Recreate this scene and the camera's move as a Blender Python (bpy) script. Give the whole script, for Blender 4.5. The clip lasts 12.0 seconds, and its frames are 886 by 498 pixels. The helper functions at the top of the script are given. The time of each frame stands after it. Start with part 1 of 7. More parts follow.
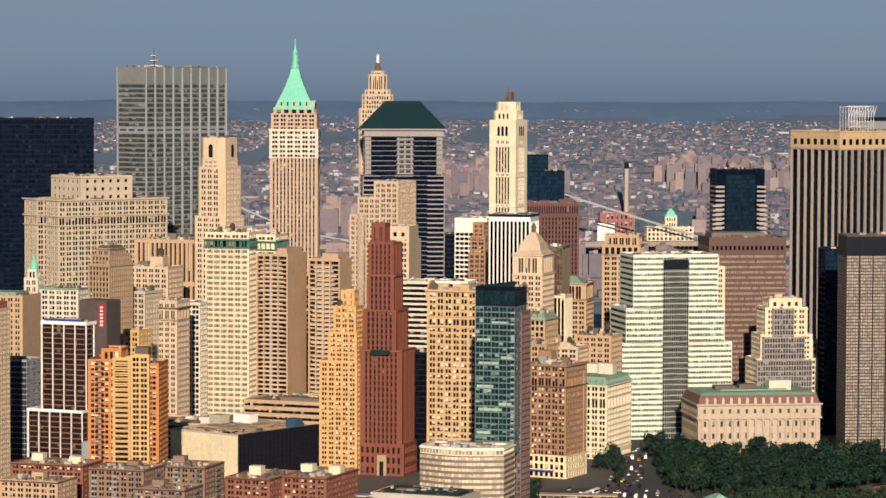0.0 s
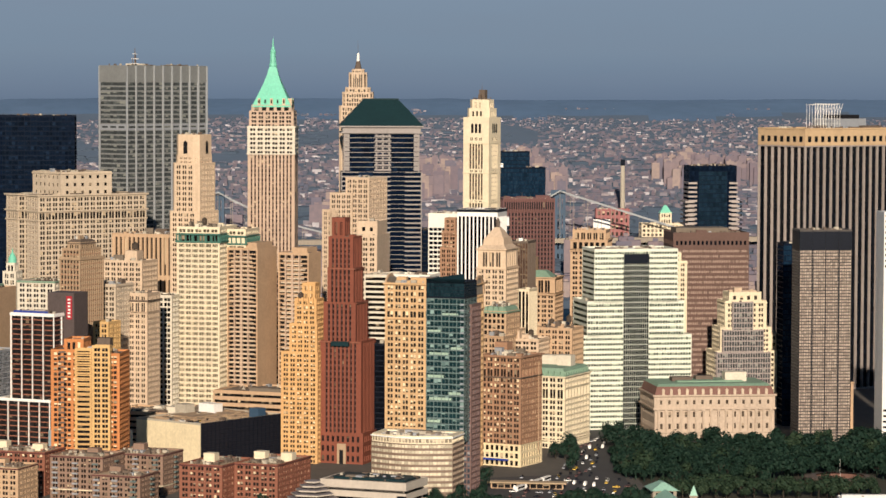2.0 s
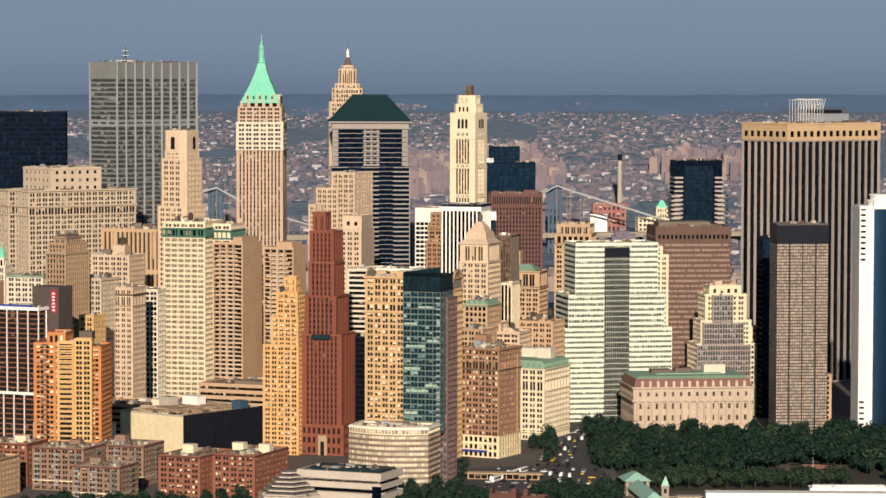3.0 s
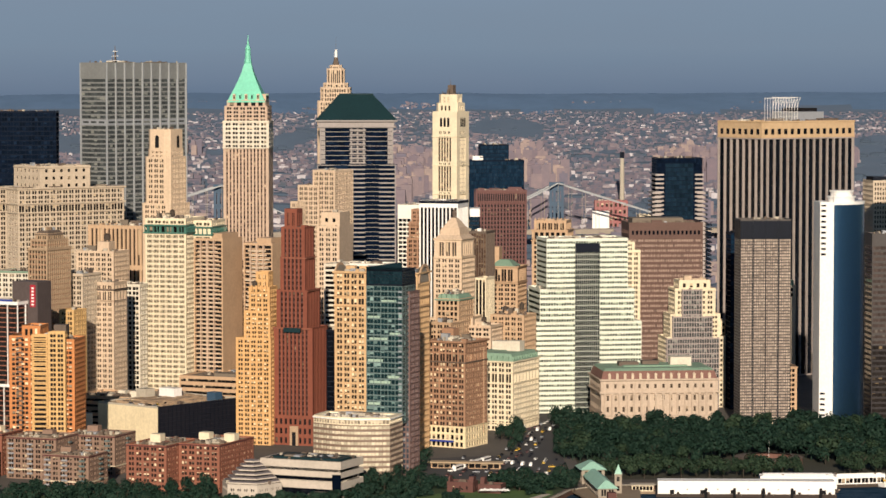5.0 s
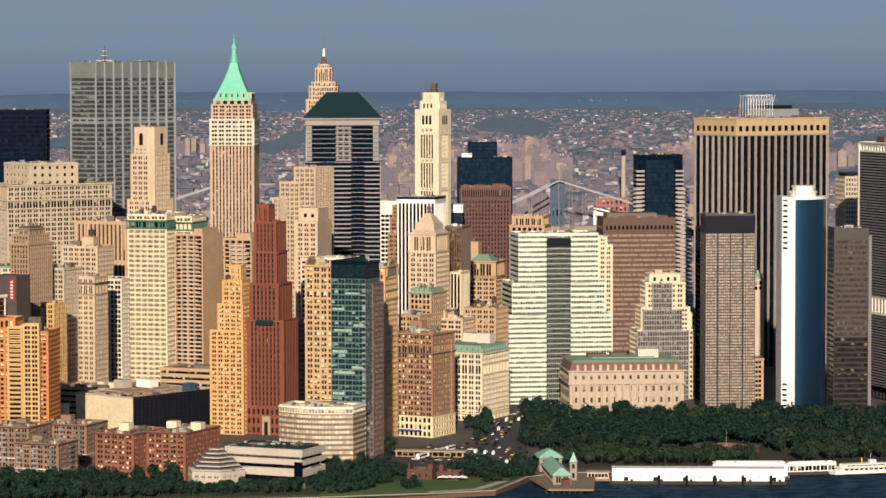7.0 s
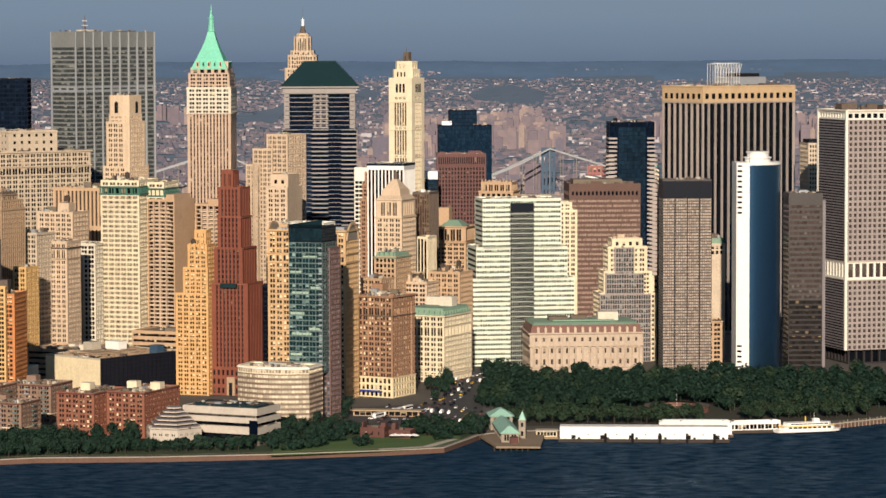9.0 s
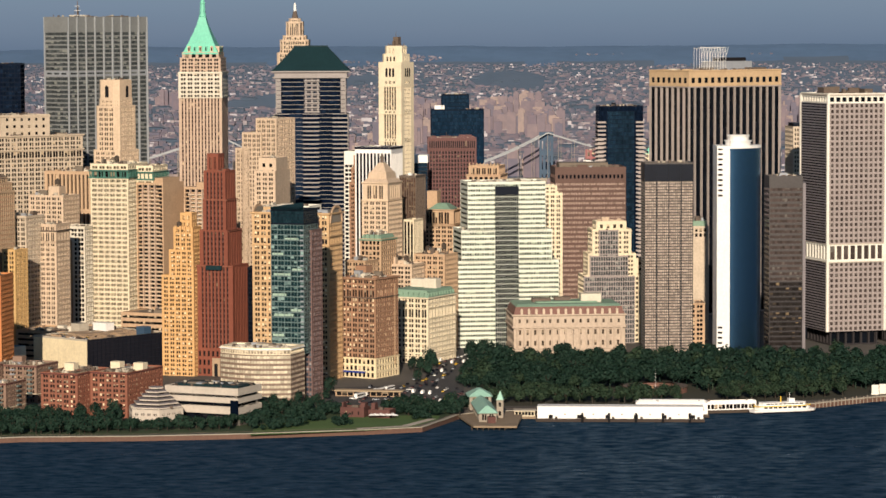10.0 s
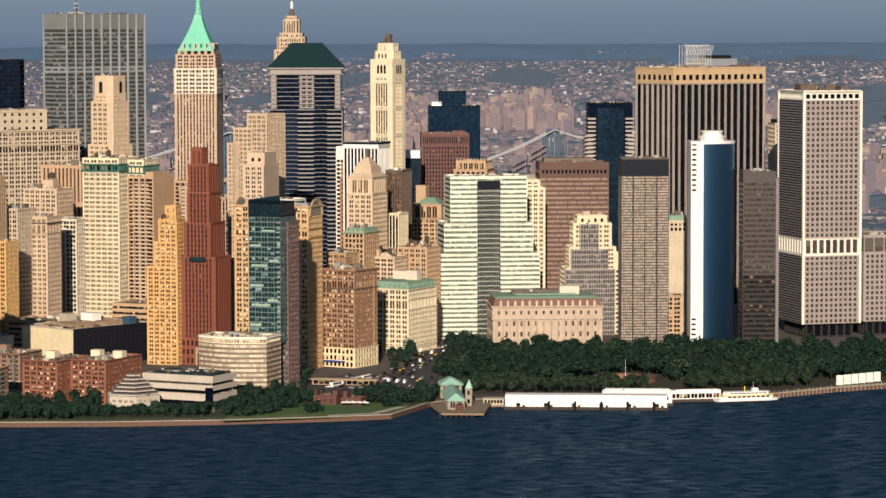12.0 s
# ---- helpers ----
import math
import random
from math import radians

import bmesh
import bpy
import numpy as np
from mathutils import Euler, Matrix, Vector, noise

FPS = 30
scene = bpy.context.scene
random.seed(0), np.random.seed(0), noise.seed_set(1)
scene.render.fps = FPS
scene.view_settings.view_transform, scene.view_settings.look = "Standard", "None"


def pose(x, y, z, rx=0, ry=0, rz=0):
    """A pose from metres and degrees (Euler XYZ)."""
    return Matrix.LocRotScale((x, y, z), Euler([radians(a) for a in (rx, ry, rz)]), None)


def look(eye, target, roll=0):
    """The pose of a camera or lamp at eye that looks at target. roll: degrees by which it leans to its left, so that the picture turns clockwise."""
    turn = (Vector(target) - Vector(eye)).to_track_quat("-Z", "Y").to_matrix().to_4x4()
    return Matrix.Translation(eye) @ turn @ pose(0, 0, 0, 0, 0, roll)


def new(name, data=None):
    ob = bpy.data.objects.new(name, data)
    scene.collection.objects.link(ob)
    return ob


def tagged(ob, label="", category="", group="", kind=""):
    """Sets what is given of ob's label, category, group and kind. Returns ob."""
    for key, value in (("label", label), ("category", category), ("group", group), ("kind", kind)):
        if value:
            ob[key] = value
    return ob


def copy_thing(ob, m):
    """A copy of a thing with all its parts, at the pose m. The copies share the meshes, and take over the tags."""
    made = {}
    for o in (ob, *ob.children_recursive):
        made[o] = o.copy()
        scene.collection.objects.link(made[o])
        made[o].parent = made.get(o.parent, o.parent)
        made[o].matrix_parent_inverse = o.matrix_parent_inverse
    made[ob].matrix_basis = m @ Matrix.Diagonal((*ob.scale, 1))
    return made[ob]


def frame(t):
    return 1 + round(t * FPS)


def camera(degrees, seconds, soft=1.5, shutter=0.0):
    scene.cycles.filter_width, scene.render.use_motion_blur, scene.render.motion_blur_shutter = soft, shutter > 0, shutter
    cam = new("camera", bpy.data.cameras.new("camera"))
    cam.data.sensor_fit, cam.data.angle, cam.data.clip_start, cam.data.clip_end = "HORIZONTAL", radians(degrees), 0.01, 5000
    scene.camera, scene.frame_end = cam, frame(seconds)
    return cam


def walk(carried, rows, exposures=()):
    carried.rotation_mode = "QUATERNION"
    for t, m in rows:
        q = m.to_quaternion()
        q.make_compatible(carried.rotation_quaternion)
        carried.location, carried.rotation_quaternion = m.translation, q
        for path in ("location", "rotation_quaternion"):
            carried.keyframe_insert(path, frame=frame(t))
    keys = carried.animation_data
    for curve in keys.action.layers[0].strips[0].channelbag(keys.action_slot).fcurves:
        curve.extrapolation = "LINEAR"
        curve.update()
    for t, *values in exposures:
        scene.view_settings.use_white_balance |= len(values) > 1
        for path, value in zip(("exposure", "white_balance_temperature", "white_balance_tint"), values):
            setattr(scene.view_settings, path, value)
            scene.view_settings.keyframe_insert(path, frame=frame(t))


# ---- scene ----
# Aerial view of a harbour tip crowded with towers; x runs inland (east), y to the north, water level is z = 0.

# ---- camera ----
# seconds, eye (x, y, z), heading, pitch and roll in degrees
PATH = [
    (0.0, -2092.4, 206.3, 249.85, -0.080, -3.120, 0.204),
    (0.5, -2104.9, 193.7, 249.90, 0.107, -3.089, 0.199),
    (1.0, -2117.3, 181.1, 249.98, 0.275, -3.101, 0.237),
    (1.5, -2129.6, 168.6, 250.14, 0.442, -3.137, 0.229),
    (2.0, -2141.8, 156.3, 250.39, 0.598, -3.166, 0.225),
    (2.5, -2154.1, 144.2, 250.69, 0.740, -3.223, 0.172),
    (3.0, -2166.4, 132.1, 251.03, 0.901, -3.255, 0.130),
    (5.0, -2218.1, 82.6, 252.45, 1.665, -3.295, 0.010),
    (5.5, -2230.5, 70.0, 252.35, 1.865, -3.286, 0.021),
    (6.0, -2242.7, 57.4, 252.20, 2.068, -3.259, 0.017),
    (6.5, -2254.8, 44.9, 252.03, 2.278, -3.231, -0.048),
    (8.5, -2301.8, -5.0, 250.67, 2.802, -3.669, -0.147),
    (9.0, -2313.3, -17.7, 250.37, 2.942, -3.855, -0.173),
    (9.5, -2324.8, -30.4, 250.09, 3.089, -4.029, -0.217),
    (10.0, -2336.3, -43.0, 249.85, 3.257, -4.128, -0.221),
    (10.5, -2347.8, -55.6, 249.64, 3.441, -4.157, -0.233),
    (11.0, -2359.5, -68.0, 249.47, 3.644, -4.154, -0.176),
    (11.5, -2371.3, -80.2, 249.37, 3.850, -4.152, -0.100),
    (12.0, -2383.1, -92.4, 249.28, 4.051, -4.160, -0.115),
]
cam = camera(16.44, 12.0, soft=1.55)
walk(cam, [(t, pose(x, y, z, 90 + p, 0, h - 90) @ pose(0, 0, 0, 0, 0, r)) for t, x, y, z, h, p, r in PATH])

# ---- light ----
SUN_AZ, SUN_EL = 269.5, 18.0          # compass bearing and height of the low afternoon sun
SUN_TO = Vector((math.sin(radians(SUN_AZ)) * math.cos(radians(SUN_EL)), math.cos(radians(SUN_AZ)) * math.cos(radians(SUN_EL)), math.sin(radians(SUN_EL))))
world = bpy.data.worlds.new("hazy_afternoon")
scene.world = world
world.use_nodes = True
wn = world.node_tree
sky = wn.nodes.new("ShaderNodeTexSky")
sky.sky_type = "NISHITA"
sky.sun_disc = False
sky.sun_elevation, sky.sun_rotation = radians(SUN_EL), radians(SUN_AZ)
sky.altitude, sky.air_density, sky.dust_density, sky.ozone_density = 200, 1.0, 0.0, 3.0
wn.nodes["Background"].inputs["Strength"].default_value = 0.050
wn.links.new(sky.outputs["Color"], wn.nodes["Background"].inputs["Color"])
sun = bpy.data.lights.new("sun", "SUN")
sun.energy, sun.angle, sun.color = 5.7, radians(0.6), (1.0, 0.84, 0.67)
new("sun", sun).matrix_world = look(SUN_TO * 900, (0, 0, 0))
scene.view_settings.exposure = 0.0
# ---- materials ----
def nodes_of(name):
    m = bpy.data.materials.new(name)
    m.use_nodes = True
    nt = m.node_tree
    return m, nt, nt.nodes["Principled BSDF"]


def link(nt, a, b):
    nt.links.new(a, b)


def math_node(nt, op, a, b=None):
    n = nt.nodes.new("ShaderNodeMath")
    n.operation = op
    for i, v in enumerate((a, b)):
        if v is None:
            continue
        if isinstance(v, (int, float)):
            n.inputs[i].default_value = v
        else:
            link(nt, v, n.inputs[i])
    return n.outputs[0]


def mix(nt, fac, a, b, kind="MIX"):
    n = nt.nodes.new("ShaderNodeMix")
    n.data_type, n.blend_type = "RGBA", kind
    for sock, v in ((n.inputs[0], fac), (n.inputs[6], a), (n.inputs[7], b)):
        if isinstance(v, (int, float)):
            sock.default_value = v
        elif isinstance(v, tuple):
            sock.default_value = (*v[:3], 1)
        else:
            link(nt, v, sock)
    return n.outputs[2]


def noise_node(nt, vec, scale, detail=3.0, rough=0.6):
    n = nt.nodes.new("ShaderNodeTexNoise")
    n.inputs["Scale"].default_value, n.inputs["Detail"].default_value, n.inputs["Roughness"].default_value = scale, detail, rough
    link(nt, vec, n.inputs["Vector"])
    return n.outputs["Fac"]


def ramp(nt, fac, lo, hi, a=0.0, b=1.0):
    n = nt.nodes.new("ShaderNodeMapRange")
    link(nt, fac, n.inputs[0])
    for i, v in enumerate((lo, hi, a, b)):
        n.inputs[i + 1].default_value = v
    return n.outputs[0]


def surface(name, colour, rough=0.8, metal=0.0, vary=0.4, streak=0.45, grain=0.6, stain=None, bump=0.15, spec=0.4):
    """A weathered opaque surface: large stains, streaks that run down, fine grain and a light bump."""
    m, nt, bs = nodes_of(name)
    co = nt.nodes.new("ShaderNodeTexCoord").outputs["Object"]
    big = noise_node(nt, co, 0.06, 4)
    mp = nt.nodes.new("ShaderNodeMapping")
    mp.inputs["Scale"].default_value = (0.7, 0.7, 0.05)
    link(nt, co, mp.inputs["Vector"])
    run = noise_node(nt, mp.outputs[0], 1.0, 4, 0.7)
    fine = noise_node(nt, co, grain, 3)
    dark = tuple(c * 0.5 for c in colour) if stain is None else stain
    pale = tuple(min(1, c * 1.2) for c in colour)
    c = mix(nt, math_node(nt, "MULTIPLY", ramp(nt, big, 0.35, 0.75), vary), colour, dark)
    c = mix(nt, math_node(nt, "MULTIPLY", ramp(nt, run, 0.45, 0.8), streak), c, dark)
    c = mix(nt, math_node(nt, "MULTIPLY", ramp(nt, fine, 0.4, 0.7), 0.5), c, pale)
    link(nt, c, bs.inputs["Base Color"])
    bs.inputs["Roughness"].default_value, bs.inputs["Metallic"].default_value = rough, metal
    bs.inputs["Specular IOR Level"].default_value = spec
    if bump:
        b = nt.nodes.new("ShaderNodeBump")
        b.inputs["Strength"].default_value, b.inputs["Distance"].default_value = bump, 0.3
        link(nt, fine, b.inputs["Height"])
        link(nt, b.outputs[0], bs.inputs["Normal"])
    return m


def glazing(name, glass, blind, share=0.35, rough=0.12, metal=0.0, spec=0.35):
    """Window panes bay by bay: dark glass, each a little out of true, some with blinds drawn, whose pale tone also
    paints sun glints.
    """
    m, nt, bs = nodes_of(name)
    uv = nt.nodes.new("ShaderNodeTexCoord").outputs["UV"]
    rnd = nt.nodes.new("ShaderNodeObjectInfo").outputs["Random"]
    fl = nt.nodes.new("ShaderNodeVectorMath")
    fl.operation = "FLOOR"
    link(nt, uv, fl.inputs[0])
    sc = nt.nodes.new("ShaderNodeVectorMath")
    sc.operation = "ADD"
    link(nt, fl.outputs[0], sc.inputs[0])
    cx = nt.nodes.new("ShaderNodeCombineXYZ")
    link(nt, math_node(nt, "MULTIPLY", rnd, 517.0), cx.inputs[2])
    link(nt, cx.outputs[0], sc.inputs[1])
    wh = nt.nodes.new("ShaderNodeTexWhiteNoise")
    link(nt, sc.outputs[0], wh.inputs["Vector"])
    v = wh.outputs["Value"]
    tone = mix(nt, wh.outputs["Color"], tuple(c * 0.6 for c in glass), tuple(min(1, c * 1.5) for c in glass))
    fr = nt.nodes.new("ShaderNodeVectorMath")
    fr.operation = "FRACTION"
    link(nt, uv, fr.inputs[0])
    sp = nt.nodes.new("ShaderNodeSeparateXYZ")
    link(nt, fr.outputs[0], sp.inputs[0])
    split = nt.nodes.new("ShaderNodeSeparateColor")
    link(nt, wh.outputs["Color"], split.inputs[0])
    drawn = math_node(nt, "GREATER_THAN", math_node(nt, "ADD", sp.outputs[1], math_node(nt, "MULTIPLY", split.outputs[1], 0.9)), 1.0 if share < 0.9 else 0.2)
    c = mix(nt, math_node(nt, "MULTIPLY", drawn, ramp(nt, v, 1 - share, 1 - share + 0.25)), tone, blind)
    link(nt, c, bs.inputs["Base Color"])
    link(nt, ramp(nt, v, 0, 1, rough, rough + 0.06), bs.inputs["Roughness"])
    bs.inputs["Metallic"].default_value = metal
    bs.inputs["Specular IOR Level"].default_value = spec
    tilt = nt.nodes.new("ShaderNodeBump")
    tilt.inputs["Strength"].default_value, tilt.inputs["Distance"].default_value = 0.03, 0.5
    link(nt, noise_node(nt, uv, 0.9, 1), tilt.inputs["Height"])
    link(nt, tilt.outputs[0], bs.inputs["Normal"])
    return m


LIMESTONE = surface("limestone", (0.54, 0.45, 0.345))
CREAM = surface("cream_brick", (0.57, 0.44, 0.32))
PALE = surface("pale_terracotta", (0.62, 0.57, 0.47), streak=0.2)
WHITE = surface("white_stone", (0.74, 0.72, 0.64), streak=0.15, vary=0.15)
TAN = surface("tan_brick", (0.38, 0.275, 0.18))
GOLD = surface("golden_brick", (0.60, 0.36, 0.155), streak=0.2)
WARMTAN = surface("warm_tan_brick", (0.48, 0.33, 0.21), streak=0.2)
BROWNBRICK = surface("brown_brick", (0.32, 0.185, 0.115), streak=0.2)
NETTING = surface("dark_scaffold_netting", (0.009, 0.010, 0.016), rough=0.9, streak=0.6, stain=(0.022, 0.022, 0.030), spec=0.1)
CREAMWALL = surface("cream_painted_wall", (0.70, 0.60, 0.40), streak=0.35, vary=0.35)
IVORY = surface("ivory_stone", (0.72, 0.63, 0.46), streak=0.25)
WARMSTONE = surface("warm_cream_stone", (0.61, 0.47, 0.335), streak=0.35)
TANBAND = surface("tan_precast_band", (0.52, 0.37, 0.22), streak=0.2)
GREYGREEN = surface("grey_green_spandrel", (0.115, 0.165, 0.165), rough=0.4)
CUSTOMSTONE = surface("weathered_pinkish_granite", (0.49, 0.395, 0.31), streak=0.5)
PALESTONE = surface("pale_grey_granite", (0.50, 0.445, 0.38), streak=0.25)
WETWALL = surface("wet_river_wall", (0.034, 0.022, 0.016), rough=0.7)
# Sun on these panes is put into their pale colours.
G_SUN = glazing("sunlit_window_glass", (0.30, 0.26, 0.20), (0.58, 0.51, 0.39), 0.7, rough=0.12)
ORANGE = surface("orange_brick", (0.50, 0.20, 0.07), streak=0.2)
RED = surface("red_brick", (0.20, 0.060, 0.036), streak=0.35)
DULLRED = surface("dull_red_brick", (0.24, 0.095, 0.06), streak=0.25)
MAROON = surface("maroon_granite", (0.105, 0.034, 0.033), rough=0.5, streak=0.1)
BROWN = surface("brown_stone_panel", (0.115, 0.068, 0.056), streak=0.1)
GREYSTONE = surface("grey_stone", (0.30, 0.26, 0.21))
STEEL = surface("brushed_aluminium", (0.30, 0.32, 0.35), rough=0.55, metal=0.2, streak=0.12, vary=0.12)
BLACK = surface("black_metal_panel", (0.006, 0.009, 0.017), rough=0.5, streak=0.1, spec=0.12)
DARKBAND = surface("dark_granite", (0.030, 0.027, 0.029), rough=0.5, streak=0.1, spec=0.2)
BAND = surface("polished_band_stone", (0.35, 0.305, 0.285), rough=0.5, streak=0.1)
COPPER = surface("green_copper", (0.17, 0.55, 0.40), rough=0.6, streak=0.25, stain=(0.10, 0.36, 0.27))
COPPER_DULL = surface("dull_green_copper", (0.20, 0.31, 0.23), rough=0.7, streak=0.3, stain=(0.10, 0.18, 0.13))
SLATE = surface("dark_green_slate", (0.008, 0.028, 0.034), rough=0.6, streak=0.3, vary=0.4, spec=0.15)
ROOF = surface("roof_membrane", (0.17, 0.14, 0.11), rough=0.9, vary=0.5, streak=0.0)
ROOF_PALE = surface("pale_roof_gravel", (0.42, 0.32, 0.21), rough=0.95, vary=0.5, streak=0.0)
RUST = surface("weathered_steel", (0.12, 0.09, 0.07), rough=0.7)
WHITE_PAINT = surface("white_paint", (0.80, 0.79, 0.76), rough=0.5, streak=0.12, vary=0.1)
DARK = surface("dark_void", (0.012, 0.012, 0.014), rough=0.7, spec=0.1)
CONCRETE = surface("concrete", (0.42, 0.38, 0.31), rough=0.9)
ASPHALT = surface("asphalt", (0.055, 0.055, 0.058), rough=0.9, vary=0.4, streak=0.0)
PAVING = surface("paving", (0.105, 0.096, 0.085), rough=0.9, vary=0.5, streak=0.0, grain=0.3)
GRASS = surface("lawn", (0.070, 0.130, 0.034), rough=0.95, vary=0.5, streak=0.0, grain=0.8)
TIMBER = surface("pier_timber", (0.06, 0.045, 0.034), rough=0.85)
# Deck planks in a paler tan than the pier timber.
PLANKS = surface("sun_bleached_planks", (0.25, 0.19, 0.13), rough=0.9, streak=0.0)
QUAYBRICK = surface("reddish_river_wall", (0.13, 0.072, 0.052), rough=0.8)
SIGN_RED = surface("red_sign_sheet", (0.36, 0.02, 0.035), rough=0.5, streak=0.05)
BLUE_PAINT = surface("blue_paint", (0.02, 0.05, 0.30), rough=0.5, streak=0.05)
TEAL_PAINT = surface("teal_steel_paint", (0.035, 0.075, 0.13), rough=0.6)

# The bright blind tones here also stand for sun glints on panes.
G_DARK = glazing("dark_window_glass", (0.010, 0.009, 0.009), (0.56, 0.45, 0.31), 0.26)
G_WARM = glazing("shaded_window_glass", (0.034, 0.028, 0.024), (0.55, 0.45, 0.31), 0.36)
G_GREEN = glazing("green_window_glass", (0.009, 0.027, 0.032), (0.26, 0.38, 0.36), 0.30, rough=0.05)
G_BLUE = glazing("blue_mirror_glass", (0.05, 0.12, 0.21), (0.05, 0.13, 0.25), 0.3, rough=0.06, metal=0.85)
G_BLACK = glazing("black_window_glass", (0.004, 0.0055, 0.009), (0.02, 0.021, 0.026), 0.12, rough=0.08, spec=0.15)
G_NAVY = glazing("navy_window_glass", (0.003, 0.007, 0.017), (0.008, 0.018, 0.04), 0.3, rough=0.06, spec=0.06)
G_STEEL = glazing("grey_window_glass", (0.050, 0.058, 0.062), (0.24, 0.25, 0.23), 0.36, rough=0.15)
G_BLIND = glazing("pale_blind_windows", (0.17, 0.12, 0.098), (0.34, 0.25, 0.205), 0.95, rough=0.3)
WAFFLE = surface("grey_concrete_waffle", (0.315, 0.272, 0.26), rough=0.8, streak=0.15)
COPPER_PALE = surface("pale_green_copper", (0.30, 0.52, 0.42), rough=0.65, streak=0.2, stain=(0.17, 0.33, 0.27))
YELLOW = surface("yellow_paint", (0.70, 0.45, 0.03), rough=0.45, streak=0.05)
G_MINT = glazing("mint_tinted_glass", (0.04, 0.06, 0.045), (0.36, 0.44, 0.33), 0.38, rough=0.1)
G_SLIT = glazing("slit_window_glass", (0.014, 0.013, 0.014), (0.40, 0.30, 0.2), 0.12)
G_TEAL = glazing("dark_teal_glass", (0.008, 0.022, 0.030), (0.014, 0.034, 0.044), 0.3, rough=0.08)
COPPER_DARK = surface("dark_green_copper", (0.046, 0.150, 0.120), rough=0.6, streak=0.3, stain=(0.03, 0.10, 0.08))
G_BROWN = glazing("bronze_window_glass", (0.07, 0.042, 0.03), (0.20, 0.15, 0.10), 0.4, rough=0.15)

G_BLINDY = glazing("half_blinded_windows", (0.018, 0.016, 0.015), (0.78, 0.66, 0.46), 0.5)
G_GREIGE = glazing("hazy_grey_brown_windows", (0.085, 0.065, 0.05), (0.36, 0.29, 0.21), 0.45)
G_FLANK = glazing("blue_grey_flank_windows", (0.045, 0.062, 0.082), (0.30, 0.30, 0.31), 0.5)
MIRROR = surface("smooth_blue_mirror_glass", (0.085, 0.20, 0.37), rough=0.24, metal=0.94, vary=0.1, streak=0.0, bump=0.0)
BRIGHTSTEEL = surface("pale_aluminium_column", (0.30, 0.32, 0.335), rough=0.5, streak=0.1, vary=0.1)
DIMSTEEL = surface("grey_metal_spandrel", (0.19, 0.20, 0.20), rough=0.55, streak=0.15)
PINKSTONE = surface("pinkish_tan_stone", (0.47, 0.35, 0.265), streak=0.15)
DARKBROWN = surface("brown_metal_spandrel", (0.15, 0.088, 0.062), rough=0.6, streak=0.1)
G_OLIVE = glazing("olive_tinted_windows", (0.075, 0.062, 0.042), (0.40, 0.34, 0.23), 0.3)
FLANKBRICK = surface("greyish_red_brick", (0.17, 0.105, 0.095), streak=0.15)
GOLDSLAB = surface("golden_tan_brick", (0.55, 0.365, 0.195), streak=0.2)
COREBROWN = surface("brown_service_core", (0.085, 0.066, 0.064), rough=0.6)
# Haze over dark towers is put into this glass as blue.
G_HAZE = glazing("hazy_blue_glass", (0.006, 0.019, 0.040), (0.012, 0.032, 0.062), 0.3, rough=0.08, spec=0.2)
# The low sun's reflection is painted into the pane colours.
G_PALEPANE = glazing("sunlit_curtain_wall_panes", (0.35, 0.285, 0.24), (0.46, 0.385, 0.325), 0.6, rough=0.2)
BRONZEBAND = surface("bronze_grey_band", (0.046, 0.040, 0.040), rough=0.5, streak=0.2)
MAROONBRICK = surface("maroon_brick", (0.105, 0.044, 0.037), streak=0.2)
GREYBRICK = surface("grey_brown_brick", (0.235, 0.155, 0.115), streak=0.2)
SUNBRICK = surface("sunny_yellow_brick", (0.60, 0.385, 0.165), streak=0.15)
BASESTONE = surface("bright_base_stone", (0.74, 0.62, 0.40), streak=0.15)
NAVYPANEL = surface("navy_metal_panel", (0.003, 0.008, 0.020), rough=0.5, streak=0.1, spec=0.04)
MULLION = surface("dark_bronze_mullion", (0.050, 0.043, 0.040), rough=0.5, streak=0.1)
BANDGREY = surface("grey_granite_band", (0.26, 0.235, 0.225), rough=0.5, streak=0.1)
MINTBLIND = surface("mint_window_blinds", (0.34, 0.46, 0.37), rough=0.5, streak=0.3)
LOUVRE = surface("dark_grey_louvres", (0.19, 0.172, 0.182), rough=0.6, streak=0.2)
# Lit look of the golden rows is put into the pane colour.
G_GOLDROW = glazing("golden_lit_windows", (0.02, 0.017, 0.016), (0.26, 0.19, 0.11), 0.18)
# Darker copy of the lawn with tree shade painted into its green.
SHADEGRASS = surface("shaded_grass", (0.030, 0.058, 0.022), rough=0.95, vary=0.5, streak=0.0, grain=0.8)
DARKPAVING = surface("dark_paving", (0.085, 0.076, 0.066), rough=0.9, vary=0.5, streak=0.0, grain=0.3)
# Cream glare on the wing's windows goes into the base colour.
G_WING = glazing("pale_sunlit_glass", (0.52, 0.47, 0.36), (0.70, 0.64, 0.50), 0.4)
WINGWALL = surface("brown_panel_band", (0.20, 0.14, 0.105), rough=0.6, streak=0.15)
MINTWHITE = surface("greenish_white_panel", (0.68, 0.71, 0.61), streak=0.12, vary=0.15)
G_WAFFLE = glazing("smoky_window_glass", (0.060, 0.046, 0.042), (0.12, 0.11, 0.10), 0.25)
GRIDWHITE = surface("greenish_white_grid", (0.40, 0.44, 0.38), rough=0.5, streak=0.1)


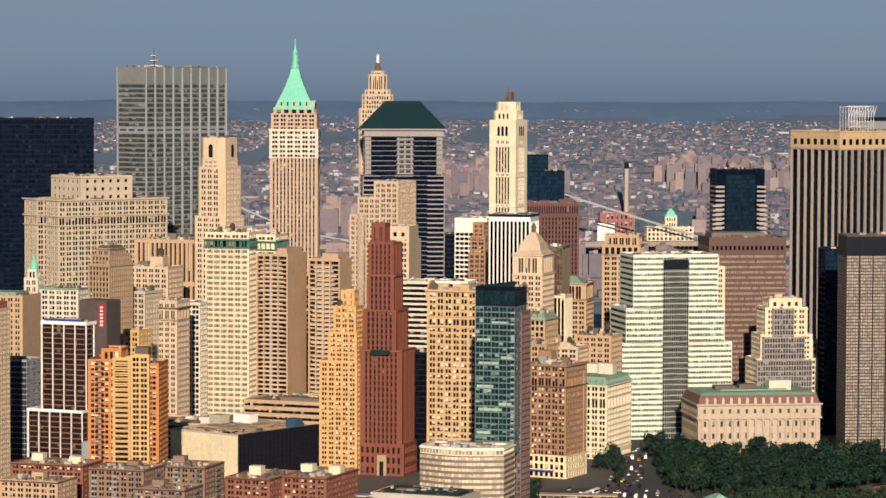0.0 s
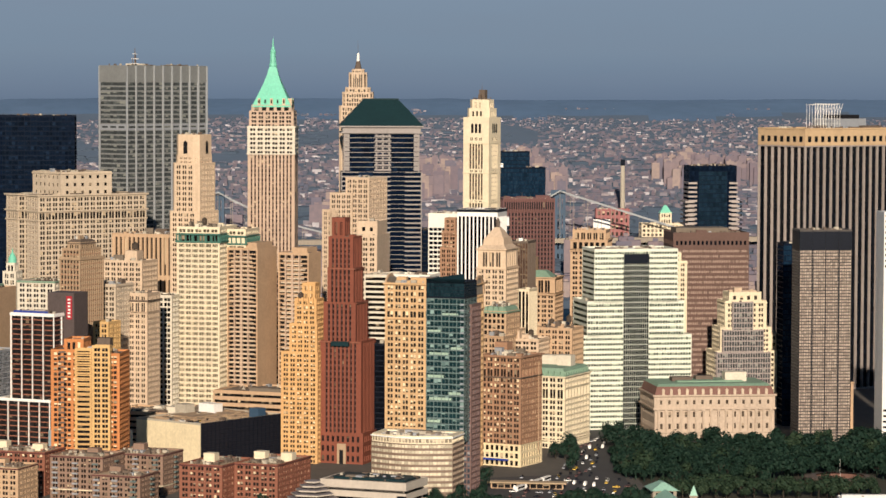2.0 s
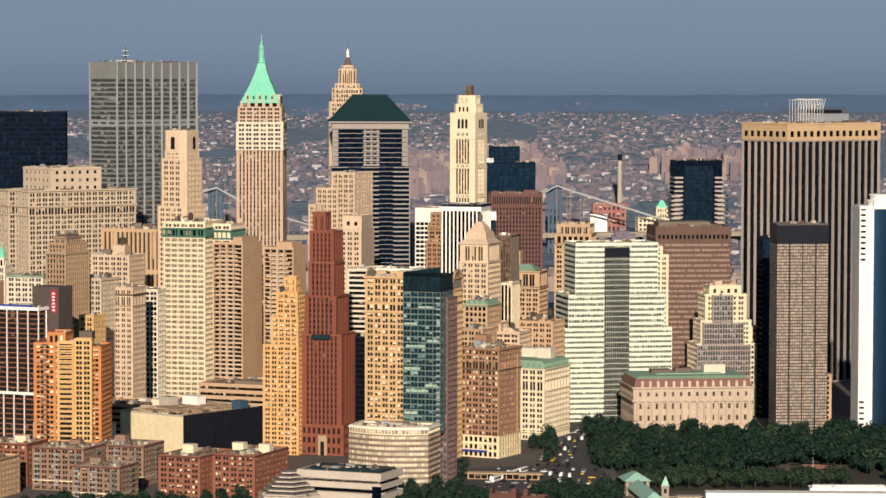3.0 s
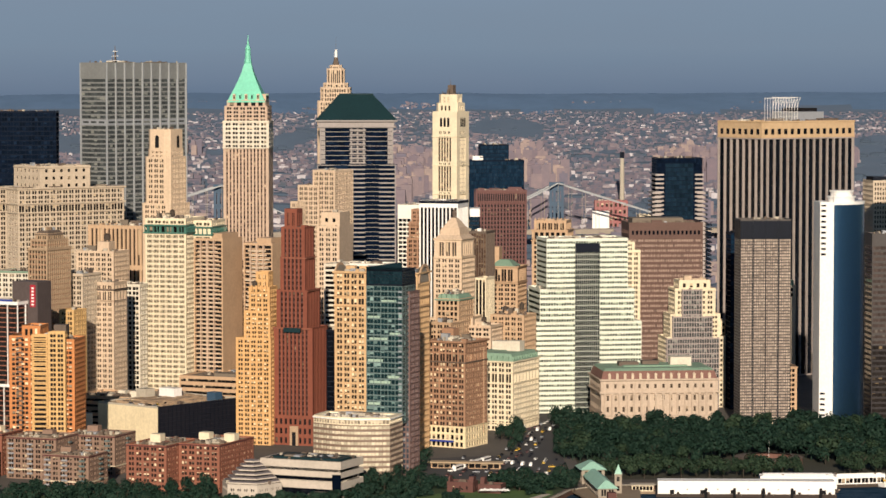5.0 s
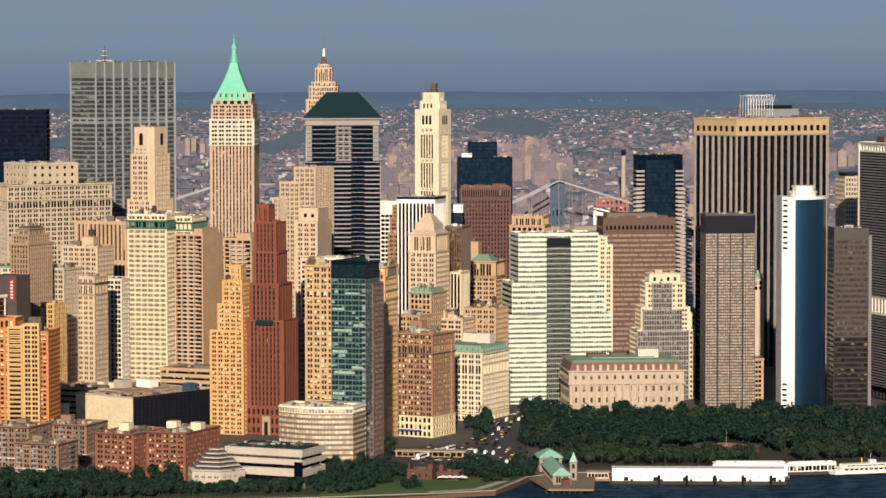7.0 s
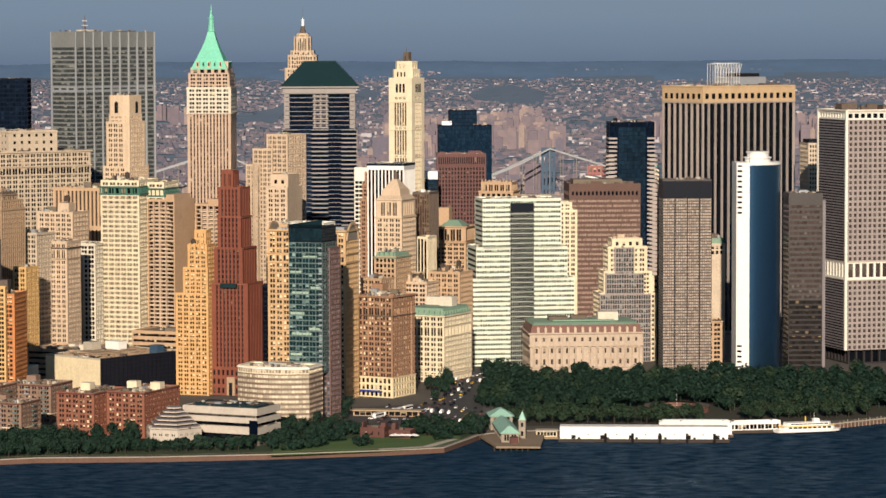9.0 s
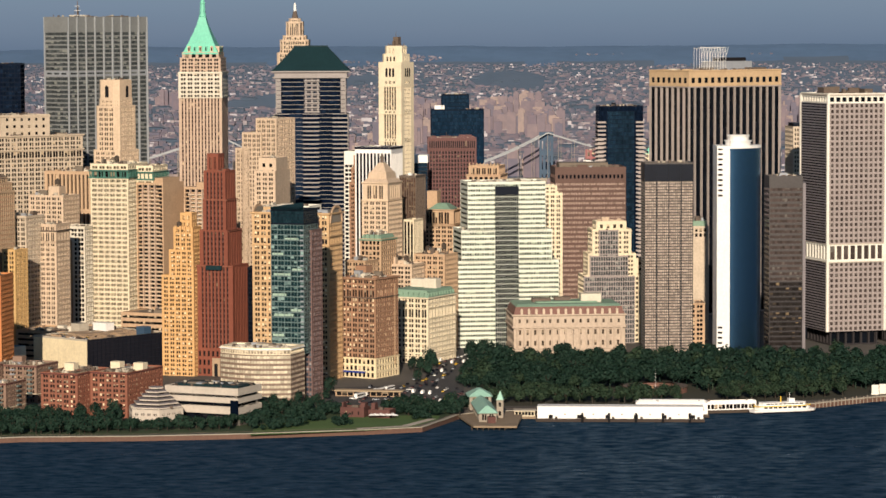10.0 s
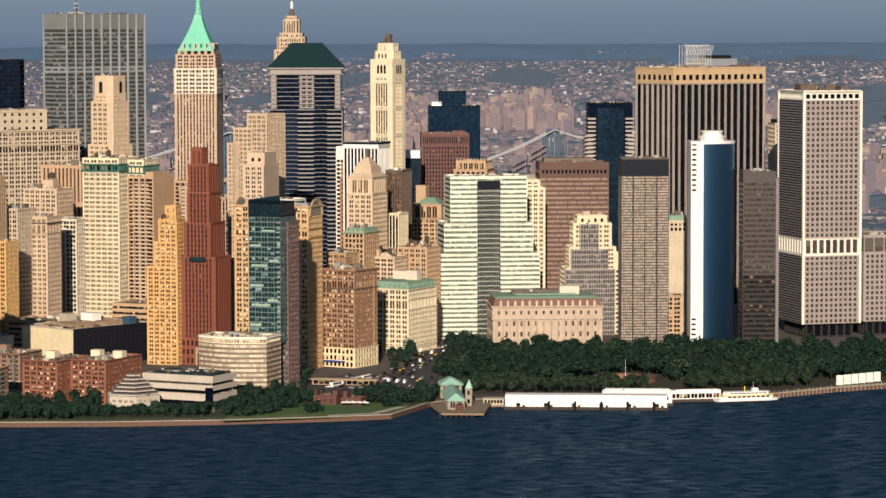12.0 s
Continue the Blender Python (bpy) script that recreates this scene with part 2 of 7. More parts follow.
def water_material():
    """Dark navy harbour water: fine ripples drawn out across the wind over a slow swell."""
    m, nt, bs = nodes_of("harbour_water")
    nt.nodes.remove(bs)
    co = nt.nodes.new("ShaderNodeTexCoord").outputs["Object"]
    mp = nt.nodes.new("ShaderNodeMapping")
    mp.inputs["Scale"].default_value = (1.25, 0.62, 1.0)
    mp.inputs["Rotation"].default_value = (0, 0, 0.3)
    link(nt, co, mp.inputs["Vector"])
    chop = noise_node(nt, mp.outputs[0], 0.12, 6, 0.68)
    swell = noise_node(nt, mp.outputs[0], 0.035, 3, 0.6)
    patch = noise_node(nt, co, 0.006, 4, 0.65)
    h = math_node(nt, "ADD", math_node(nt, "MULTIPLY", chop, ramp(nt, patch, 0.3, 0.7, 0.7, 1.3)), math_node(nt, "MULTIPLY", swell, 1.2))
    b = nt.nodes.new("ShaderNodeBump")
    b.inputs["Strength"].default_value, b.inputs["Distance"].default_value = 1.0, 3.0
    link(nt, h, b.inputs["Height"])
    deep = nt.nodes.new("ShaderNodeBsdfDiffuse")
    # Ripple sheen is painted in as paler diffuse blue on the crests.
    link(nt, mix(nt, ramp(nt, chop, 0.38, 0.64), (0.008, 0.025, 0.051), (0.030, 0.062, 0.104)), deep.inputs["Color"])
    gl = nt.nodes.new("ShaderNodeBsdfGlossy")
    gl.inputs["Color"].default_value = (0.55, 0.78, 1.0, 1)
    gl.inputs["Roughness"].default_value = 0.12
    link(nt, b.outputs[0], gl.inputs["Normal"])
    mx = nt.nodes.new("ShaderNodeMixShader")
    link(nt, math_node(nt, "MULTIPLY", ramp(nt, chop, 0.44, 0.66, 0.01, 0.24), ramp(nt, patch, 0.36, 0.64, 0.2, 1.2)), mx.inputs[0])
    link(nt, deep.outputs[0], mx.inputs[1])
    link(nt, gl.outputs[0], mx.inputs[2])
    link(nt, mx.outputs[0], nt.nodes["Material Output"].inputs["Surface"])
    return m


WATER = water_material()


def leaf_material(name, a, b):
    m, nt, bs = nodes_of(name)
    geo = nt.nodes.new("ShaderNodeNewGeometry").outputs["Random Per Island"]
    rnd = nt.nodes.new("ShaderNodeObjectInfo").outputs["Random"]
    c = mix(nt, geo, a, b)
    c = mix(nt, math_node(nt, "MULTIPLY", rnd, 0.5), c, tuple(x * 0.65 for x in a))
    link(nt, c, bs.inputs["Base Color"])
    bs.inputs["Roughness"].default_value = 0.7
    bs.inputs["Specular IOR Level"].default_value = 0.2
    return m


LEAF = leaf_material("plane_tree_leaves", (0.007, 0.027, 0.019), (0.020, 0.046, 0.028))
LEAF_PALE = leaf_material("olive_leaves", (0.013, 0.033, 0.019), (0.034, 0.057, 0.030))
BARK = surface("bark", (0.045, 0.036, 0.027), rough=0.9, grain=2.0)


# ---- mesh helpers ----
class Shape:
    """Vertices and faces gathered for one mesh."""

    def __init__(self):
        self.v, self.f, self.uv = [], [], []

    def quad(self, pts, uv=None):
        n = len(self.v)
        self.v += [tuple(p) for p in pts]
        self.f.append(tuple(range(n, n + len(pts))))
        self.uv += uv or [(0.5, 0.5)] * len(pts)

    def box(self, x0, x1, y0, y1, z0, z1, bottom=False):
        a = [(x0, y0, z0), (x1, y0, z0), (x1, y1, z0), (x0, y1, z0), (x0, y0, z1), (x1, y0, z1), (x1, y1, z1), (x0, y1, z1)]
        faces = [(0, 1, 5, 4), (1, 2, 6, 5), (2, 3, 7, 6), (3, 0, 4, 7), (4, 5, 6, 7)] + ([(3, 2, 1, 0)] if bottom else [])
        for f in faces:
            self.quad([a[i] for i in f])

    def core(self, x0, x1, y0, y1, z0, z1, bay, floor):
        """Glass core whose faces carry bay and storey counts as coordinates."""
        nx, ny, nz = max(1, round((x1 - x0) / bay)), max(1, round((y1 - y0) / bay)), max(1, round((z1 - z0) / floor))
        s = 40.0 * (len(self.f) + 1)
        for p, q, n, o in (((x0, y1), (x0, y0), ny, 0), ((x0, y0), (x1, y0), nx, 100), ((x1, y0), (x1, y1), ny, 200), ((x1, y1), (x0, y1), nx, 300)):
            self.quad([(*p, z0), (*q, z0), (*q, z1), (*p, z1)], [(o + s, s), (o + s + n, s), (o + s + n, s + nz), (o + s, s + nz)])
        self.quad([(x0, y0, z1), (x1, y0, z1), (x1, y1, z1), (x0, y1, z1)])

    def prism(self, ring, z0, z1, ring2=None, cap=True):
        """Walls between a ring of (x, y) at z0 and another at z1, with a lid."""
        r2 = ring2 or ring
        n = len(ring)
        for i in range(n):
            j = (i + 1) % n
            self.quad([(*ring[i], z0), (*ring[j], z0), (*r2[j], z1), (*r2[i], z1)])
        if cap:
            self.quad([(*p, z1) for p in r2])

    def cyl(self, x, y, z0, z1, r0, r1=None, n=12):
        r1 = r0 if r1 is None else r1
        ring = [(math.cos(i * math.tau / n), math.sin(i * math.tau / n)) for i in range(n)]
        self.prism([(x + r0 * c, y + r0 * s) for c, s in ring], z0, z1, [(x + r1 * c, y + r1 * s) for c, s in ring], cap=r1 > 0.001)

    def bar(self, a, b, r):
        """A square bar from a to b."""
        a, b = Vector(a), Vector(b)
        w = (b - a).normalized()
        s = w.cross(Vector((0, 0, 1)) if abs(w.z) < 0.9 else Vector((1, 0, 0))).normalized() * r
        u = w.cross(s).normalized() * r
        k = [s + u, s - u, -s - u, -s + u]
        for i in range(4):
            j = (i + 1) % 4
            self.quad([a + k[i], a + k[j], b + k[j], b + k[i]])

    def mesh(self, name, material, smooth=False):
        me = bpy.data.meshes.new(name)
        seen, verts, faces = {}, [], []
        for f in self.f:
            row = []
            for k in f:
                key = tuple(round(c, 3) for c in self.v[k])
                if key not in seen:
                    seen[key] = len(verts)
                    verts.append(self.v[k])
                row.append(seen[key])
            faces.append(row)
        me.from_pydata(verts, [], faces)
        lay = me.uv_layers.new(name="bays")
        lay.data.foreach_set("uv", [c for p in self.uv for c in p])
        me.materials.append(material)
        if smooth:
            me.polygons.foreach_set("use_smooth", [True] * len(me.polygons))
        return me


def part(name, shape, material, parent, label="", kind="", smooth=False):
    if not shape.f:
        return None
    ob = new(name, shape.mesh(name, material, smooth))
    ob.parent = parent
    return tagged(ob, label=label, kind=kind)


def thing(name, x, y, z, turn, label, category, group="", kind=""):
    ob = new(name)
    ob.matrix_world = pose(x, y, z, 0, 0, turn)
    return tagged(ob, label, category, group, kind)


def islands(shape):
    """The separate bodies in a shape, each as a shape of its own."""
    top, at = list(range(len(shape.f))), {}

    def root(i):
        while top[i] != i:
            top[i] = top[top[i]]
            i = top[i]
        return i

    for i, f in enumerate(shape.f):
        for k in f:
            key = tuple(round(c, 3) for c in shape.v[k])
            if key in at:
                top[root(i)] = root(at[key])
            else:
                at[key] = i
    out = {}
    for i, f in enumerate(shape.f):
        out.setdefault(root(i), Shape()).quad([shape.v[k] for k in f])
    return list(out.values())


class Building:
    """One building: an empty at its base and its parts, in local axes (x away from the water, y to the left)."""

    def __init__(self, name, label, cx, cy, turn, wall, glass, ground=3.0, category="building", group="", root=None):
        self.root = root or thing(name, cx, cy, ground, turn, label, category, group)
        self.ground, self.wall_m, self.glass_m = ground, wall, glass
        self.w, self.g, self.s, self.roofs = Shape(), Shape(), Shape(), []
        self.panes, self.extra, self.sp_m, self.decks = [], [], None, []

    def facade(self, p, q, a, b, front, bay=3.4, floor=3.7, pier=1.5, span=1.7, deep=0.45, corner=None, back=0.0, sill=0.55, cells=0.0, style="grid"):
        """One face from p to q: piers, spandrels and recessed panes as one folded sheet. back: how far the spandrels lie behind the piers."""
        L = math.hypot(q[0] - p[0], q[1] - p[1])
        dx, dy = (q[0] - p[0]) / L, (q[1] - p[1]) / L
        nx, ny = dy, -dx
        corner = pier if corner is None else corner
        pairs = 0.0
        if style == "grid" and bay < 5:
            pairs = 0.2 * pier if 2.65 <= bay <= 3.6 and not back else 0.0     # windows in twos
            bay, pier, span, deep = bay * 0.86, pier * 0.68, span * 0.84, deep * 1.3
        if style == "blank" or L < 2 * corner + 0.6:
            self.w.quad([(*p, a), (*q, a), (*q, b), (*p, b)])
            return
        nb = 1 if style == "bands" else max(1, round((L - 2 * corner + pier) / bay))
        nb += nb % 2 if pairs else 0
        nf = 1 if style == "piers" else max(1, round((b - a) / floor))
        pier = 0.0 if style == "bands" else pier
        bw, fh = (L - 2 * corner + pier) / nb, (b - a) / nf
        us = [0.0]
        for i in range(nb):
            sh = pairs if nb % 2 == 0 and nb > 3 else 0.0
            sh = sh if i % 2 == 0 else -sh
            us += [corner + i * bw + sh, corner + (i + 1) * bw - pier + sh]
        us.append(L)
        vs = [a]
        for j in range(nf):
            vs += [a + j * fh + span * sill, a + (j + 1) * fh - span * (1 - sill)]
        vs.append(b)

        def at(u, v, d):
            return (p[0] + dx * u - nx * d, p[1] + dy * u - ny * d, v)

        def flat(sh, u0, u1, v0, v1, d):
            sh.quad([at(u0, v0, d), at(u1, v0, d), at(u1, v1, d), at(u0, v1, d)])

        for i in range(0, len(us) - 1):
            u0, u1 = us[i], us[i + 1]
            if u1 - u0 < 1e-4:
                continue
            for j in range(len(vs) - 1):
                v0, v1 = vs[j], vs[j + 1]
                if v1 - v0 < 1e-4:
                    continue
                if i % 2 == 0:
                    flat(self.w, u0, u1, v0, v1, 0)
                elif j % 2 == 0:
                    flat(self.s if back and self.sp_m else self.w, u0, u1, v0, v1, back)
                    if back:
                        self.w.quad([at(u0, v0, 0), at(u0, v0, back), at(u0, v1, back), at(u0, v1, 0)])
                        self.w.quad([at(u1, v0, back), at(u1, v0, 0), at(u1, v1, 0), at(u1, v1, back)])
                else:
                    for c0, c1 in (((0, back), (back, deep)) if back else ((0, deep),)):
                        self.w.quad([at(u0, v0, c0), at(u0, v0, c1), at(u0, v1, c1), at(u0, v1, c0)])
                        self.w.quad([at(u1, v0, c1), at(u1, v0, c0), at(u1, v1, c0), at(u1, v1, c1)])
                    t = self.s if back and self.sp_m else self.w
                    t.quad([at(u0, v0, back), at(u1, v0, back), at(u1, v0, deep), at(u0, v0, deep)])
                    t.quad([at(u0, v1, deep), at(u1, v1, deep), at(u1, v1, back), at(u0, v1, back)])
                    cu = max(1, round((u1 - u0) / cells)) if cells else 1
                    cv = max(1, round((v1 - v0) / floor)) if style == "piers" else 1
                    self.panes.append((front, [at(u0, v0, deep - 0.02), at(u1, v0, deep - 0.02), at(u1, v1, deep - 0.02), at(u0, v1, deep - 0.02)], cu, cv))

    def sub(self, wall, glass):
        """Another set of walls and panes on the same building, in other materials."""
        o = Building("", "", 0, 0, 0, wall, glass, self.ground, root=self.root)
        return o

    def poly(self, ring, z0, z1, parapet=1.2, roof=True, ends=None, **k):
        """Storeys over an outline (anticlockwise) between heights z0 and z1 over the water. ends: other settings for the faces after the first."""
        a, b = z0 - self.ground, z1 - self.ground
        n = len(ring)
        for i in range(n):
            kk = dict(k, **ends) if ends and i % 2 else k
            self.facade(ring[i], ring[(i + 1) % n], a, b, i < 2, **kk)
        if roof:
            cx, cy = sum(p[0] for p in ring) / n, sum(p[1] for p in ring) / n
            t = 1 - 0.9 / max(4.0, min(math.hypot(x - cx, y - cy) for x, y in ring))
            inner = [(cx + (x - cx) * t, cy + (y - cy) * t) for x, y in ring]
            self.w.prism(ring, b, b + parapet, cap=False)
            self.w.prism(ring, b + parapet, b + parapet, inner, cap=False)
            self.w.prism(list(reversed(inner)), b, b + parapet, cap=False)
            sh = Shape()
            sh.quad([(*p, b + 0.02) for p in inner])
            self.roofs.append(sh)
            xs, ys = [p[0] for p in inner], [p[1] for p in inner]
            self.decks.append((min(xs) + 1, max(xs) - 1, min(ys) + 1, max(ys) - 1, b + 0.02))
        return self

    def tier(self, w, d, z0, z1, ox=0.0, oy=0.0, cut=0.0, **k):
        x0, x1, y0, y1 = ox - d / 2, ox + d / 2, oy - w / 2, oy + w / 2
        ring = [(x0, y1), (x0, y0), (x1, y0), (x1, y1)]
        if cut:
            ring = [(x0, y1 - cut), (x0, y0 + cut), (x0 + cut, y0), (x1 - cut, y0), (x1, y0 + cut), (x1, y1 - cut), (x1 - cut, y1), (x0 + cut, y1)]
        return self.poly(ring, z0, z1, **k)

    def solid(self, w, d, z0, z1, ox=0.0, oy=0.0, material=None, name="bulkhead", label="", w2=None, d2=None):
        """A plain block; with w2 and d2 its top is of another size."""
        s = Shape()
        w2, d2 = w if w2 is None else w2, d if d2 is None else d2
        ring = [(-0.5, 0.5), (-0.5, -0.5), (0.5, -0.5), (0.5, 0.5)]
        s.prism([(ox + x * d, oy + y * w) for x, y in ring], z0 - self.ground, z1 - self.ground, [(ox + x * d2, oy + y * w2) for x, y in ring])
        self.extra.append((name, s, material or self.wall_m, label, False))
        return self

    def cornice(self, w, d, z, out=0.8, high=1.2, ox=0.0, oy=0.0, material=None, name="cornice"):
        s, a = Shape(), z - self.ground
        ring = [(-0.5, 0.5), (-0.5, -0.5), (0.5, -0.5), (0.5, 0.5)]
        r0 = [(ox + x * d, oy + y * w) for x, y in ring]
        r1 = [(ox + x * (d + 2 * out), oy + y * (w + 2 * out)) for x, y in ring]
        s.prism(r0, a, a + high * 0.4, r1, cap=False)
        s.prism(r1, a + high * 0.4, a + high, cap=False)
        s.prism(r1, a + high, a + high + 0.02, r0, cap=False)
        self.extra.append((name, s, material or self.wall_m, "", False))
        return self

    def fins(self, p, q, z0, z1, n, wide, out, material=None, name="rib"):
        """n + 1 upright ribs standing proud of a face."""
        s = Shape()
        a, b = z0 - self.ground, z1 - self.ground
        L = math.hypot(q[0] - p[0], q[1] - p[1])
        dx, dy = (q[0] - p[0]) / L, (q[1] - p[1]) / L
        nx, ny = dy, -dx
        for i in range(n + 1):
            u = L * i / n
            u0, u1 = max(0, u - wide / 2), min(L, u + wide / 2)
            pts = [(p[0] + dx * u0 + nx * out, p[1] + dy * u0 + ny * out), (p[0] + dx * u1 + nx * out, p[1] + dy * u1 + ny * out), (p[0] + dx * u1, p[1] + dy * u1), (p[0] + dx * u0, p[1] + dy * u0)]
            s.prism(pts, a, b)
        self.extra.append((name, s, material or self.wall_m, "", "stuff"))
        return self

    def add(self, name, shape, material, label="", smooth=False):
        self.extra.append((name, shape, material, label, smooth))
        return self

    def tank(self, ox, oy, z, r=1.9):
        """A rooftop water tank on legs, with a conical lid."""
        s, b = Shape(), z - self.ground
        for i in range(4):
            s.bar((ox + (-1) ** i * r * 0.5, oy + (-1) ** (i // 2) * r * 0.5, b), (ox + (-1) ** i * r * 0.5, oy + (-1) ** (i // 2) * r * 0.5, b + 2.2), 0.15)
        s.cyl(ox, oy, b + 2.2, b + 6.0, r, r)
        s.cyl(ox, oy, b + 6.0, b + 7.4, r * 1.05, 0.01)
        return self.add("water_tank", s, TIMBER, "round timber water tank with a conical lid")

    def mast(self, ox, oy, z0, z1, r=0.25, material=None, name="mast"):
        s = Shape()
        s.cyl(ox, oy, z0 - self.ground, z1 - self.ground, r, r * 0.3, 6)
        return self.add(name, s, material or RUST)

    def clutter(self, w, d, z, ox=0.0, oy=0.0, n=6, seed=1, material=None, high=4.0):
        """Lift housings, fans and ducts on a flat roof."""
        rr = random.Random(seed)
        for i in range(2 * n):
            big = i < n * 0.6
            a, b, h = rr.uniform(1.2, max(2, d * (0.3 if big else 0.12))), rr.uniform(1.2, max(2, w * (0.3 if big else 0.12))), rr.uniform(0.8, high if big else high * 0.6)
            x, y = ox + rr.uniform(-0.5, 0.5) * (d - a - 2), oy + rr.uniform(-0.5, 0.5) * (w - b - 2)
            s, k = Shape(), z - self.ground
            s.box(x - a / 2, x + a / 2, y - b / 2, y + b / 2, k, k + h)
            s.box(x - a / 2 - 0.15, x + a / 2 + 0.15, y - b / 2 - 0.15, y + b / 2 + 0.15, k + h, k + h + 0.25)
            m = material or rr.choice((self.wall_m, CONCRETE, RUST, STEEL, PALE, ROOF))
            self.add(rr.choice(("bulkhead", "air_handler", "vent_housing")), s, m)
        return self

    def done(self, roof=None, singles=0):
        """Links the parts. singles: how many front windows become objects of their own."""
        for sh in islands(self.w):
            part("pier" if self.sp_m and len(sh.f) < 260 else "wall", sh, self.wall_m, self.root)
        if self.decks:
            dark, pale = Shape(), Shape()
            rr = random.Random(round(self.root.location.x * 7 + self.root.location.y))
            for x0, x1, y0, y1, z in self.decks:
                for i in range(min(26, int((x1 - x0) * (y1 - y0) / 34))):
                    a, c, h = rr.uniform(0.7, 3.2), rr.uniform(0.7, 3.6), rr.uniform(0.5, 2.4)
                    x, y = rr.uniform(x0 + a, max(x0 + a, x1 - a)), rr.uniform(y0 + c, max(y0 + c, y1 - c))
                    sh = pale if rr.random() < 0.4 else dark
                    if rr.random() < 0.25:
                        sh.cyl(x, y, z, z + h, a * 0.4, a * 0.4, 8)
                    else:
                        sh.box(x - a / 2, x + a / 2, y - c / 2, y + c / 2, z, z + h)
            part("roof_vent", dark, RUST, self.root, "dark roof vents and fans", kind="stuff")
            part("roof_duct", pale, CONCRETE, self.root, "pale roof ducts and curbs", kind="stuff")
        part("spandrel", self.s, self.sp_m or self.wall_m, self.root, kind="stuff")
        for sh in self.roofs:
            part("roof", sh, roof or ROOF, self.root)
        meshes, singles = {}, int(singles * 0.88)
        step = max(1, sum(1 for f, *_ in self.panes if f) // max(1, singles))
        k = 0
        for n, (front, pts, cu, cv) in enumerate(self.panes):
            if front and singles and cu * cv == 1 and n % step == 0 and k < singles:
                k += 1
                A, B_, C_, D_ = (Vector(c) for c in pts)
                wd, ht = (B_ - A).length, (D_ - A).length
                key = (round(wd, 2), round(ht, 2))
                if key not in meshes:
                    sh = Shape()
                    sh.quad([(0, 0, 0), (wd, 0, 0), (wd, 0, ht), (0, 0, ht)], [(0.02, 0.02), (0.98, 0.02), (0.98, 0.98), (0.02, 0.98)])
                    sh.quad([(0, 0, ht), (wd, 0, ht), (wd, 0.1, ht), (0, 0.1, ht)])
                    sh.quad([(0, 0.1, 0), (wd, 0.1, 0), (wd, 0, 0), (0, 0, 0)])
                    meshes[key] = sh.mesh("window", self.glass_m)
                ob = new("window", meshes[key])
                ob.parent = self.root
                e = B_ - A
                ob.matrix_basis = Matrix.Translation(A) @ Matrix.Rotation(math.atan2(e.y, e.x), 4, "Z")
            else:
                o = 7.0 * (n % 97) + 40.0 * (n // 97)
                self.g.quad(pts, [(o + 0.01, 0.01), (o + cu - 0.01, 0.01), (o + cu - 0.01, cv - 0.01), (o + 0.01, cv - 0.01)])
        part("glazing", self.g, self.glass_m, self.root, kind="stuff")
        for n, s, m, lab, sm in self.extra:
            part(n, s, m, self.root, lab, kind="stuff" if sm == "stuff" else "", smooth=sm is True)
        return self.root
# ---- ground, water and the far city ----
EYE = (-2240.0, 60.0, 249.0)      # mean place of the flight, from which the far land is laid out


def far_ground(x):
    """Height and scale of the land at x: flat to 1700, then the long plain drawn together into a slope that meets the skyline."""
    if x < 1700:
        return 3.0, 1.0
    u = (x - 1700) / (2540 - 1700)
    d = x - EYE[0]
    real = d / max(0.115, (1 - u) ** 1.15 * 0.885 + 0.115)
    k = d / real
    return EYE[2] - (EYE[2] - 3.0) * k, k


def sheet(name, pts, z0, z1, material, label, category="ground"):
    s = Shape()
    s.prism(pts, z0, z1)
    ob = new(name, s.mesh(name, material))
    return tagged(ob, label, category, kind="structure")


s = Shape()
s.quad([(-9000, -6000, 0), (1990, -6000, 0), (1990, 6000, 0), (-9000, 6000, 0)])
tagged(new("water", s.mesh("water", WATER)), "dark blue rippled harbour water", "water", kind="structure")

SHORE = [(-531, 383), (-506, 318), (-500, 248), (-487, 182), (-466, 109), (-453, 78), (-412, 65), (-391, 59), (-372, 40), (-368, 10), (-372, -60), (-352, -110), (-326, -173), (-292, -213), (-270, -248), (-215, -330), (-60, -420),
         (300, -400), (520, -230), (640, -40), (760, 200), (900, 600), (1000, 1100), (-300, 1100), (-560, 700)]
sheet("ground", list(reversed(SHORE)), -3, 3.0, PAVING, "paved city ground with streets between buildings")

s = Shape()
xs = [1180, 1300, 1450, 1600, 1700] + [1700 + 30 * i for i in range(1, 29)]
ys = [-1500 + 50 * i for i in range(61)]
for i in range(len(xs) - 1):
    for j in range(len(ys) - 1):
        s.quad([(xs[i + a], ys[j + b], far_ground(xs[i + a])[0] - (4 if i + a == 0 else 0) + (3.2 * noise.noise((ys[j + b] * 0.012, xs[i + a] * 0.01, 4.0)) if xs[i + a] > 2400 else 0)) for a, b in ((0, 0), (1, 0), (1, 1), (0, 1))])
# Aerial haze is put into the blue of the land and hills.
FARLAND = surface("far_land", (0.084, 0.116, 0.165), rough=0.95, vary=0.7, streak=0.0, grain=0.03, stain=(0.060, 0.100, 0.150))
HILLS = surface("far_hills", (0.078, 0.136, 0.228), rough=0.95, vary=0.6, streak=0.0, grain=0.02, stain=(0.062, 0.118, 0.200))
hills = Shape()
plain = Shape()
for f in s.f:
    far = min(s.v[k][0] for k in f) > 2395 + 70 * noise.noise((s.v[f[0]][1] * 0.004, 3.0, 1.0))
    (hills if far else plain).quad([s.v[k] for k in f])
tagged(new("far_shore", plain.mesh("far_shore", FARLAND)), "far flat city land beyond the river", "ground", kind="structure")
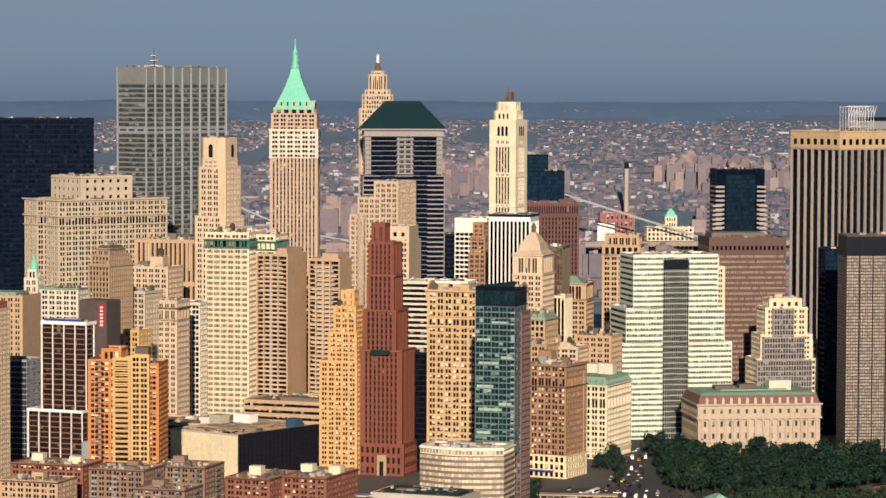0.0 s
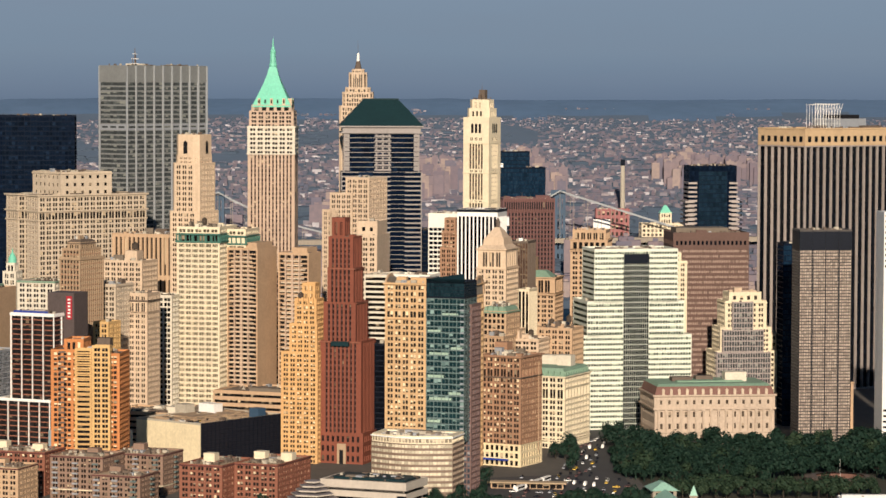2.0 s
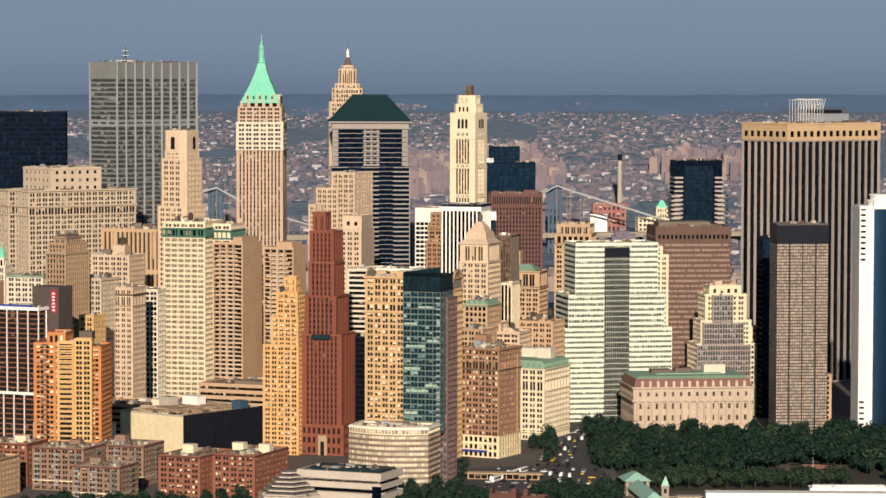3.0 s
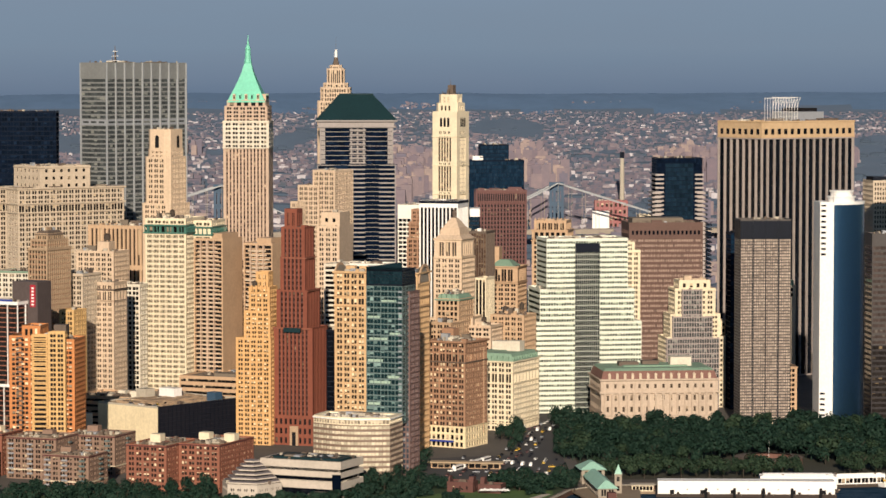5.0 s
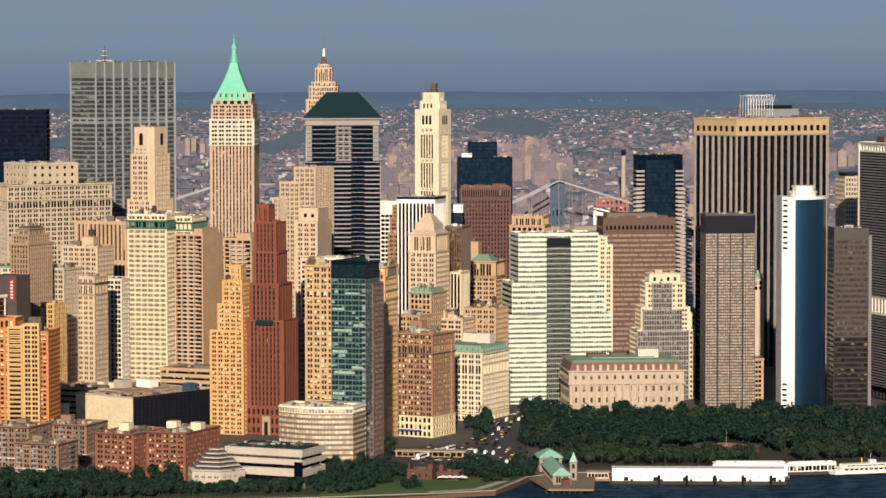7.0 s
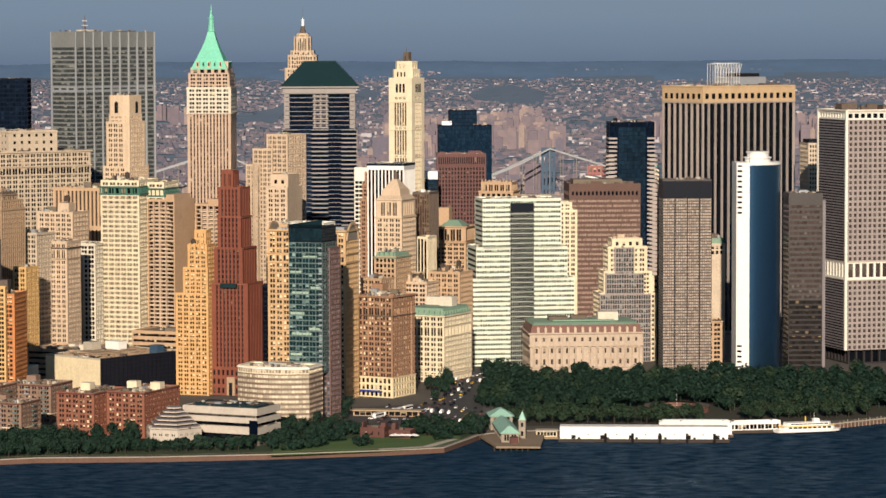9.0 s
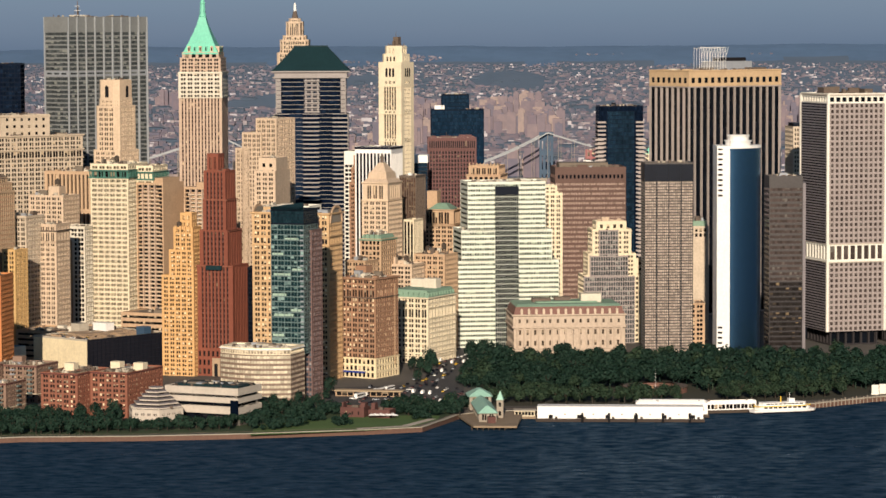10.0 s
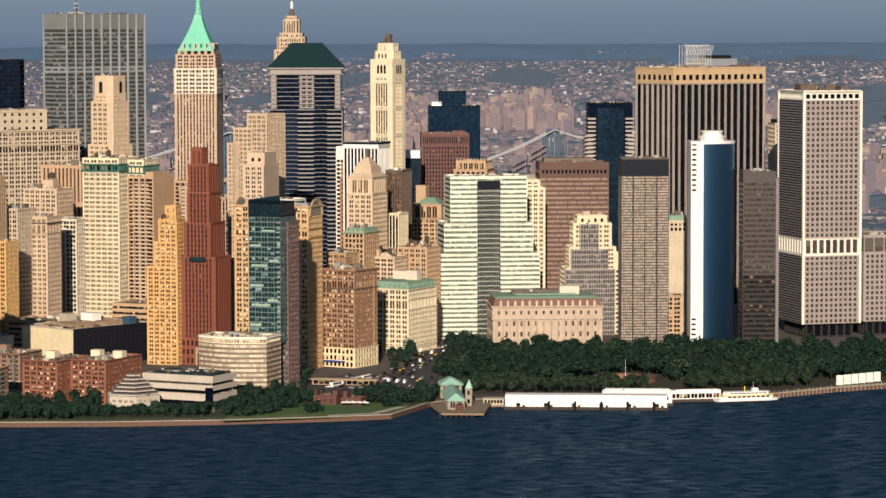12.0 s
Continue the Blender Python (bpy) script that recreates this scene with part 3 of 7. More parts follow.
tagged(new("far_ridge", hills.mesh("far_ridge", HILLS)), "wooded rise at the horizon, coloured slate-blue for haze", "ground", kind="structure")



def patchwork(name, tones, rough=0.85):
    """Many small roofs and walls, each block with a tone of its own, cooled and mixed with blue-grey for haze."""
    m, nt, bs = nodes_of(name)
    isl = nt.nodes.new("ShaderNodeNewGeometry").outputs["Random Per Island"]
    cr = nt.nodes.new("ShaderNodeValToRGB")
    cr.color_ramp.interpolation = "CONSTANT"
    el = cr.color_ramp.elements
    while len(el) < len(tones):
        el.new(0.5)
    for i, c in enumerate(tones):
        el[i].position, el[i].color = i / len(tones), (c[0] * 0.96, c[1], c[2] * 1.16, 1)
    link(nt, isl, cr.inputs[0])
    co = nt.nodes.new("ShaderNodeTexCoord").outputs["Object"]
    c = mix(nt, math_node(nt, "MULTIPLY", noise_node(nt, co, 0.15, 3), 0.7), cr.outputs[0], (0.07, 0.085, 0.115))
    link(nt, c, bs.inputs["Base Color"])
    bs.inputs["Roughness"].default_value = rough
    return m


FAR_TONES = patchwork("far_roofs", [(0.15, 0.108, 0.118), (0.19, 0.145, 0.148), (0.09, 0.09, 0.118), (0.165, 0.12, 0.13), (0.26, 0.225, 0.225), (0.085, 0.09, 0.12), (0.175, 0.128, 0.135), (0.125, 0.108, 0.13), (0.15, 0.115, 0.125), (0.62, 0.56, 0.51), (0.055, 0.068, 0.09), (0.40, 0.33, 0.29), (0.062, 0.075, 0.088), (0.075, 0.078, 0.10), (0.115, 0.105, 0.13), (0.14, 0.105, 0.115), (0.21, 0.16, 0.155), (0.13, 0.10, 0.115)])
FAR_BRICK = patchwork("far_brick_blocks", [(0.20, 0.145, 0.15), (0.28, 0.20, 0.18), (0.17, 0.14, 0.16), (0.40, 0.29, 0.22), (0.24, 0.175, 0.17)])
# The woods' blue-grey holds the same painted haze.
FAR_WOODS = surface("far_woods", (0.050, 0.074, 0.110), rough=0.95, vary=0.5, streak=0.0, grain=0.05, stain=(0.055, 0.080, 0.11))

rr = random.Random(11)
roofs, flats, woods = Shape(), Shape(), Shape()
for i in range(30000):
    x = rr.uniform(1215, 2470) if i % 2 else rr.uniform(1800, 2470)
    y = rr.uniform(-620, 900) * (x + 2240) / 4300 - 30
    z, k = far_ground(x)
    if noise.noise((x * 0.008, y * 0.006, 2.0)) < -0.30:
        continue
    if x > 2400 and noise.noise((x * 0.02, y * 0.01, 7.0)) < 0.30:
        continue
    w, d, h = rr.uniform(5, 13) * k, rr.uniform(5, 13) * k, rr.uniform(4, 10) * k
    if rr.random() < 0.45:
        w, d, h = rr.uniform(10, 26) * k, rr.uniform(4, 8) * k, rr.uniform(3, 7) * k
    if rr.random() < 0.03:
        w, d, h = w * 2.2, d * 2.0, h * 1.1
    if 1520 < x < 2180 and noise.noise((x * 0.006, y * 0.006, 5.0)) > 0.22 and rr.random() < 0.36:
        w, d, h = rr.uniform(13, 26) * k, rr.uniform(12, 20) * k, rr.uniform(24, 56) * k
        flats.box(x - d / 2, x + d / 2, y - w / 2, y + w / 2, z - 6, z + h)
        flats.box(x - d / 6, x + d / 6, y - w / 6, y + w / 6, z + h, z + h + 4 * k)
    else:
        roofs.box(x - d / 2, x + d / 2, y - w / 2, y + w / 2, z - 6, z + h)
for i in range(150):                       # warehouses and blocks along the far bank
    x, y = rr.uniform(1225, 1480), rr.uniform(-330, 560)
    w, d, h = rr.uniform(16, 50), rr.uniform(12, 26), rr.uniform(9, 30)
    flats.box(x - d / 2, x + d / 2, y - w / 2, y + w / 2, -2, 3 + h)
    for q in range(3):
        u, v = x + rr.uniform(-0.35, 0.35) * d, y + rr.uniform(-0.4, 0.4) * w
        flats.box(u - 1.5, u + 1.5, v - 2, v + 2, 3 + h, 3 + h + rr.uniform(1.5, 4))
for i in range(1500):
    x = rr.uniform(1230, 2330)
    y = rr.uniform(-640, 900) * (x + 2240) / 4300 - 30
    z, k = far_ground(x)
    if x < 2250 and noise.noise((x * 0.008, y * 0.006, 2.0)) > -0.2 and rr.random() < 0.75:
        continue
    r = rr.uniform(6, 17) * max(k, 0.16)
    n = 6
    ring = [(x + r * rr.uniform(0.7, 1.2) * math.cos(a * math.tau / n), y + 2.4 * r * rr.uniform(0.7, 1.2) * math.sin(a * math.tau / n)) for a in range(n)]
    woods.prism(ring, z - 5, z + 5 * k, [(x + (p - x) * 0.9, y + (q - y) * 0.9) for p, q in ring], cap=False)
    woods.prism([(x + (p - x) * 0.9, y + (q - y) * 0.9) for p, q in ring], z + 5 * k, z + 8 * k, [(x + (p - x) * 0.45, y + (q - y) * 0.45) for p, q in ring])
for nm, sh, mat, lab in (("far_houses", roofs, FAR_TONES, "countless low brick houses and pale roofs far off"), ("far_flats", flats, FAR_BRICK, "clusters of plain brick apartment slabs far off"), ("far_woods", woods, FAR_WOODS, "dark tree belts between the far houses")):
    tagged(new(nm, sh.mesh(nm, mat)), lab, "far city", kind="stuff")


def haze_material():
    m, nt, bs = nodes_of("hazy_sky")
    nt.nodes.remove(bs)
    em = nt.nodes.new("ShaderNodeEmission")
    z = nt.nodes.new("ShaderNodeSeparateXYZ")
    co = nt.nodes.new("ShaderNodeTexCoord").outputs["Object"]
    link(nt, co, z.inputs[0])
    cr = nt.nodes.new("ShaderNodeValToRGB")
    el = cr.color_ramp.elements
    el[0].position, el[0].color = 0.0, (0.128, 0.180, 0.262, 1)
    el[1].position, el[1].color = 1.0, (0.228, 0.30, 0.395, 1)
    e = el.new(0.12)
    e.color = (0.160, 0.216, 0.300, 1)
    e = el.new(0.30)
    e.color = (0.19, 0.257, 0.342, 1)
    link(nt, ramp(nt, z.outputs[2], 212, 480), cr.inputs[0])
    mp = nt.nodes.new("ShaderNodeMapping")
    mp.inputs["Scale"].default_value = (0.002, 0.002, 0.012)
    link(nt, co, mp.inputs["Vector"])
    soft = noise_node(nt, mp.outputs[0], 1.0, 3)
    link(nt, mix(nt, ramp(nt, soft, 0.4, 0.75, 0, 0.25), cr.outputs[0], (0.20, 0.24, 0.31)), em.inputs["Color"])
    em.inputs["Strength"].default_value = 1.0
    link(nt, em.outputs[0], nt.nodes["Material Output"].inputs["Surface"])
    return m


# Glowing wall behind the land, with the sky's haze painted on it.
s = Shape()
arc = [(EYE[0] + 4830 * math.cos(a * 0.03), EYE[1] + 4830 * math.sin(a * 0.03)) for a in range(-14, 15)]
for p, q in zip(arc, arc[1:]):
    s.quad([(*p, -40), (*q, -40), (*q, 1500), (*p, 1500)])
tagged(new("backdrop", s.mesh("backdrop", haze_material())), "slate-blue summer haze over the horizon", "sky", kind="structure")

# ---- the towers behind ----
b = Building("office_tower", "black glass slab office tower", 352, 520, 5, NAVYPANEL, G_NAVY)
b.tier(76, 34, 3, 219, bay=3.0, floor=3.9, pier=0.4, span=1.1, deep=0.2).clutter(60, 28, 217, n=5, seed=3, material=STEEL)
b.done()

# slab of aluminium columns
b = Building("office_tower", "grey aluminium slab tower with full-height columns", 390, 422, 52, STEEL, G_STEEL)
b.sp_m = DIMSTEEL
k = dict(bay=10.55, floor=3.85, pier=1.2, span=1.3, deep=0.5, back=0.2, cells=3.5, ends=dict(style="bands", corner=0.8))
b.tier(95, 31, 3, 208, roof=False, **k).tier(95, 31, 208, 213, roof=False, bay=10.55, floor=5, pier=2.6, span=3.4, deep=0.3).tier(95, 31, 213, 247.5, roof=False, **k)
g = b.sub(DIMSTEEL, G_STEEL)
g.tier(95, 31, 247.5, 260, parapet=0.8, style="blank")
g.done()
b.fins((-15.5, 47.5), (-15.5, -47.5), 3, 260.4, 9, 1.1, 1.1, BRIGHTSTEEL).fins((15.5, -47.5), (15.5, 47.5), 3, 260.4, 9, 1.1, 1.1, BRIGHTSTEEL)
b.clutter(80, 22, 260, n=4, seed=5, high=2.5).mast(0, 22, 260, 275, 0.8).mast(1, 20, 260, 270, 0.5).mast(0, 25, 260, 268, 0.4)
for j in range(3):
    b.solid(5 - j, 5 - j, 262 + 4 * j, 262.5 + 4 * j, 0, 22, WHITE_PAINT, "antenna_ring")
b.done()

# broad pale office block with an open court
b = Building("office_building", "massive cream stone office block with heavy cornices", 275, 471, -52, LIMESTONE, G_DARK)
k = dict(bay=3.3, floor=3.9, pier=1.5, span=1.6, deep=0.5)
for oy, w in ((16, 18), (-16, 18)):
    b.tier(w, 98, 3, 140, oy=oy, roof=False, **k).tier(w, 98, 140, 146, oy=oy, roof=False, bay=3.3, floor=6, pier=0.9, span=1.0, deep=0.6)
    b.tier(w, 98, 146, 158, oy=oy, **k).cornice(w, 98, 139, 0.8, 1.2, oy=oy).cornice(w, 98, 146, 1.2, 1.6, oy=oy).cornice(w, 98, 158, 1.4, 1.8, oy=oy)
    b.clutter(w, 90, 158, oy=oy, n=7, seed=int(oy + 60), high=3)
b.tier(15, 40, 3, 160, **k)
b.tier(44, 46, 158, 176, ox=-4, bay=7, floor=6, pier=4.5, span=3.5, deep=0.4).cornice(44, 46, 175, 0.6, 1.0, ox=-4).clutter(40, 40, 176, ox=-4, n=6, seed=8, high=3)
b.done(ROOF_PALE)

# slender fluted limestone tower
b = Building("skyscraper", "slender fluted limestone tower with tall top slots", 165, 368, -28, WARMSTONE, G_DARK)
k = dict(bay=3.0, floor=3.8, pier=1.7, span=1.9, deep=0.5)
b.tier(27, 30, 3, 150, cut=2.0, **k).tier(24, 27, 150, 186, cut=3.0, **k).tier(21, 24, 186, 192, cut=3.5, **k)
b.tier(20.5, 23.5, 192, 207.5, cut=3.8, style="blank", parapet=0.9)
for p in (((-11.95, 1.8), (-11.95, -1.8)), ((1.8 - 2, -10.45), (1.8 + 1.6, -10.45))):
    s = Shape()
    (x0, y0), (x1, y1) = p
    s.quad([(x0, y0, 191), (x1, y1, 191), (x1, y1, 199.5), ((x0 + x1) / 2, (y0 + y1) / 2, 201), (x0, y0, 199.5)])
    b.add("top_window", s, DARK, "tall dark slot window")
b.done()

# green-spired tower
b = Building("skyscraper", "pinkish stone tower with a steep green copper spire", 353, 321, -1, PINKSTONE, G_DARK)
b.sp_m = DARKBROWN
b.tier(60, 40, 3, 96, bay=3.2, floor=3.7, pier=1.5, span=1.6, back=0.25).cornice(60, 40, 96, 0.6, 1.2)
b.tier(38, 36, 96, 104, bay=3.45, floor=3.7, pier=1.9, span=1.9, deep=0.6, roof=False)
b.tier(38, 36, 104, 189, bay=3.45, floor=3.7, pier=2.5, span=1.5, deep=1.1, back=0.8, roof=False)
g = b.sub(PALE, G_DARK)
g.tier(38.6, 36.6, 189, 211, bay=3.45, floor=3.66, pier=1.7, span=2.0, deep=0.6, corner=2.0)
for zz in (189, 210.3):
    g.cornice(38.6, 36.6, zz, 0.5, 1.2, name="stone_band")
g.done()
b.tier(36, 34, 211, 224, bay=3.3, floor=3.7, pier=1.7, span=1.6, deep=0.5, parapet=0.6)
b.tier(32.5, 31, 224, 229, bay=6.6, floor=5, pier=2.4, span=0.9, deep=0.9, parapet=0.3)
s = Shape()
prof = [(227.5, 16.8), (230.5, 15.4), (238, 11.6), (246, 7.8), (253, 5.0), (260, 3.0), (261, 3.3), (264, 2.6), (271, 2.1), (272, 2.5), (276, 0.9), (284, 0.15)]
for (za, ra), (zb, rb) in zip(prof, prof[1:]):
    n = 4 if za < 260 else 8
    for i in range(n):
        a0, a1 = math.tau * (i + 0.5) / n, math.tau * (i + 1.5) / n
        q = 1.35 if n == 4 else 1.0
        s.quad([(ra * q * math.cos(a0), ra * q * math.sin(a0), za - 3), (ra * q * math.cos(a1), ra * q * math.sin(a1), za - 3), (rb * q * math.cos(a1), rb * q * math.sin(a1), zb - 3), (rb * q * math.cos(a0), rb * q * math.sin(a0), zb - 3)])
b.add("spire", s, COPPER, "pale green copper spire")
for i in range(5):                       # dormers with dark openings on the roof slope
    for side in (0, 1):
        t = -10 + 5 * i
        s, o = Shape(), Shape()
        if side == 0:
            s.box(-16.2, -12, t - 1.1, t + 1.1, 226, 231.5)
            o.box(-16.3, -16.0, t - 0.6, t + 0.6, 227.5, 230.5)
        else:
            s.box(t - 1.1, t + 1.1, -16.2, -12, 226, 231.5)
            o.box(t - 0.6, t + 0.6, -16.3, -16.0, 227.5, 230.5)
        b.add("dormer", s, COPPER if i % 2 else CREAM).add("dormer_window", o, DARK)
for i in range(6):
    s = Shape()
    t = -7 + 2.8 * i
    s.box(-11.2, -10.9, t - 0.35, t + 0.35, 233.5, 235)
    b.add("roof_vent", s, COPPER_DULL)
b.done(singles=120)

b = Building("skyscraper", "stepped cream tower with a glass lantern top", 539, 259, 0, CREAM, G_WARM)
k = dict(bay=2.6, floor=3.7, pier=1.2, span=1.5, deep=0.5)
b.tier(32, 28, 3, 226, cut=2, **k).tier(27, 23, 226, 238, cut=3, **k).tier(22, 19, 238, 242, cut=3, **k)
b.tier(16, 15, 242, 255, cut=3, bay=2.2, floor=13, pier=1.1, span=1.5, deep=0.6).tier(11, 11, 255, 258, cut=2.5, bay=2, floor=3, pier=0.9, span=1.2)
s = Shape()
s.cyl(0, 0, 255, 263, 3.4, 1.6, 8)
b.add("crown", s, RUST)
s = Shape()
s.cyl(0, 0, 263, 269, 1.4, 1.2, 8)
s.cyl(0, 0, 269, 270.5, 1.2, 0.3, 8)
b.add("lantern", s, WHITE_PAINT).mast(0, 0, 270, 284, 0.2)
b.done()

# banded tower with hipped roof
b = Building("office_tower", "dark glass tower in pale bands under a hipped roof", 470, 237, 4, BANDGREY, G_NAVY)
k = dict(floor=3.9, span=1.2, deep=0.7, style="bands", corner=0.6, cells=2.4)
b.tier(68, 46, 3, 172, roof=False, **k)
b.tier(66, 45, 205, 211, style="blank", roof=False)
g = b.sub(BANDGREY, G_NAVY)
g.tier(64, 43, 172, 205, floor=3.9, span=0.45, deep=0.2, style="bands", cells=3, corner=1, roof=False)
g.done()
for y0 in (-29.5, -1.0, 29.5):            # stacked pale piers at the corners and in the middle
    for j in range(8):
        s = Shape()
        s.box(-22.6, -21.4, y0 - (2.4 if abs(y0) > 9 else 7), y0 + (2.4 if abs(y0) > 9 else 7), 170.2 + 4.05 * j, 171.6 + 4.05 * j)
        for q in (-1, 0, 1):
            u = y0 + q * (1.5 if abs(y0) > 9 else 5.4)
            s.box(-22.7, -21.5, u - 0.7, u + 0.7, 171 + 4.05 * j, 173.8 + 4.05 * j)
        b.add("stacked_pier", s, BANDGREY)
for y0, w in ((13.5, 12), (-13.5, 12)):   # dark glass strips
    s = Shape()
    s.box(-24.2, -22.8, y0 - w / 2, y0 + w / 2, 0, 169)
    b.add("glass_strip", s, G_NAVY)
    s = Shape()
    for j in range(43):
        s.box(-24.35, -24.2, y0 - w / 2, y0 + w / 2, 3.9 * j + 1.5, 3.9 * j + 1.9)
    b.add("rail_course", s, BANDGREY, "", "stuff")
b.cornice(66, 45, 204, 1.6, 1.6).cornice(66, 45, 209, 2.6, 2.0)
s = Shape()
r = [(-24, 35.5), (-24, -35.5), (24, -35.5), (24, 35.5)]
s.prism(r, 208, 230, [(-6, 15), (-6, -15), (6, -15), (6, 15)])
s.prism([(-6, 15), (-6, -15), (6, -15), (6, 15)], 230, 231)
b.add("hipped_roof", s, SLATE, "dark green hipped slate roof")
b.done()

# slender pale tower with arched top windows
b = Building("skyscraper", "slender pale stone tower with arched top windows", 358, 151, -26, IVORY, G_DARK)
def strips(b, w, d, z0, z1, n=3):
    """Pale solid corners with a group of recessed window strips in the middle of each face."""
    b.tier(w, d, z0, z1, bay=3.0, floor=3.7, pier=1.3, span=1.2, deep=0.8, corner=w * 0.24, back=0.5, roof=False)
b.sp_m = DARKBROWN
b.tier(26, 25, 3, 120, bay=3.0, floor=3.7, pier=1.4, span=1.3, deep=0.6)
strips(b, 23, 22, 120, 150)
strips(b, 23, 22, 153, 174)
strips(b, 23, 22, 178, 199)
for z0, z1 in ((150, 153), (174, 178), (199, 205)):
    b.tier(23, 22, z0, z1, bay=3, floor=z1 - z0, pier=1.8, span=(z1 - z0) * 0.7, deep=0.3, corner=6, roof=False)
b.tier(23, 22, 205, 219, style="blank", parapet=0.8).cornice(23, 22, 198, 0.4, 0.8).cornice(23, 22, 150, 0.4, 0.8).cornice(23, 22, 174, 0.4, 0.8)
for face in (0, 1):
    for i in (-1, 0, 1):
        s = Shape()
        arch = [(i * 3.4 - 1.1, 207)] + [(i * 3.4 + 1.1, 207)] + [(i * 3.4 + 1.1 * math.cos(a * math.pi / 6), 213.5 + 1.3 * math.sin(a * math.pi / 6)) for a in range(7)]
        s.quad([(-11.03, -u, v - 3) if face == 0 else (u, -11.53, v - 3) for u, v in arch])
        b.add("arched_window", s, DARK, "dark round-headed window")
b.tier(20, 19, 219, 226, cut=3, bay=4, floor=7, pier=2.6, span=3.6, deep=0.5).tier(17, 16, 226, 233, cut=3.5, bay=3.4, floor=7, pier=2.0, span=3, deep=0.6)
b.clutter(14, 12, 233, n=5, seed=4, material=RUST, high=5).solid(5, 5, 233, 242, 0, -1, RUST, "lift_tower").mast(0, 0, 242, 247)
for a in range(10):
    b.mast(7.5 * math.cos(a * 0.628), 7 * math.sin(a * 0.628), 233, 236.5, 0.25)
b.done(singles=100)

b = Building("office_tower", "dark blue glass tower with a raised plant block", 752, 118, 5, NAVYPANEL, G_HAZE)
b.tier(53, 30, 3, 167, bay=1.8, floor=3.8, pier=0.12, span=0.5, deep=0.12, corner=0.5).tier(28, 20, 167, 182, oy=2, bay=1.8, floor=3.8, pier=0.2, span=0.8, deep=0.12)
b.clutter(24, 16, 182, oy=2, n=6, seed=2, high=2.5).solid(10, 8, 167, 172, -6, 18, WHITE_PAINT)
b.done()

b = Building("office_tower", "dark red granite tower with close-set ribs", 519, 111, 5, MAROON, G_SLIT)
b.sp_m = MAROONBRICK
b.tier(45, 30, 3, 136, bay=3.2, floor=3.8, pier=1.9, span=1.7, deep=0.9, back=0.6, roof=False).tier(45, 30, 136, 147, bay=2.25, floor=11, pier=1.2, span=5.5, deep=0.4, back=0.2)
b.clutter(40, 24, 147, n=5, seed=6, material=MAROON, high=4).mast(-3, 5, 147, 153)
b.done()

# blue glass tower with pale banded flanks
b = Building("office_tower", "blue glass tower with pale banded corners", 490, -45, 6, NAVYPANEL, G_NAVY)
b.tier(41, 28, 3, 177, bay=1.6, floor=3.8, pier=0.1, span=0.35, deep=0.1, corner=0.4, parapet=0.8)
for oy, w, z in ((17.6, 7.5, 164), (-17.6, 7.5, 164), (20, 8, 148), (-20.5, 9, 148), (22.5, 8, 120), (-23.5, 10, 120)):
    s = Shape()
    b2 = z
    while b2 > 10:
        s.box(-15.6 - (164 - z) * 0.03, 10, oy - w / 2, oy + w / 2, b2 - 4.9, b2 - 3.3)
        b2 -= 3.8
    b.add("banded_flank", s, BAND, "pale stone bands", "stuff")
g = b.sub(NAVYPANEL, G_BLUE)
g.facade((-14.5, 12.5), (-14.5, -12.5), 3, 170, True, bay=2.9, floor=3.8, pier=0.2, span=0.5, deep=0.12, corner=0.2)
g.done()
b.clutter(34, 20, 177, n=5, seed=9, material=BLACK, high=2)
b.done()

# very broad tower with pale piers
b = Building("office_tower", "broad dark tower with pale full-height piers", 334, -128, 37, BAND, G_BLACK)
b.tier(102, 55, 3, 199, bay=7.28, floor=3.8, pier=0.82, span=2, deep=2.4, style="piers", roof=False, cells=2.4)
g = b.sub(TANBAND, G_BLACK)
g.tier(102, 55, 199, 212, bay=7.28, floor=13, pier=3.1, span=8.4, deep=0.6, sill=0.35, corner=3, parapet=1.0)
g.cornice(102, 55, 211.5, 0.4, 1.2).cornice(102, 55, 199, 0.3, 0.8)
g.done(singles=60)
b.solid(36, 24, 212, 220, 6, -18, STEEL, "plant_room", "grey plant room").solid(26, 14, 220, 223, 6, -20, DARK, "plant_cap")
s = Shape()
for i in range(10):
    for zz in (213, 217, 221, 225, 229):
        if i < 9:
            s.bar((-8, 22 - 3 * i, zz), (-8, 19 - 3 * i, zz), 0.11)
    s.bar((-8, 22 - 3 * i, 209), (-8, 22 - 3 * i, 230 - 0.3 * i), 0.12)
    s.bar((2, 22 - 3 * i, 209), (2, 22 - 3 * i, 229 - i * 0.6), 0.11)
    s.bar((-8, 22 - 3 * i, 229), (2, 22 - 3 * i, 228), 0.1)
    s.bar((-8, 22 - 3 * i, 221), (-8, 19 - 3 * i, 229), 0.12)
b.add("lattice_frame", s, WHITE_PAINT, "white steel lattice frame on the roof")
b.clutter(90, 45, 212, n=8, seed=12, high=3)
b.done()

b = Building("office_building", "brown stone block with rows of pale windows", 184, -19, 7, BROWN, G_BLIND)
b.tier(58, 40, 3, 124, bay=1.6, floor=3.9, pier=0.55, span=2.5, deep=0.4, roof=False)
g = b.sub(BROWN, G_BLACK)
g.tier(58, 40, 124, 135, bay=3.8, floor=11, pier=2.2, span=9.4, deep=0.8, sill=0.35)
g.done()
b.solid(40, 22, 135, 139, 6, 4, ROOF, "plant_room").clutter(46, 30, 135, n=6, seed=14, high=3)
b.done(singles=120)

b = Building("office_tower", "beige slab tower with upright ribs", 260, -196, 10, LIMESTONE, G_WARM)
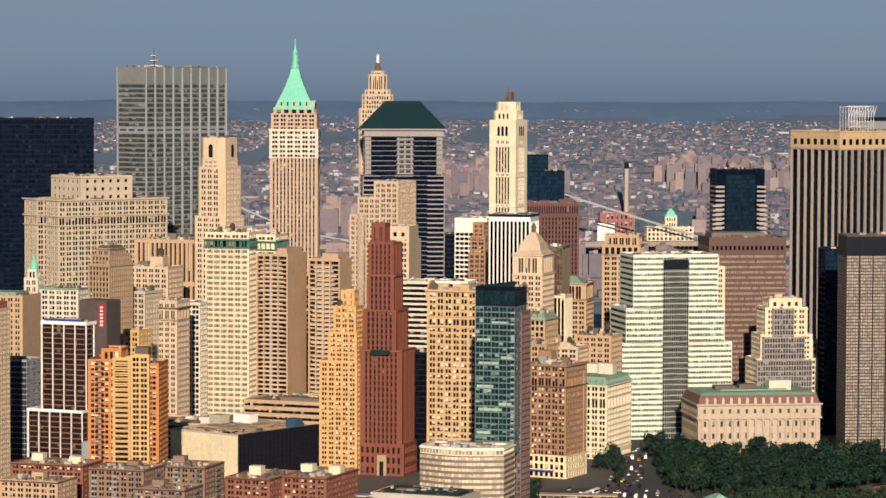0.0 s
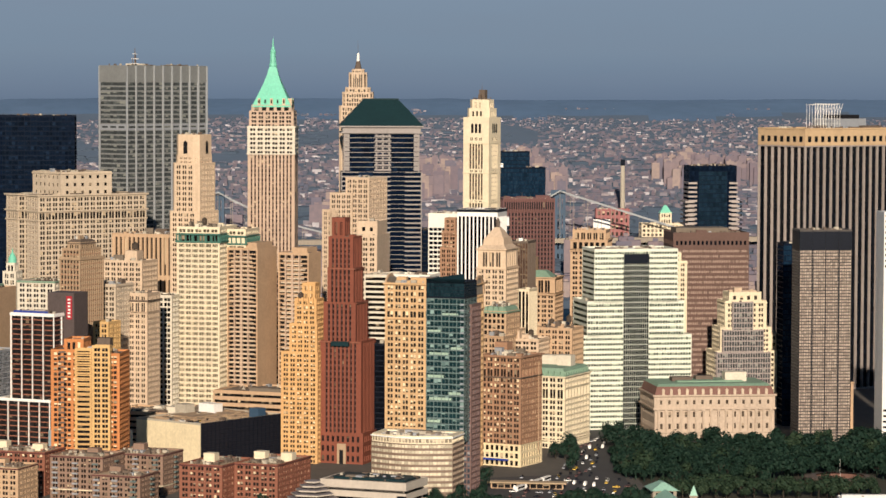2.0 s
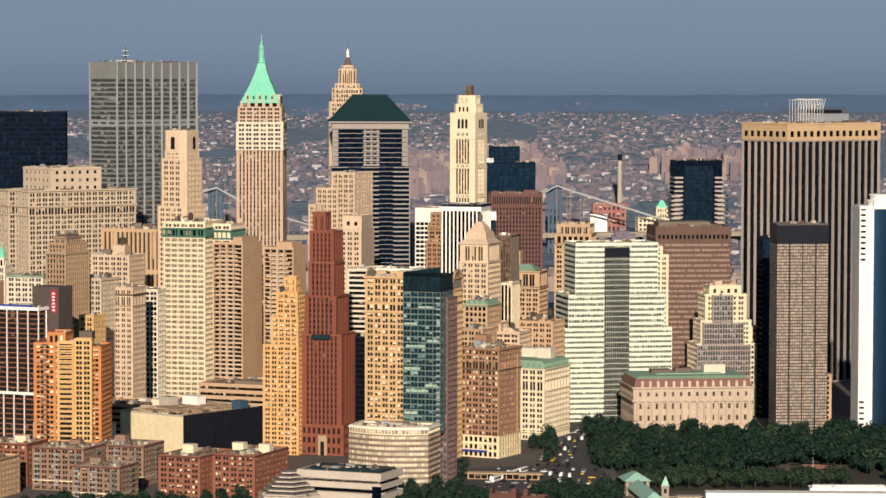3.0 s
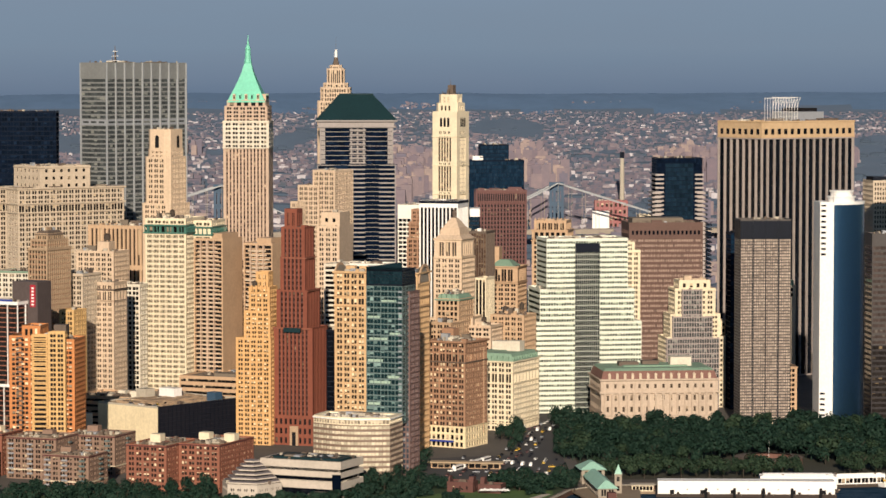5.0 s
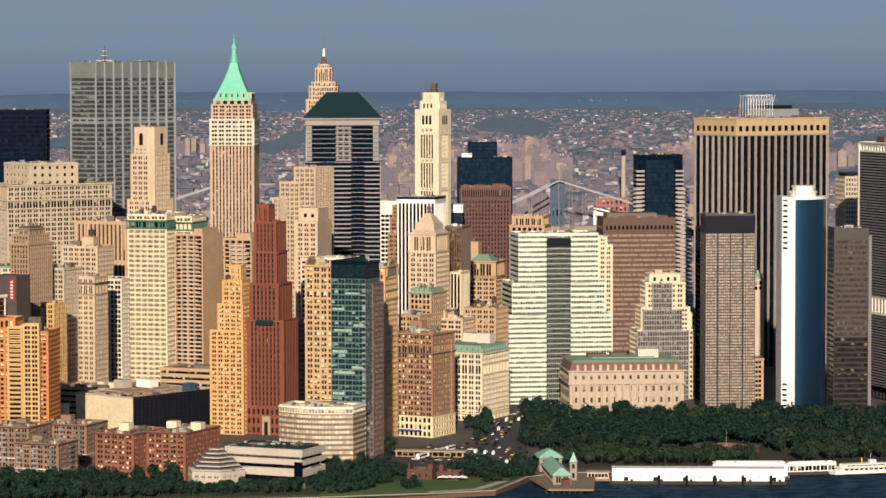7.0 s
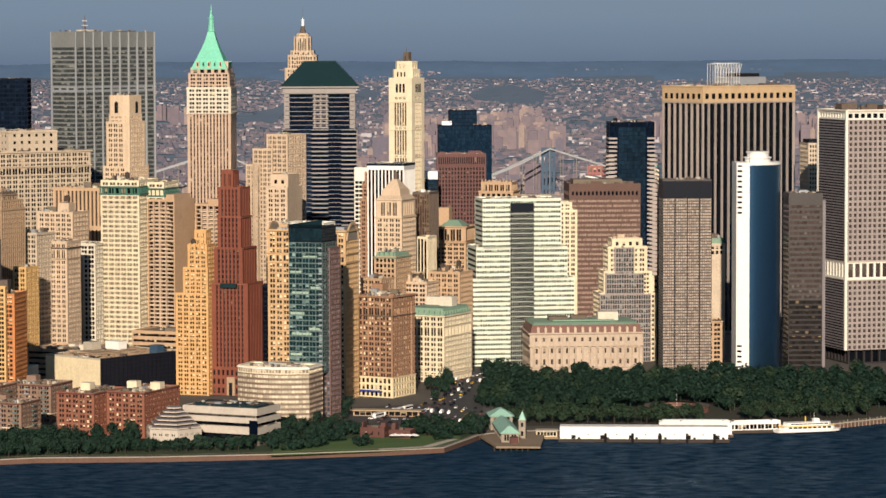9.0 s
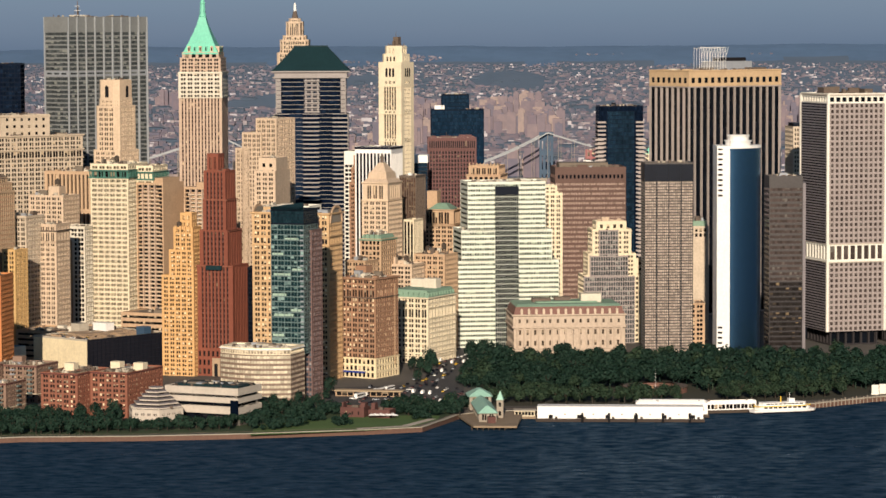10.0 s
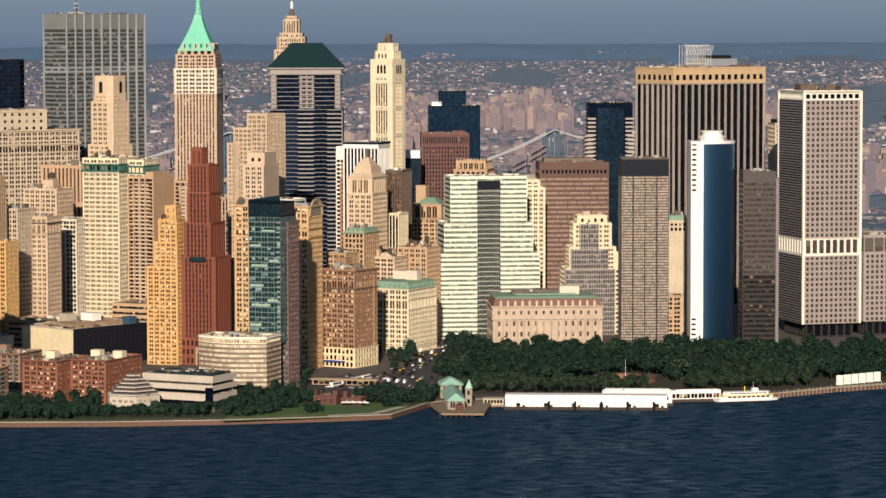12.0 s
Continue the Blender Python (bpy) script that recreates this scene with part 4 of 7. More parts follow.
b.tier(17, 30, 3, 165, bay=2.4, floor=3.8, pier=1.3, span=1.8, deep=0.4).solid(14, 20, 165, 169, material=BLACK)
b.done()

# grey waffle tower with pale corner strips
b = Building("office_tower", "grey tower with deep waffle windows and pale corners", 71, -219, 19, WAFFLE, G_WAFFLE)
k = dict(bay=4.9, floor=4.2, pier=2.35, span=1.95, deep=0.7, corner=2.6, ends=dict(style="bands", deep=1.2, span=1.9, corner=1.2, cells=3))
b.tier(48, 54, 14, 68, roof=False, **k).tier(48, 54, 82, 190.5, roof=False, **k)
g = b.sub(WHITE, G_WAFFLE)
g.tier(48.4, 54.4, 68, 82, bay=6.0, floor=14, pier=1.7, span=3.4, deep=1.0, corner=2.4, roof=False)
g.done()
g = b.sub(WHITE, G_BLACK)
g.tier(48, 54, 190.5, 197, bay=5.4, floor=6.5, pier=1.4, span=3.0, deep=1.2, corner=1.6, sill=0.4)
g.done()
g = b.sub(DARKBAND, G_BLACK)
g.tier(40, 46, 3, 14, bay=6, floor=11, pier=1.5, span=2, deep=2, roof=False)
g.done()
for x, y in ((-27, -24), (-27, 24), (27, -24), (27, 24)):
    s = Shape()
    s.box(x - 0.9, x + 0.9, y - 0.9, y + 0.9, 11, 194.5)
    b.add("corner_strip", s, WHITE, "pale corner strip")
b.cornice(48, 54, 67, 0.5, 1.2, material=PALESTONE).cornice(48, 54, 81, 0.5, 1.2, material=PALESTONE).cornice(48, 54, 196, 0.6, 1.6, material=PALESTONE)
# Left face only: louvres in a darker grey that includes that side's shade.
g = b.sub(LOUVRE, G_BLACK)
for z0, z1 in ((11, 65), (79, 187.5)):
    g.facade((25.4, 24.5), (-25.4, 24.5), z0, z1, False, style="bands", floor=2.1, span=1.15, deep=0.4, corner=0.3)
g.done()
b.clutter(40, 44, 197, n=7, seed=21, material=RUST, high=7)
b.done(singles=250)
b = Building("office_building", "grey waffle-fronted block beside the tower", 92, -276, 19, WAFFLE, G_WAFFLE)
b.tier(60, 40, 14, 68, bay=4.9, floor=4.2, pier=2.35, span=1.95, deep=0.7, roof=False).tier(60, 40, 68, 82, bay=8, floor=14, pier=0.8, span=3, deep=1.2)
g = b.sub(DARKBAND, G_BLACK)
g.tier(54, 36, 3, 14, bay=6, floor=11, pier=1.5, span=2, deep=2, roof=False)
g.done()
b.done(singles=100)

# This tower's shade is put into its navy wall and glass.
b = Building("office_tower", "narrow glass tower behind the slab with its shade painted navy", 62, -72, 6, NAVYPANEL, G_HAZE)
b.tier(18, 22, 3, 133, bay=2.4, floor=3.8, pier=0.3, span=0.8, deep=0.2).solid(12, 14, 133, 135, material=BLACK)
b.done()
b = Building("office_tower", "narrow sunlit cream tower with a stepped top", 118, 10, 8, IVORY, G_DARK)
k = dict(bay=3.2, floor=3.7, pier=1.7, span=1.7, deep=0.4)
b.tier(16, 24, 3, 117, **k).tier(12, 20, 117, 123, oy=2, **k).cornice(16, 24, 116, 0.4, 0.8)
b.done()

# ---- the middle rows ----
# white banded block, stepping out towards the ground, with a dark glazed centre
b = Building("office_building", "white banded office block with a dark glazed centre", 50, 47, 12, MINTWHITE, G_MINT)
k = dict(floor=3.75, span=2.3, deep=0.25, bay=2.3, pier=0.5, corner=0.5, ends=dict(style="bands", span=1.95, cells=1.6))
b.tier(82, 48, 3, 69, **k).tier(71, 42, 69, 93, ox=-3, **k).tier(61, 36, 93, 130, ox=-6, **k)
s = Shape()
s.quad([(-24.3, 9.2, 0), (-24.3, -9.2, 0), (-24.3, -9.2, 124.5), (-24.3, 9.2, 124.5)], [(0, 0), (12, 0), (12, 33), (0, 33)])
for y in (9.2, -9.2):
    s.quad([(-24.3, y, 0), (-20, y, 0), (-20, y, 124.5), (-24.3, y, 124.5)])
b.add("centre_glazing", s, G_BLACK, "dark glazed centre bay", "stuff")
s = Shape()
for i in range(13):
    y = -9.2 + 18.4 * i / 12
    s.box(-24.6, -24.25, y - 0.12, y + 0.12, 0, 124.5)
for j in range(33):
    s.box(-24.55, -24.25, -9.2, 9.2, 3.75 * j, 3.75 * j + 0.6)
b.add("centre_mullion_grid", s, GRIDWHITE, "greenish-white mullion grid", "stuff")
b.solid(18.4, 4, 121, 127.5, -22.75, 0, BLACK, "louvre_block").clutter(50, 28, 130, ox=-4, n=8, seed=31, high=3)
b.done()

b = Building("custom_house", "ornate granite customs house with a red mansard roof", -36, -4, 8, CUSTOMSTONE, G_GREIGE)
b.tier(84, 50, 3, 10, bay=5.6, floor=7, pier=3.4, span=3.2, deep=0.7, roof=False).tier(83, 49, 10, 24, bay=5.6, floor=7, pier=3.9, span=3.8, deep=0.8, roof=False).tier(84, 50, 24, 31.5, bay=5.6, floor=7.5, pier=4.0, span=5.0, deep=0.6, roof=False)
b.cornice(83, 49, 23, 1.3, 1.6).cornice(84, 50, 9.5, 0.5, 0.9).cornice(84, 50, 31, 1.0, 1.4)
for i in range(16):                        # giant half columns
    for side in (0, 1):
        if side and i > 8:
            continue
        s = Shape()
        if side == 0:
            s.cyl(-25.0, -39 + 5.2 * i, 7, 19.6, 0.75, 0.62, 8)
            s.box(-26, -24, -40 + 5.2 * i, -38 + 5.2 * i, 19.6, 20.6)
        else:
            s.cyl(-21 + 5.2 * i, -42.0, 7, 19.6, 0.75, 0.62, 8)
            s.box(-22 + 5.2 * i, -20 + 5.2 * i, -43, -41, 19.6, 20.6)
        b.add("half_column", s, CUSTOMSTONE)
s = Shape()
r = [(-24.5, 41.5), (-24.5, -41.5), (24.5, -41.5), (24.5, 41.5)]
s.prism(r, 29.4, 34.2, [(x * 0.92, y * 0.955) for x, y in r], cap=False)
b.add("mansard_roof", s, surface("red_roof_tile", (0.19, 0.098, 0.08), streak=0.5), "faded red mansard roof")
s = Shape()
r = [(x * 0.92, y * 0.955) for x, y in r]
s.prism(r, 34.2, 35.6, [(x * 0.86, y * 0.95) for x, y in r])
b.add("roof_ridge", s, COPPER_DULL, "green copper roof edge and flats")
for i in range(14):
    s = Shape()
    y = -36 + 5.5 * i
    s.box(-24.6, -22.5, y - 0.9, y + 0.9, 29, 32.2)
    s.prism([(-24.8, y + 1.1), (-24.8, y - 1.1), (-22.3, y - 1.1), (-22.3, y + 1.1)], 32.2, 33.1, [(-24.0, y + 0.1), (-24.0, y - 0.1), (-22.3, y - 0.1), (-22.3, y + 0.1)])
    b.add("dormer", s, LIMESTONE)
b.root.scale = (1, 1, 1.15)
b.solid(15, 10, 38, 44, 0, -19, PALE, "penthouse", "pale rooftop penthouse").solid(14, 10, 38, 41, 2, 18, RUST, "skylight").solid(12, 8, 38, 41.5, 4, 2, RUST, "skylight").solid(46, 22, 38, 39.4, 2, 0, COPPER_DULL, "roof_deck").mast(-20, 33, 3, 38, 0.18, WHITE_PAINT, "flagpole")
b.done(ROOF, singles=100)

# cream tower with a stepped glass front
b = Building("office_tower", "cream tower with a stepped glass front", 74, -37, 10, IVORY, G_WARM)
k = dict(bay=3.6, floor=3.7, pier=2.0, span=1.9, deep=0.4)
b.tier(46, 26, 3, 55, **k).tier(38, 24, 55, 72, **k).tier(31, 22, 72, 91, **k).tier(24, 18, 91, 97, bay=5, floor=6, pier=3, span=3)
b.cornice(31, 22, 90, 0.5, 1).clutter(22, 16, 97, n=6, seed=17, material=CREAM, high=4)
for w, z, o in ((40, 55, -17.5), (30, 71, -16.0), (15, 91, -14.5)):
    g = b.sub(WAFFLE, G_STEEL)
    g.tier(w, 8, 3, z, ox=o + 3, oy=3, bay=2.2, floor=3.7, pier=0.7, span=1.0, deep=0.2, parapet=0.6)
    g.done()
b.tier(18, 14, 3, 66, ox=8, oy=-30, bay=4.5, floor=4.6, pier=2.6, span=2.4)
b.done(singles=60)

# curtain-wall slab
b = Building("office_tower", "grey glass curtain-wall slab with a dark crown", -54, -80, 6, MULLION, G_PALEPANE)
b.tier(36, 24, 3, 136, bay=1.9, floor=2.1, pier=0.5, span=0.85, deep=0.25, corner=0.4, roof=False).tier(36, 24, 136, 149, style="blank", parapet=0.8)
b.fins((-12, 18), (-12, -18), 3, 149, 4, 0.7, 0.45, BLACK)
b.solid(36.2, 24.2, 136, 148.6, material=BLACK, name="louvred_crown", label="dark louvred plant storey").mast(0, 17, 149, 153)
b.done(singles=200)

# curved mirror tower
b = Building("office_tower", "curved blue mirror-glass tower with a white flank", -94, -132, 6, WHITE_PAINT, G_BLACK)
arc = [(13 - 25 * math.cos(t * math.pi / 48), 8.6 - 26.1 * math.sin(t * math.pi / 48)) for t in range(25)]
half = ((-8.5 + arc[0][0]) / 2, (17.5 + arc[0][1]) / 2)
# Middle storeys left blank white to paint sun glare over their windows.
for z0, z1, st in ((0, 30, "grid"), (30, 122.5, "blank"), (122.5, 160, "grid")):
    b.facade((-8.5, 17.5), half, z0, z1, True, bay=8, floor=3.75, pier=0.8, span=2.3, deep=0.5, corner=0.7, style=st)
b.facade(half, arc[0], 0, 160, True, style="blank")
b.facade((14, 17.5), (-8.5, 17.5), 0, 160, False, style="blank")
b.facade(arc[-1], (14, -17.5), 0, 160, False, style="blank")
b.facade((14, -17.5), (14, 17.5), 0, 160, False, bay=4, floor=3.75, pier=1, span=2, deep=0.4)
s = Shape()
for i, (p, q) in enumerate(zip(arc, arc[1:])):
    s.quad([(*p, 0), (*q, 0), (*q, 159), (*p, 159)], [(i, 0), (i + 1, 0), (i + 1, 41), (i, 41)])
b.add("curved_glass", s, MIRROR, "curved blue mirror glass", True)
s = Shape()
rim = [(-8.5, 17.5)] + arc + [(14, 17.5)]
s.prism([(x * 1.005, y * 1.005) for x, y in rim], 158.6, 160.6)
b.add("white_rim", s, WHITE_PAINT, "white roof rim")
s = Shape()
s.cyl(0, 1, 158, 163.4, 9.2, 9.2, 28)
s.cyl(0, 1, 163.4, 164.4, 10.0, 10.0, 28)
s.cyl(0, 1, 164.4, 167.4, 7.6, 7.6, 28)
s.cyl(0, 1, 167.4, 168.2, 8.4, 8.4, 28)
b.add("roof_drum", s, WHITE_PAINT, "round white roof drum")
for i in range(7):
    b.mast(-8 + 2.4 * i, 8 - 2 * i, 161, 172 + i % 3, 0.2)
b.done(singles=60)

b = Building("office_tower", "dark glass tower with bronze bands", -60, -166, 6, BRONZEBAND, G_WAFFLE)
b.tier(25, 24, 62, 132, floor=4.0, span=1.7, deep=0.3, style="bands", corner=0.6, cells=1.8, roof=False).tier(25, 24, 132, 139, style="blank").clutter(20, 18, 139, n=6, seed=23, high=3)
s = Shape()
s.box(-12.6, 12.2, -14.5, -12.4, 3, 132)
g = b.sub(DARKBAND, G_GOLDROW)
g.tier(25, 24, 3, 62, floor=3.8, span=1.3, deep=0.3, style="bands", corner=0.6, cells=2.5, roof=False)
g.done()
b.add("end_wall", s, LOUVRE, "dark grey end wall")
b.done()
b = Building("house", "small old brick house with white trim", -120, -160, 5, DULLRED, G_DARK, category="house")
b.tier(11, 10, 3, 12, bay=2.4, floor=3, pier=1.2, span=1.2).cornice(11, 10, 12, 0.4, 0.7, material=WHITE_PAINT).solid(5, 4, 12, 14.5)
b.done()

b = Building("office_building", "narrow beige block with a green roof shed", 95, -106, 5, LIMESTONE, G_DARK)
b.tier(16, 26, 3, 84, style="blank", roof=False).tier(16, 26, 84, 92, bay=4, floor=4, pier=2, span=1.6).solid(14, 20, 92, 97, material=COPPER_DULL, name="roof_shed").clutter(12, 20, 97, n=3, seed=4)
b.done()
b = Building("office_building", "low golden stone block behind the park", 20, -102, 5, WARMTAN, G_DARK)
b.tier(14, 26, 3, 38, bay=3.2, floor=3.6, pier=1.5, span=1.6).cornice(14, 26, 38, 0.6, 1)
b.done()

# gridded pale tower with a green bracketed crown
b = Building("office_tower", "pale gridded tower with a green bracketed crown", 62, 349, -14, IVORY, G_OLIVE)
k = dict(bay=5.2, floor=3.75, pier=1.0, span=1.55, deep=0.4, corner=1.4, cells=1.4)
b.tier(32, 40, 3, 133, roof=False, **k).tier(32, 40, 140, 143.5, bay=3.6, floor=3.5, pier=1.4, span=1.7, deep=0.3)
g = b.sub(COPPER_DARK, G_DARK)
g.tier(30.6, 38.6, 133, 140, bay=5.2, floor=7, pier=1.1, span=2, deep=0.8, roof=False)
g.done()
b.tier(14, 30, 3, 131, ox=12, oy=-23, roof=False, **k).tier(13, 28, 131, 138, ox=12, oy=-23, style="blank", roof=False).tier(14, 30, 138, 141.5, ox=12, oy=-23, bay=3.6, floor=3.5, pier=1.4, span=1.7, deep=0.3)
b.fins((-20, 14.9), (-20, -14.9), 4, 132, 24, 0.22, -0.3, IVORY, "mullion").fins((-18.9, -16), (18.9, -16), 4, 132, 28, 0.22, -0.3, IVORY, "mullion")
for w, d, ox, oy, z in ((32, 40, 0, 0, 133), (14, 30, 12, -23, 131)):
    for n, hi, o in ((0, 1.4, 1.2), (5.5, 1.2, 1.0)):
        b.cornice(w, d, z + n, o, hi, ox, oy, COPPER_DARK, "copper_band")
    for i in range(int(w / 3.2) + 1):
        s = Shape()
        y = oy - w / 2 + i * w / int(w / 3.2)
        s.bar((ox - d / 2 - 0.2, y, z - 2.5), (ox - d / 2 - 1.1, y, z + 2.5), 0.35)
        b.add("bracket", s, COPPER_DARK)
    for i in range(int(d / 3.2) + 1):
        s = Shape()
        x = ox - d / 2 + i * d / int(d / 3.2)
        s.bar((x, oy - w / 2 - 0.2, z - 2.5), (x, oy - w / 2 - 1.1, z + 2.5), 0.35)
        b.add("bracket", s, COPPER_DARK)
b.clutter(26, 32, 143.5, n=9, seed=41, high=5).tank(5, 4, 143)
b.done(singles=0)

# twin towers with wrapped balcony bands
for cx, cy, h, wd, dp, sd in ((64, 317, 128, 24, 33, 1), (70, 283, 124, 24, 22, 2)):
    b = Building("apartment_tower", "tan tower with wrapped balcony bands", cx, cy, -21, WARMTAN, G_SLIT)
    b.tier(wd, dp, 3, h, floor=3.15, span=0.9, deep=1.6, style="bands", corner=1.0, cells=2.0, ends=dict(style="blank"), parapet=1.5)
    b.solid(wd * 0.5, dp * 0.8, h, h + 5, 2, -3).clutter(wd, dp, h, n=5, seed=sd, high=3)
    f = 12.0
    while f < h - 3:
        s = Shape()
        o = -dp / 2
        e0, e1 = random.uniform(0.18, 0.42), random.uniform(0.22, 0.42)
        ring = [(o - 1.6, wd * e0), (o - 2.3, 0), (o - 1.6, -wd * e1), (o + 0.1, -wd * e1 - 1.2), (o + 0.1, wd * e0 + 1.2)]
        s.prism(ring, f - 3.0, f - 1.95)
        b.add("balcony", s, WARMSTONE if sd == 1 else LIMESTONE)
        f += 3.15
    b.fins((-dp / 2, wd * 0.24), (-dp / 2, -wd * 0.24), 8, h, 2, 1.6, 2.3, PINKSTONE, "balcony_pier")
    b.done()
b = Building("office_building", "low tan podium with ribbon windows", 30, 296, -21, WARMTAN, G_DARK)
b.tier(70, 50, 3, 30, ox=-8, floor=4.5, span=2.6, style="bands", corner=1, cells=2).clutter(60, 40, 30, ox=-8, n=7, seed=6)
b.done()

# red brick setback tower
b = Building("skyscraper", "red brick art deco tower with setbacks", -164, 240, -18, RED, G_SLIT)
b.sp_m = MAROONBRICK
k = dict(bay=3.2, floor=3.6, pier=2.15, span=1.5, deep=0.8, back=0.5)
b.tier(31, 28, 3, 22, oy=-2, bay=4.2, floor=6, pier=2.6, span=3, deep=0.6).tier(28, 27, 22, 81, oy=-2, corner=3.6, **k).tier(22, 24, 81, 106, oy=-0.5, corner=3, **k)
b.tier(18, 18, 106, 128, corner=2.6, **k).tier(17, 17, 128, 148, corner=2.4, **k)
b.tier(9, 10, 148, 160, oy=3, bay=3, floor=12, pier=1.8, span=4, deep=0.5, corner=1.5).clutter(14, 14, 148, n=4, seed=9, material=RED, high=3)
b.solid(12, 3, 79, 82, -14.5, -2, SLATE, "terrace_awning", "dark green terrace awning").solid(6, 1.2, 3, 16, -14.3, -3, TAN, "portal", "tan stone portal")
b.solid(2.5, 0.6, 3, 12, -15.0, -3, DARK, "portal_opening")
for j, w in ((81, 28), (106, 22), (128, 18)):
    b.cornice(w, w, j, 0.15, 0.7, oy=-1, material=DULLRED, name="coping")
b.done(singles=200)

b = Building("apartment_tower", "golden brick tower with setbacks", -166, 266, -16, GOLD, G_BLINDY)
k = dict(bay=2.9, floor=3.1, pier=1.5, span=1.5, deep=0.35)
b.tier(25, 22, 3, 74, **k).tier(19, 18, 74, 92, oy=-2, **k).tier(15, 15, 92, 108, oy=-3, **k).tier(9, 9, 108, 118, oy=-4, bay=3, floor=5, pier=1.6, span=2).tank(-5, 1, 106)
for i in range(4):
    b.solid(1.2, 0.8, 106, 110, -8, -8 + 3.4 * i, GOLD, "pinnacle")
b.done(singles=200)

# golden slab with arched end gables
b = Building("office_building", "tan office slab with arched attic gables", -189, 182, -16, GOLDSLAB, G_BLINDY)
k = dict(bay=3.1, floor=3.7, pier=1.5, span=1.6, deep=0.4)
b.tier(58, 26, 3, 98, roof=False, **k).tier(58, 26, 98, 104, bay=3.1, floor=6, pier=1.2, span=2.6, roof=False).tier(58, 26, 104, 120, **k)
b.cornice(58, 26, 97.5, 0.7, 1.0).cornice(58, 26, 104, 0.7, 1.0).cornice(58, 26, 119.5, 1.2, 1.5)
b.clutter(52, 20, 120, n=14, seed=51, material=None, high=4)
for y in (29.2, -29.2):
    s = Shape()
    for i in range(12):
        a0, a1 = math.pi * i / 12, math.pi * (i + 1) / 12
        for r0, r1, t in ((10.5, 12.3, 0.9),):
            P = [(math.cos(a0) * r0, 111 + math.sin(a0) * r0), (math.cos(a0) * r1, 111 + math.sin(a0) * r1), (math.cos(a1) * r1, 111 + math.sin(a1) * r1), (math.cos(a1) * r0, 111 + math.sin(a1) * r0)]
            sg = math.copysign(1, y)
            for f in (0, 1):
                s.quad([(u, y + sg * t * f, v) for u, v in P])
            s.quad([(P[1][0], y, P[1][1]), (P[2][0], y, P[2][1]), (P[2][0], y + sg * t, P[2][1]), (P[1][0], y + sg * t, P[1][1])])
            s.quad([(P[0][0], y, P[0][1]), (P[3][0], y, P[3][1]), (P[3][0], y + sg * t, P[3][1]), (P[0][0], y + sg * t, P[0][1])])
    b.add("gable_arch", s, WARMTAN, "big round gable arch")
    s = Shape()
    fan = [(math.cos(math.pi * i / 12) * 10.6, 111 + math.sin(math.pi * i / 12) * 10.6) for i in range(13)]
    s.quad([(u, y, v) for u, v in fan])
    s.quad([(u, y * 0.93, v) for u, v in fan])
    b.add("gable_wall", s, GREYSTONE)
b.done(singles=150)
b = Building("office_building", "dark glass infill block with balconies", -150, 214, -16, BLACK, G_BLACK)
b.tier(16, 20, 3, 78, floor=3.4, span=0.8, style="bands", cells=2, corner=0.5)
b.done()

# glass hotel tower with brick flank, and its curved wing
b = Building("hotel_tower", "green glass tower with a red brick flank", -319, 168, -19, GREYGREEN, G_GREEN)
b.tier(24, 22, 36, 121, bay=3.0, floor=3.35, pier=0.4, span=0.95, deep=0.15, corner=0.3, ox=-3.5, oy=1, roof=False)
b.solid(24, 22, 121, 122, -3.5, 1, BLACK, "dark_band")
g = b.sub(BLACK, G_TEAL)
g.tier(24, 22, 122, 130, bay=1.75, floor=1.8, pier=0.12, span=0.3, deep=0.1, corner=0.3, ox=-3.5, oy=1)
g.done()
s = Shape()
s.prism([(-14.5, 13), (-14.5, -11), (-14.2, -11), (-14.2, 13)], 127, 129.5, [(-14.5, 13), (-14.5, -11), (-14.2, -11), (-14.2, 13)])
s.quad([(-14.5, 13, 127), (-14.5, -11, 127), (-14.5, -11, 133), (-14.5, 13, 129.5)])
b.add("sloping_screen", s, G_TEAL, "sloping dark glass screen")
g = b.sub(FLANKBRICK, G_FLANK)
g.tier(18, 17, 3, 116, ox=3.5, oy=-3.2, bay=2.5, floor=3.35, pier=0.8, span=1.1, deep=0.3)
g.tier(12, 20, 116, 124, ox=4, oy=-3, bay=2.6, floor=3.35, pier=1.1, span=1.2)
g.done(singles=150)
for j, y, w in ((3, 8, 8), (7, 4, 14), (8, -5, 8), (11, 7, 10), (15, 5, 12), (16, -6, 7), (19, 8, 8), (22, -2, 10)):
    b.solid(w, 0.1, 37.0 + 3.35 * j, 38.6 + 3.35 * j, -14.42, y, MINTBLIND, "blind_row", "pale green drawn blinds")
for j in range(24):                        # small balconies on the glass corner
    b.solid(2.2, 1.0, 40 + 3.35 * j, 41.0 + 3.35 * j, -14.6, -9.6, STEEL, "balcony")
b.clutter(18, 16, 130, ox=-2, n=4, seed=3, high=2)
b.done(singles=250)

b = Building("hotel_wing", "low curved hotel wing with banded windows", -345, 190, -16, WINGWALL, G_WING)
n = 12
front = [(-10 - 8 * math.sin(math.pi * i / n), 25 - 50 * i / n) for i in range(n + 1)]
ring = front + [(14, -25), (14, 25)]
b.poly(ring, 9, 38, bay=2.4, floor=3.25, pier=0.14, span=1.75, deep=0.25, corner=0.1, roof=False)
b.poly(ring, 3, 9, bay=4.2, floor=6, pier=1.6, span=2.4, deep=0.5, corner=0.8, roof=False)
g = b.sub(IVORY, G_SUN)
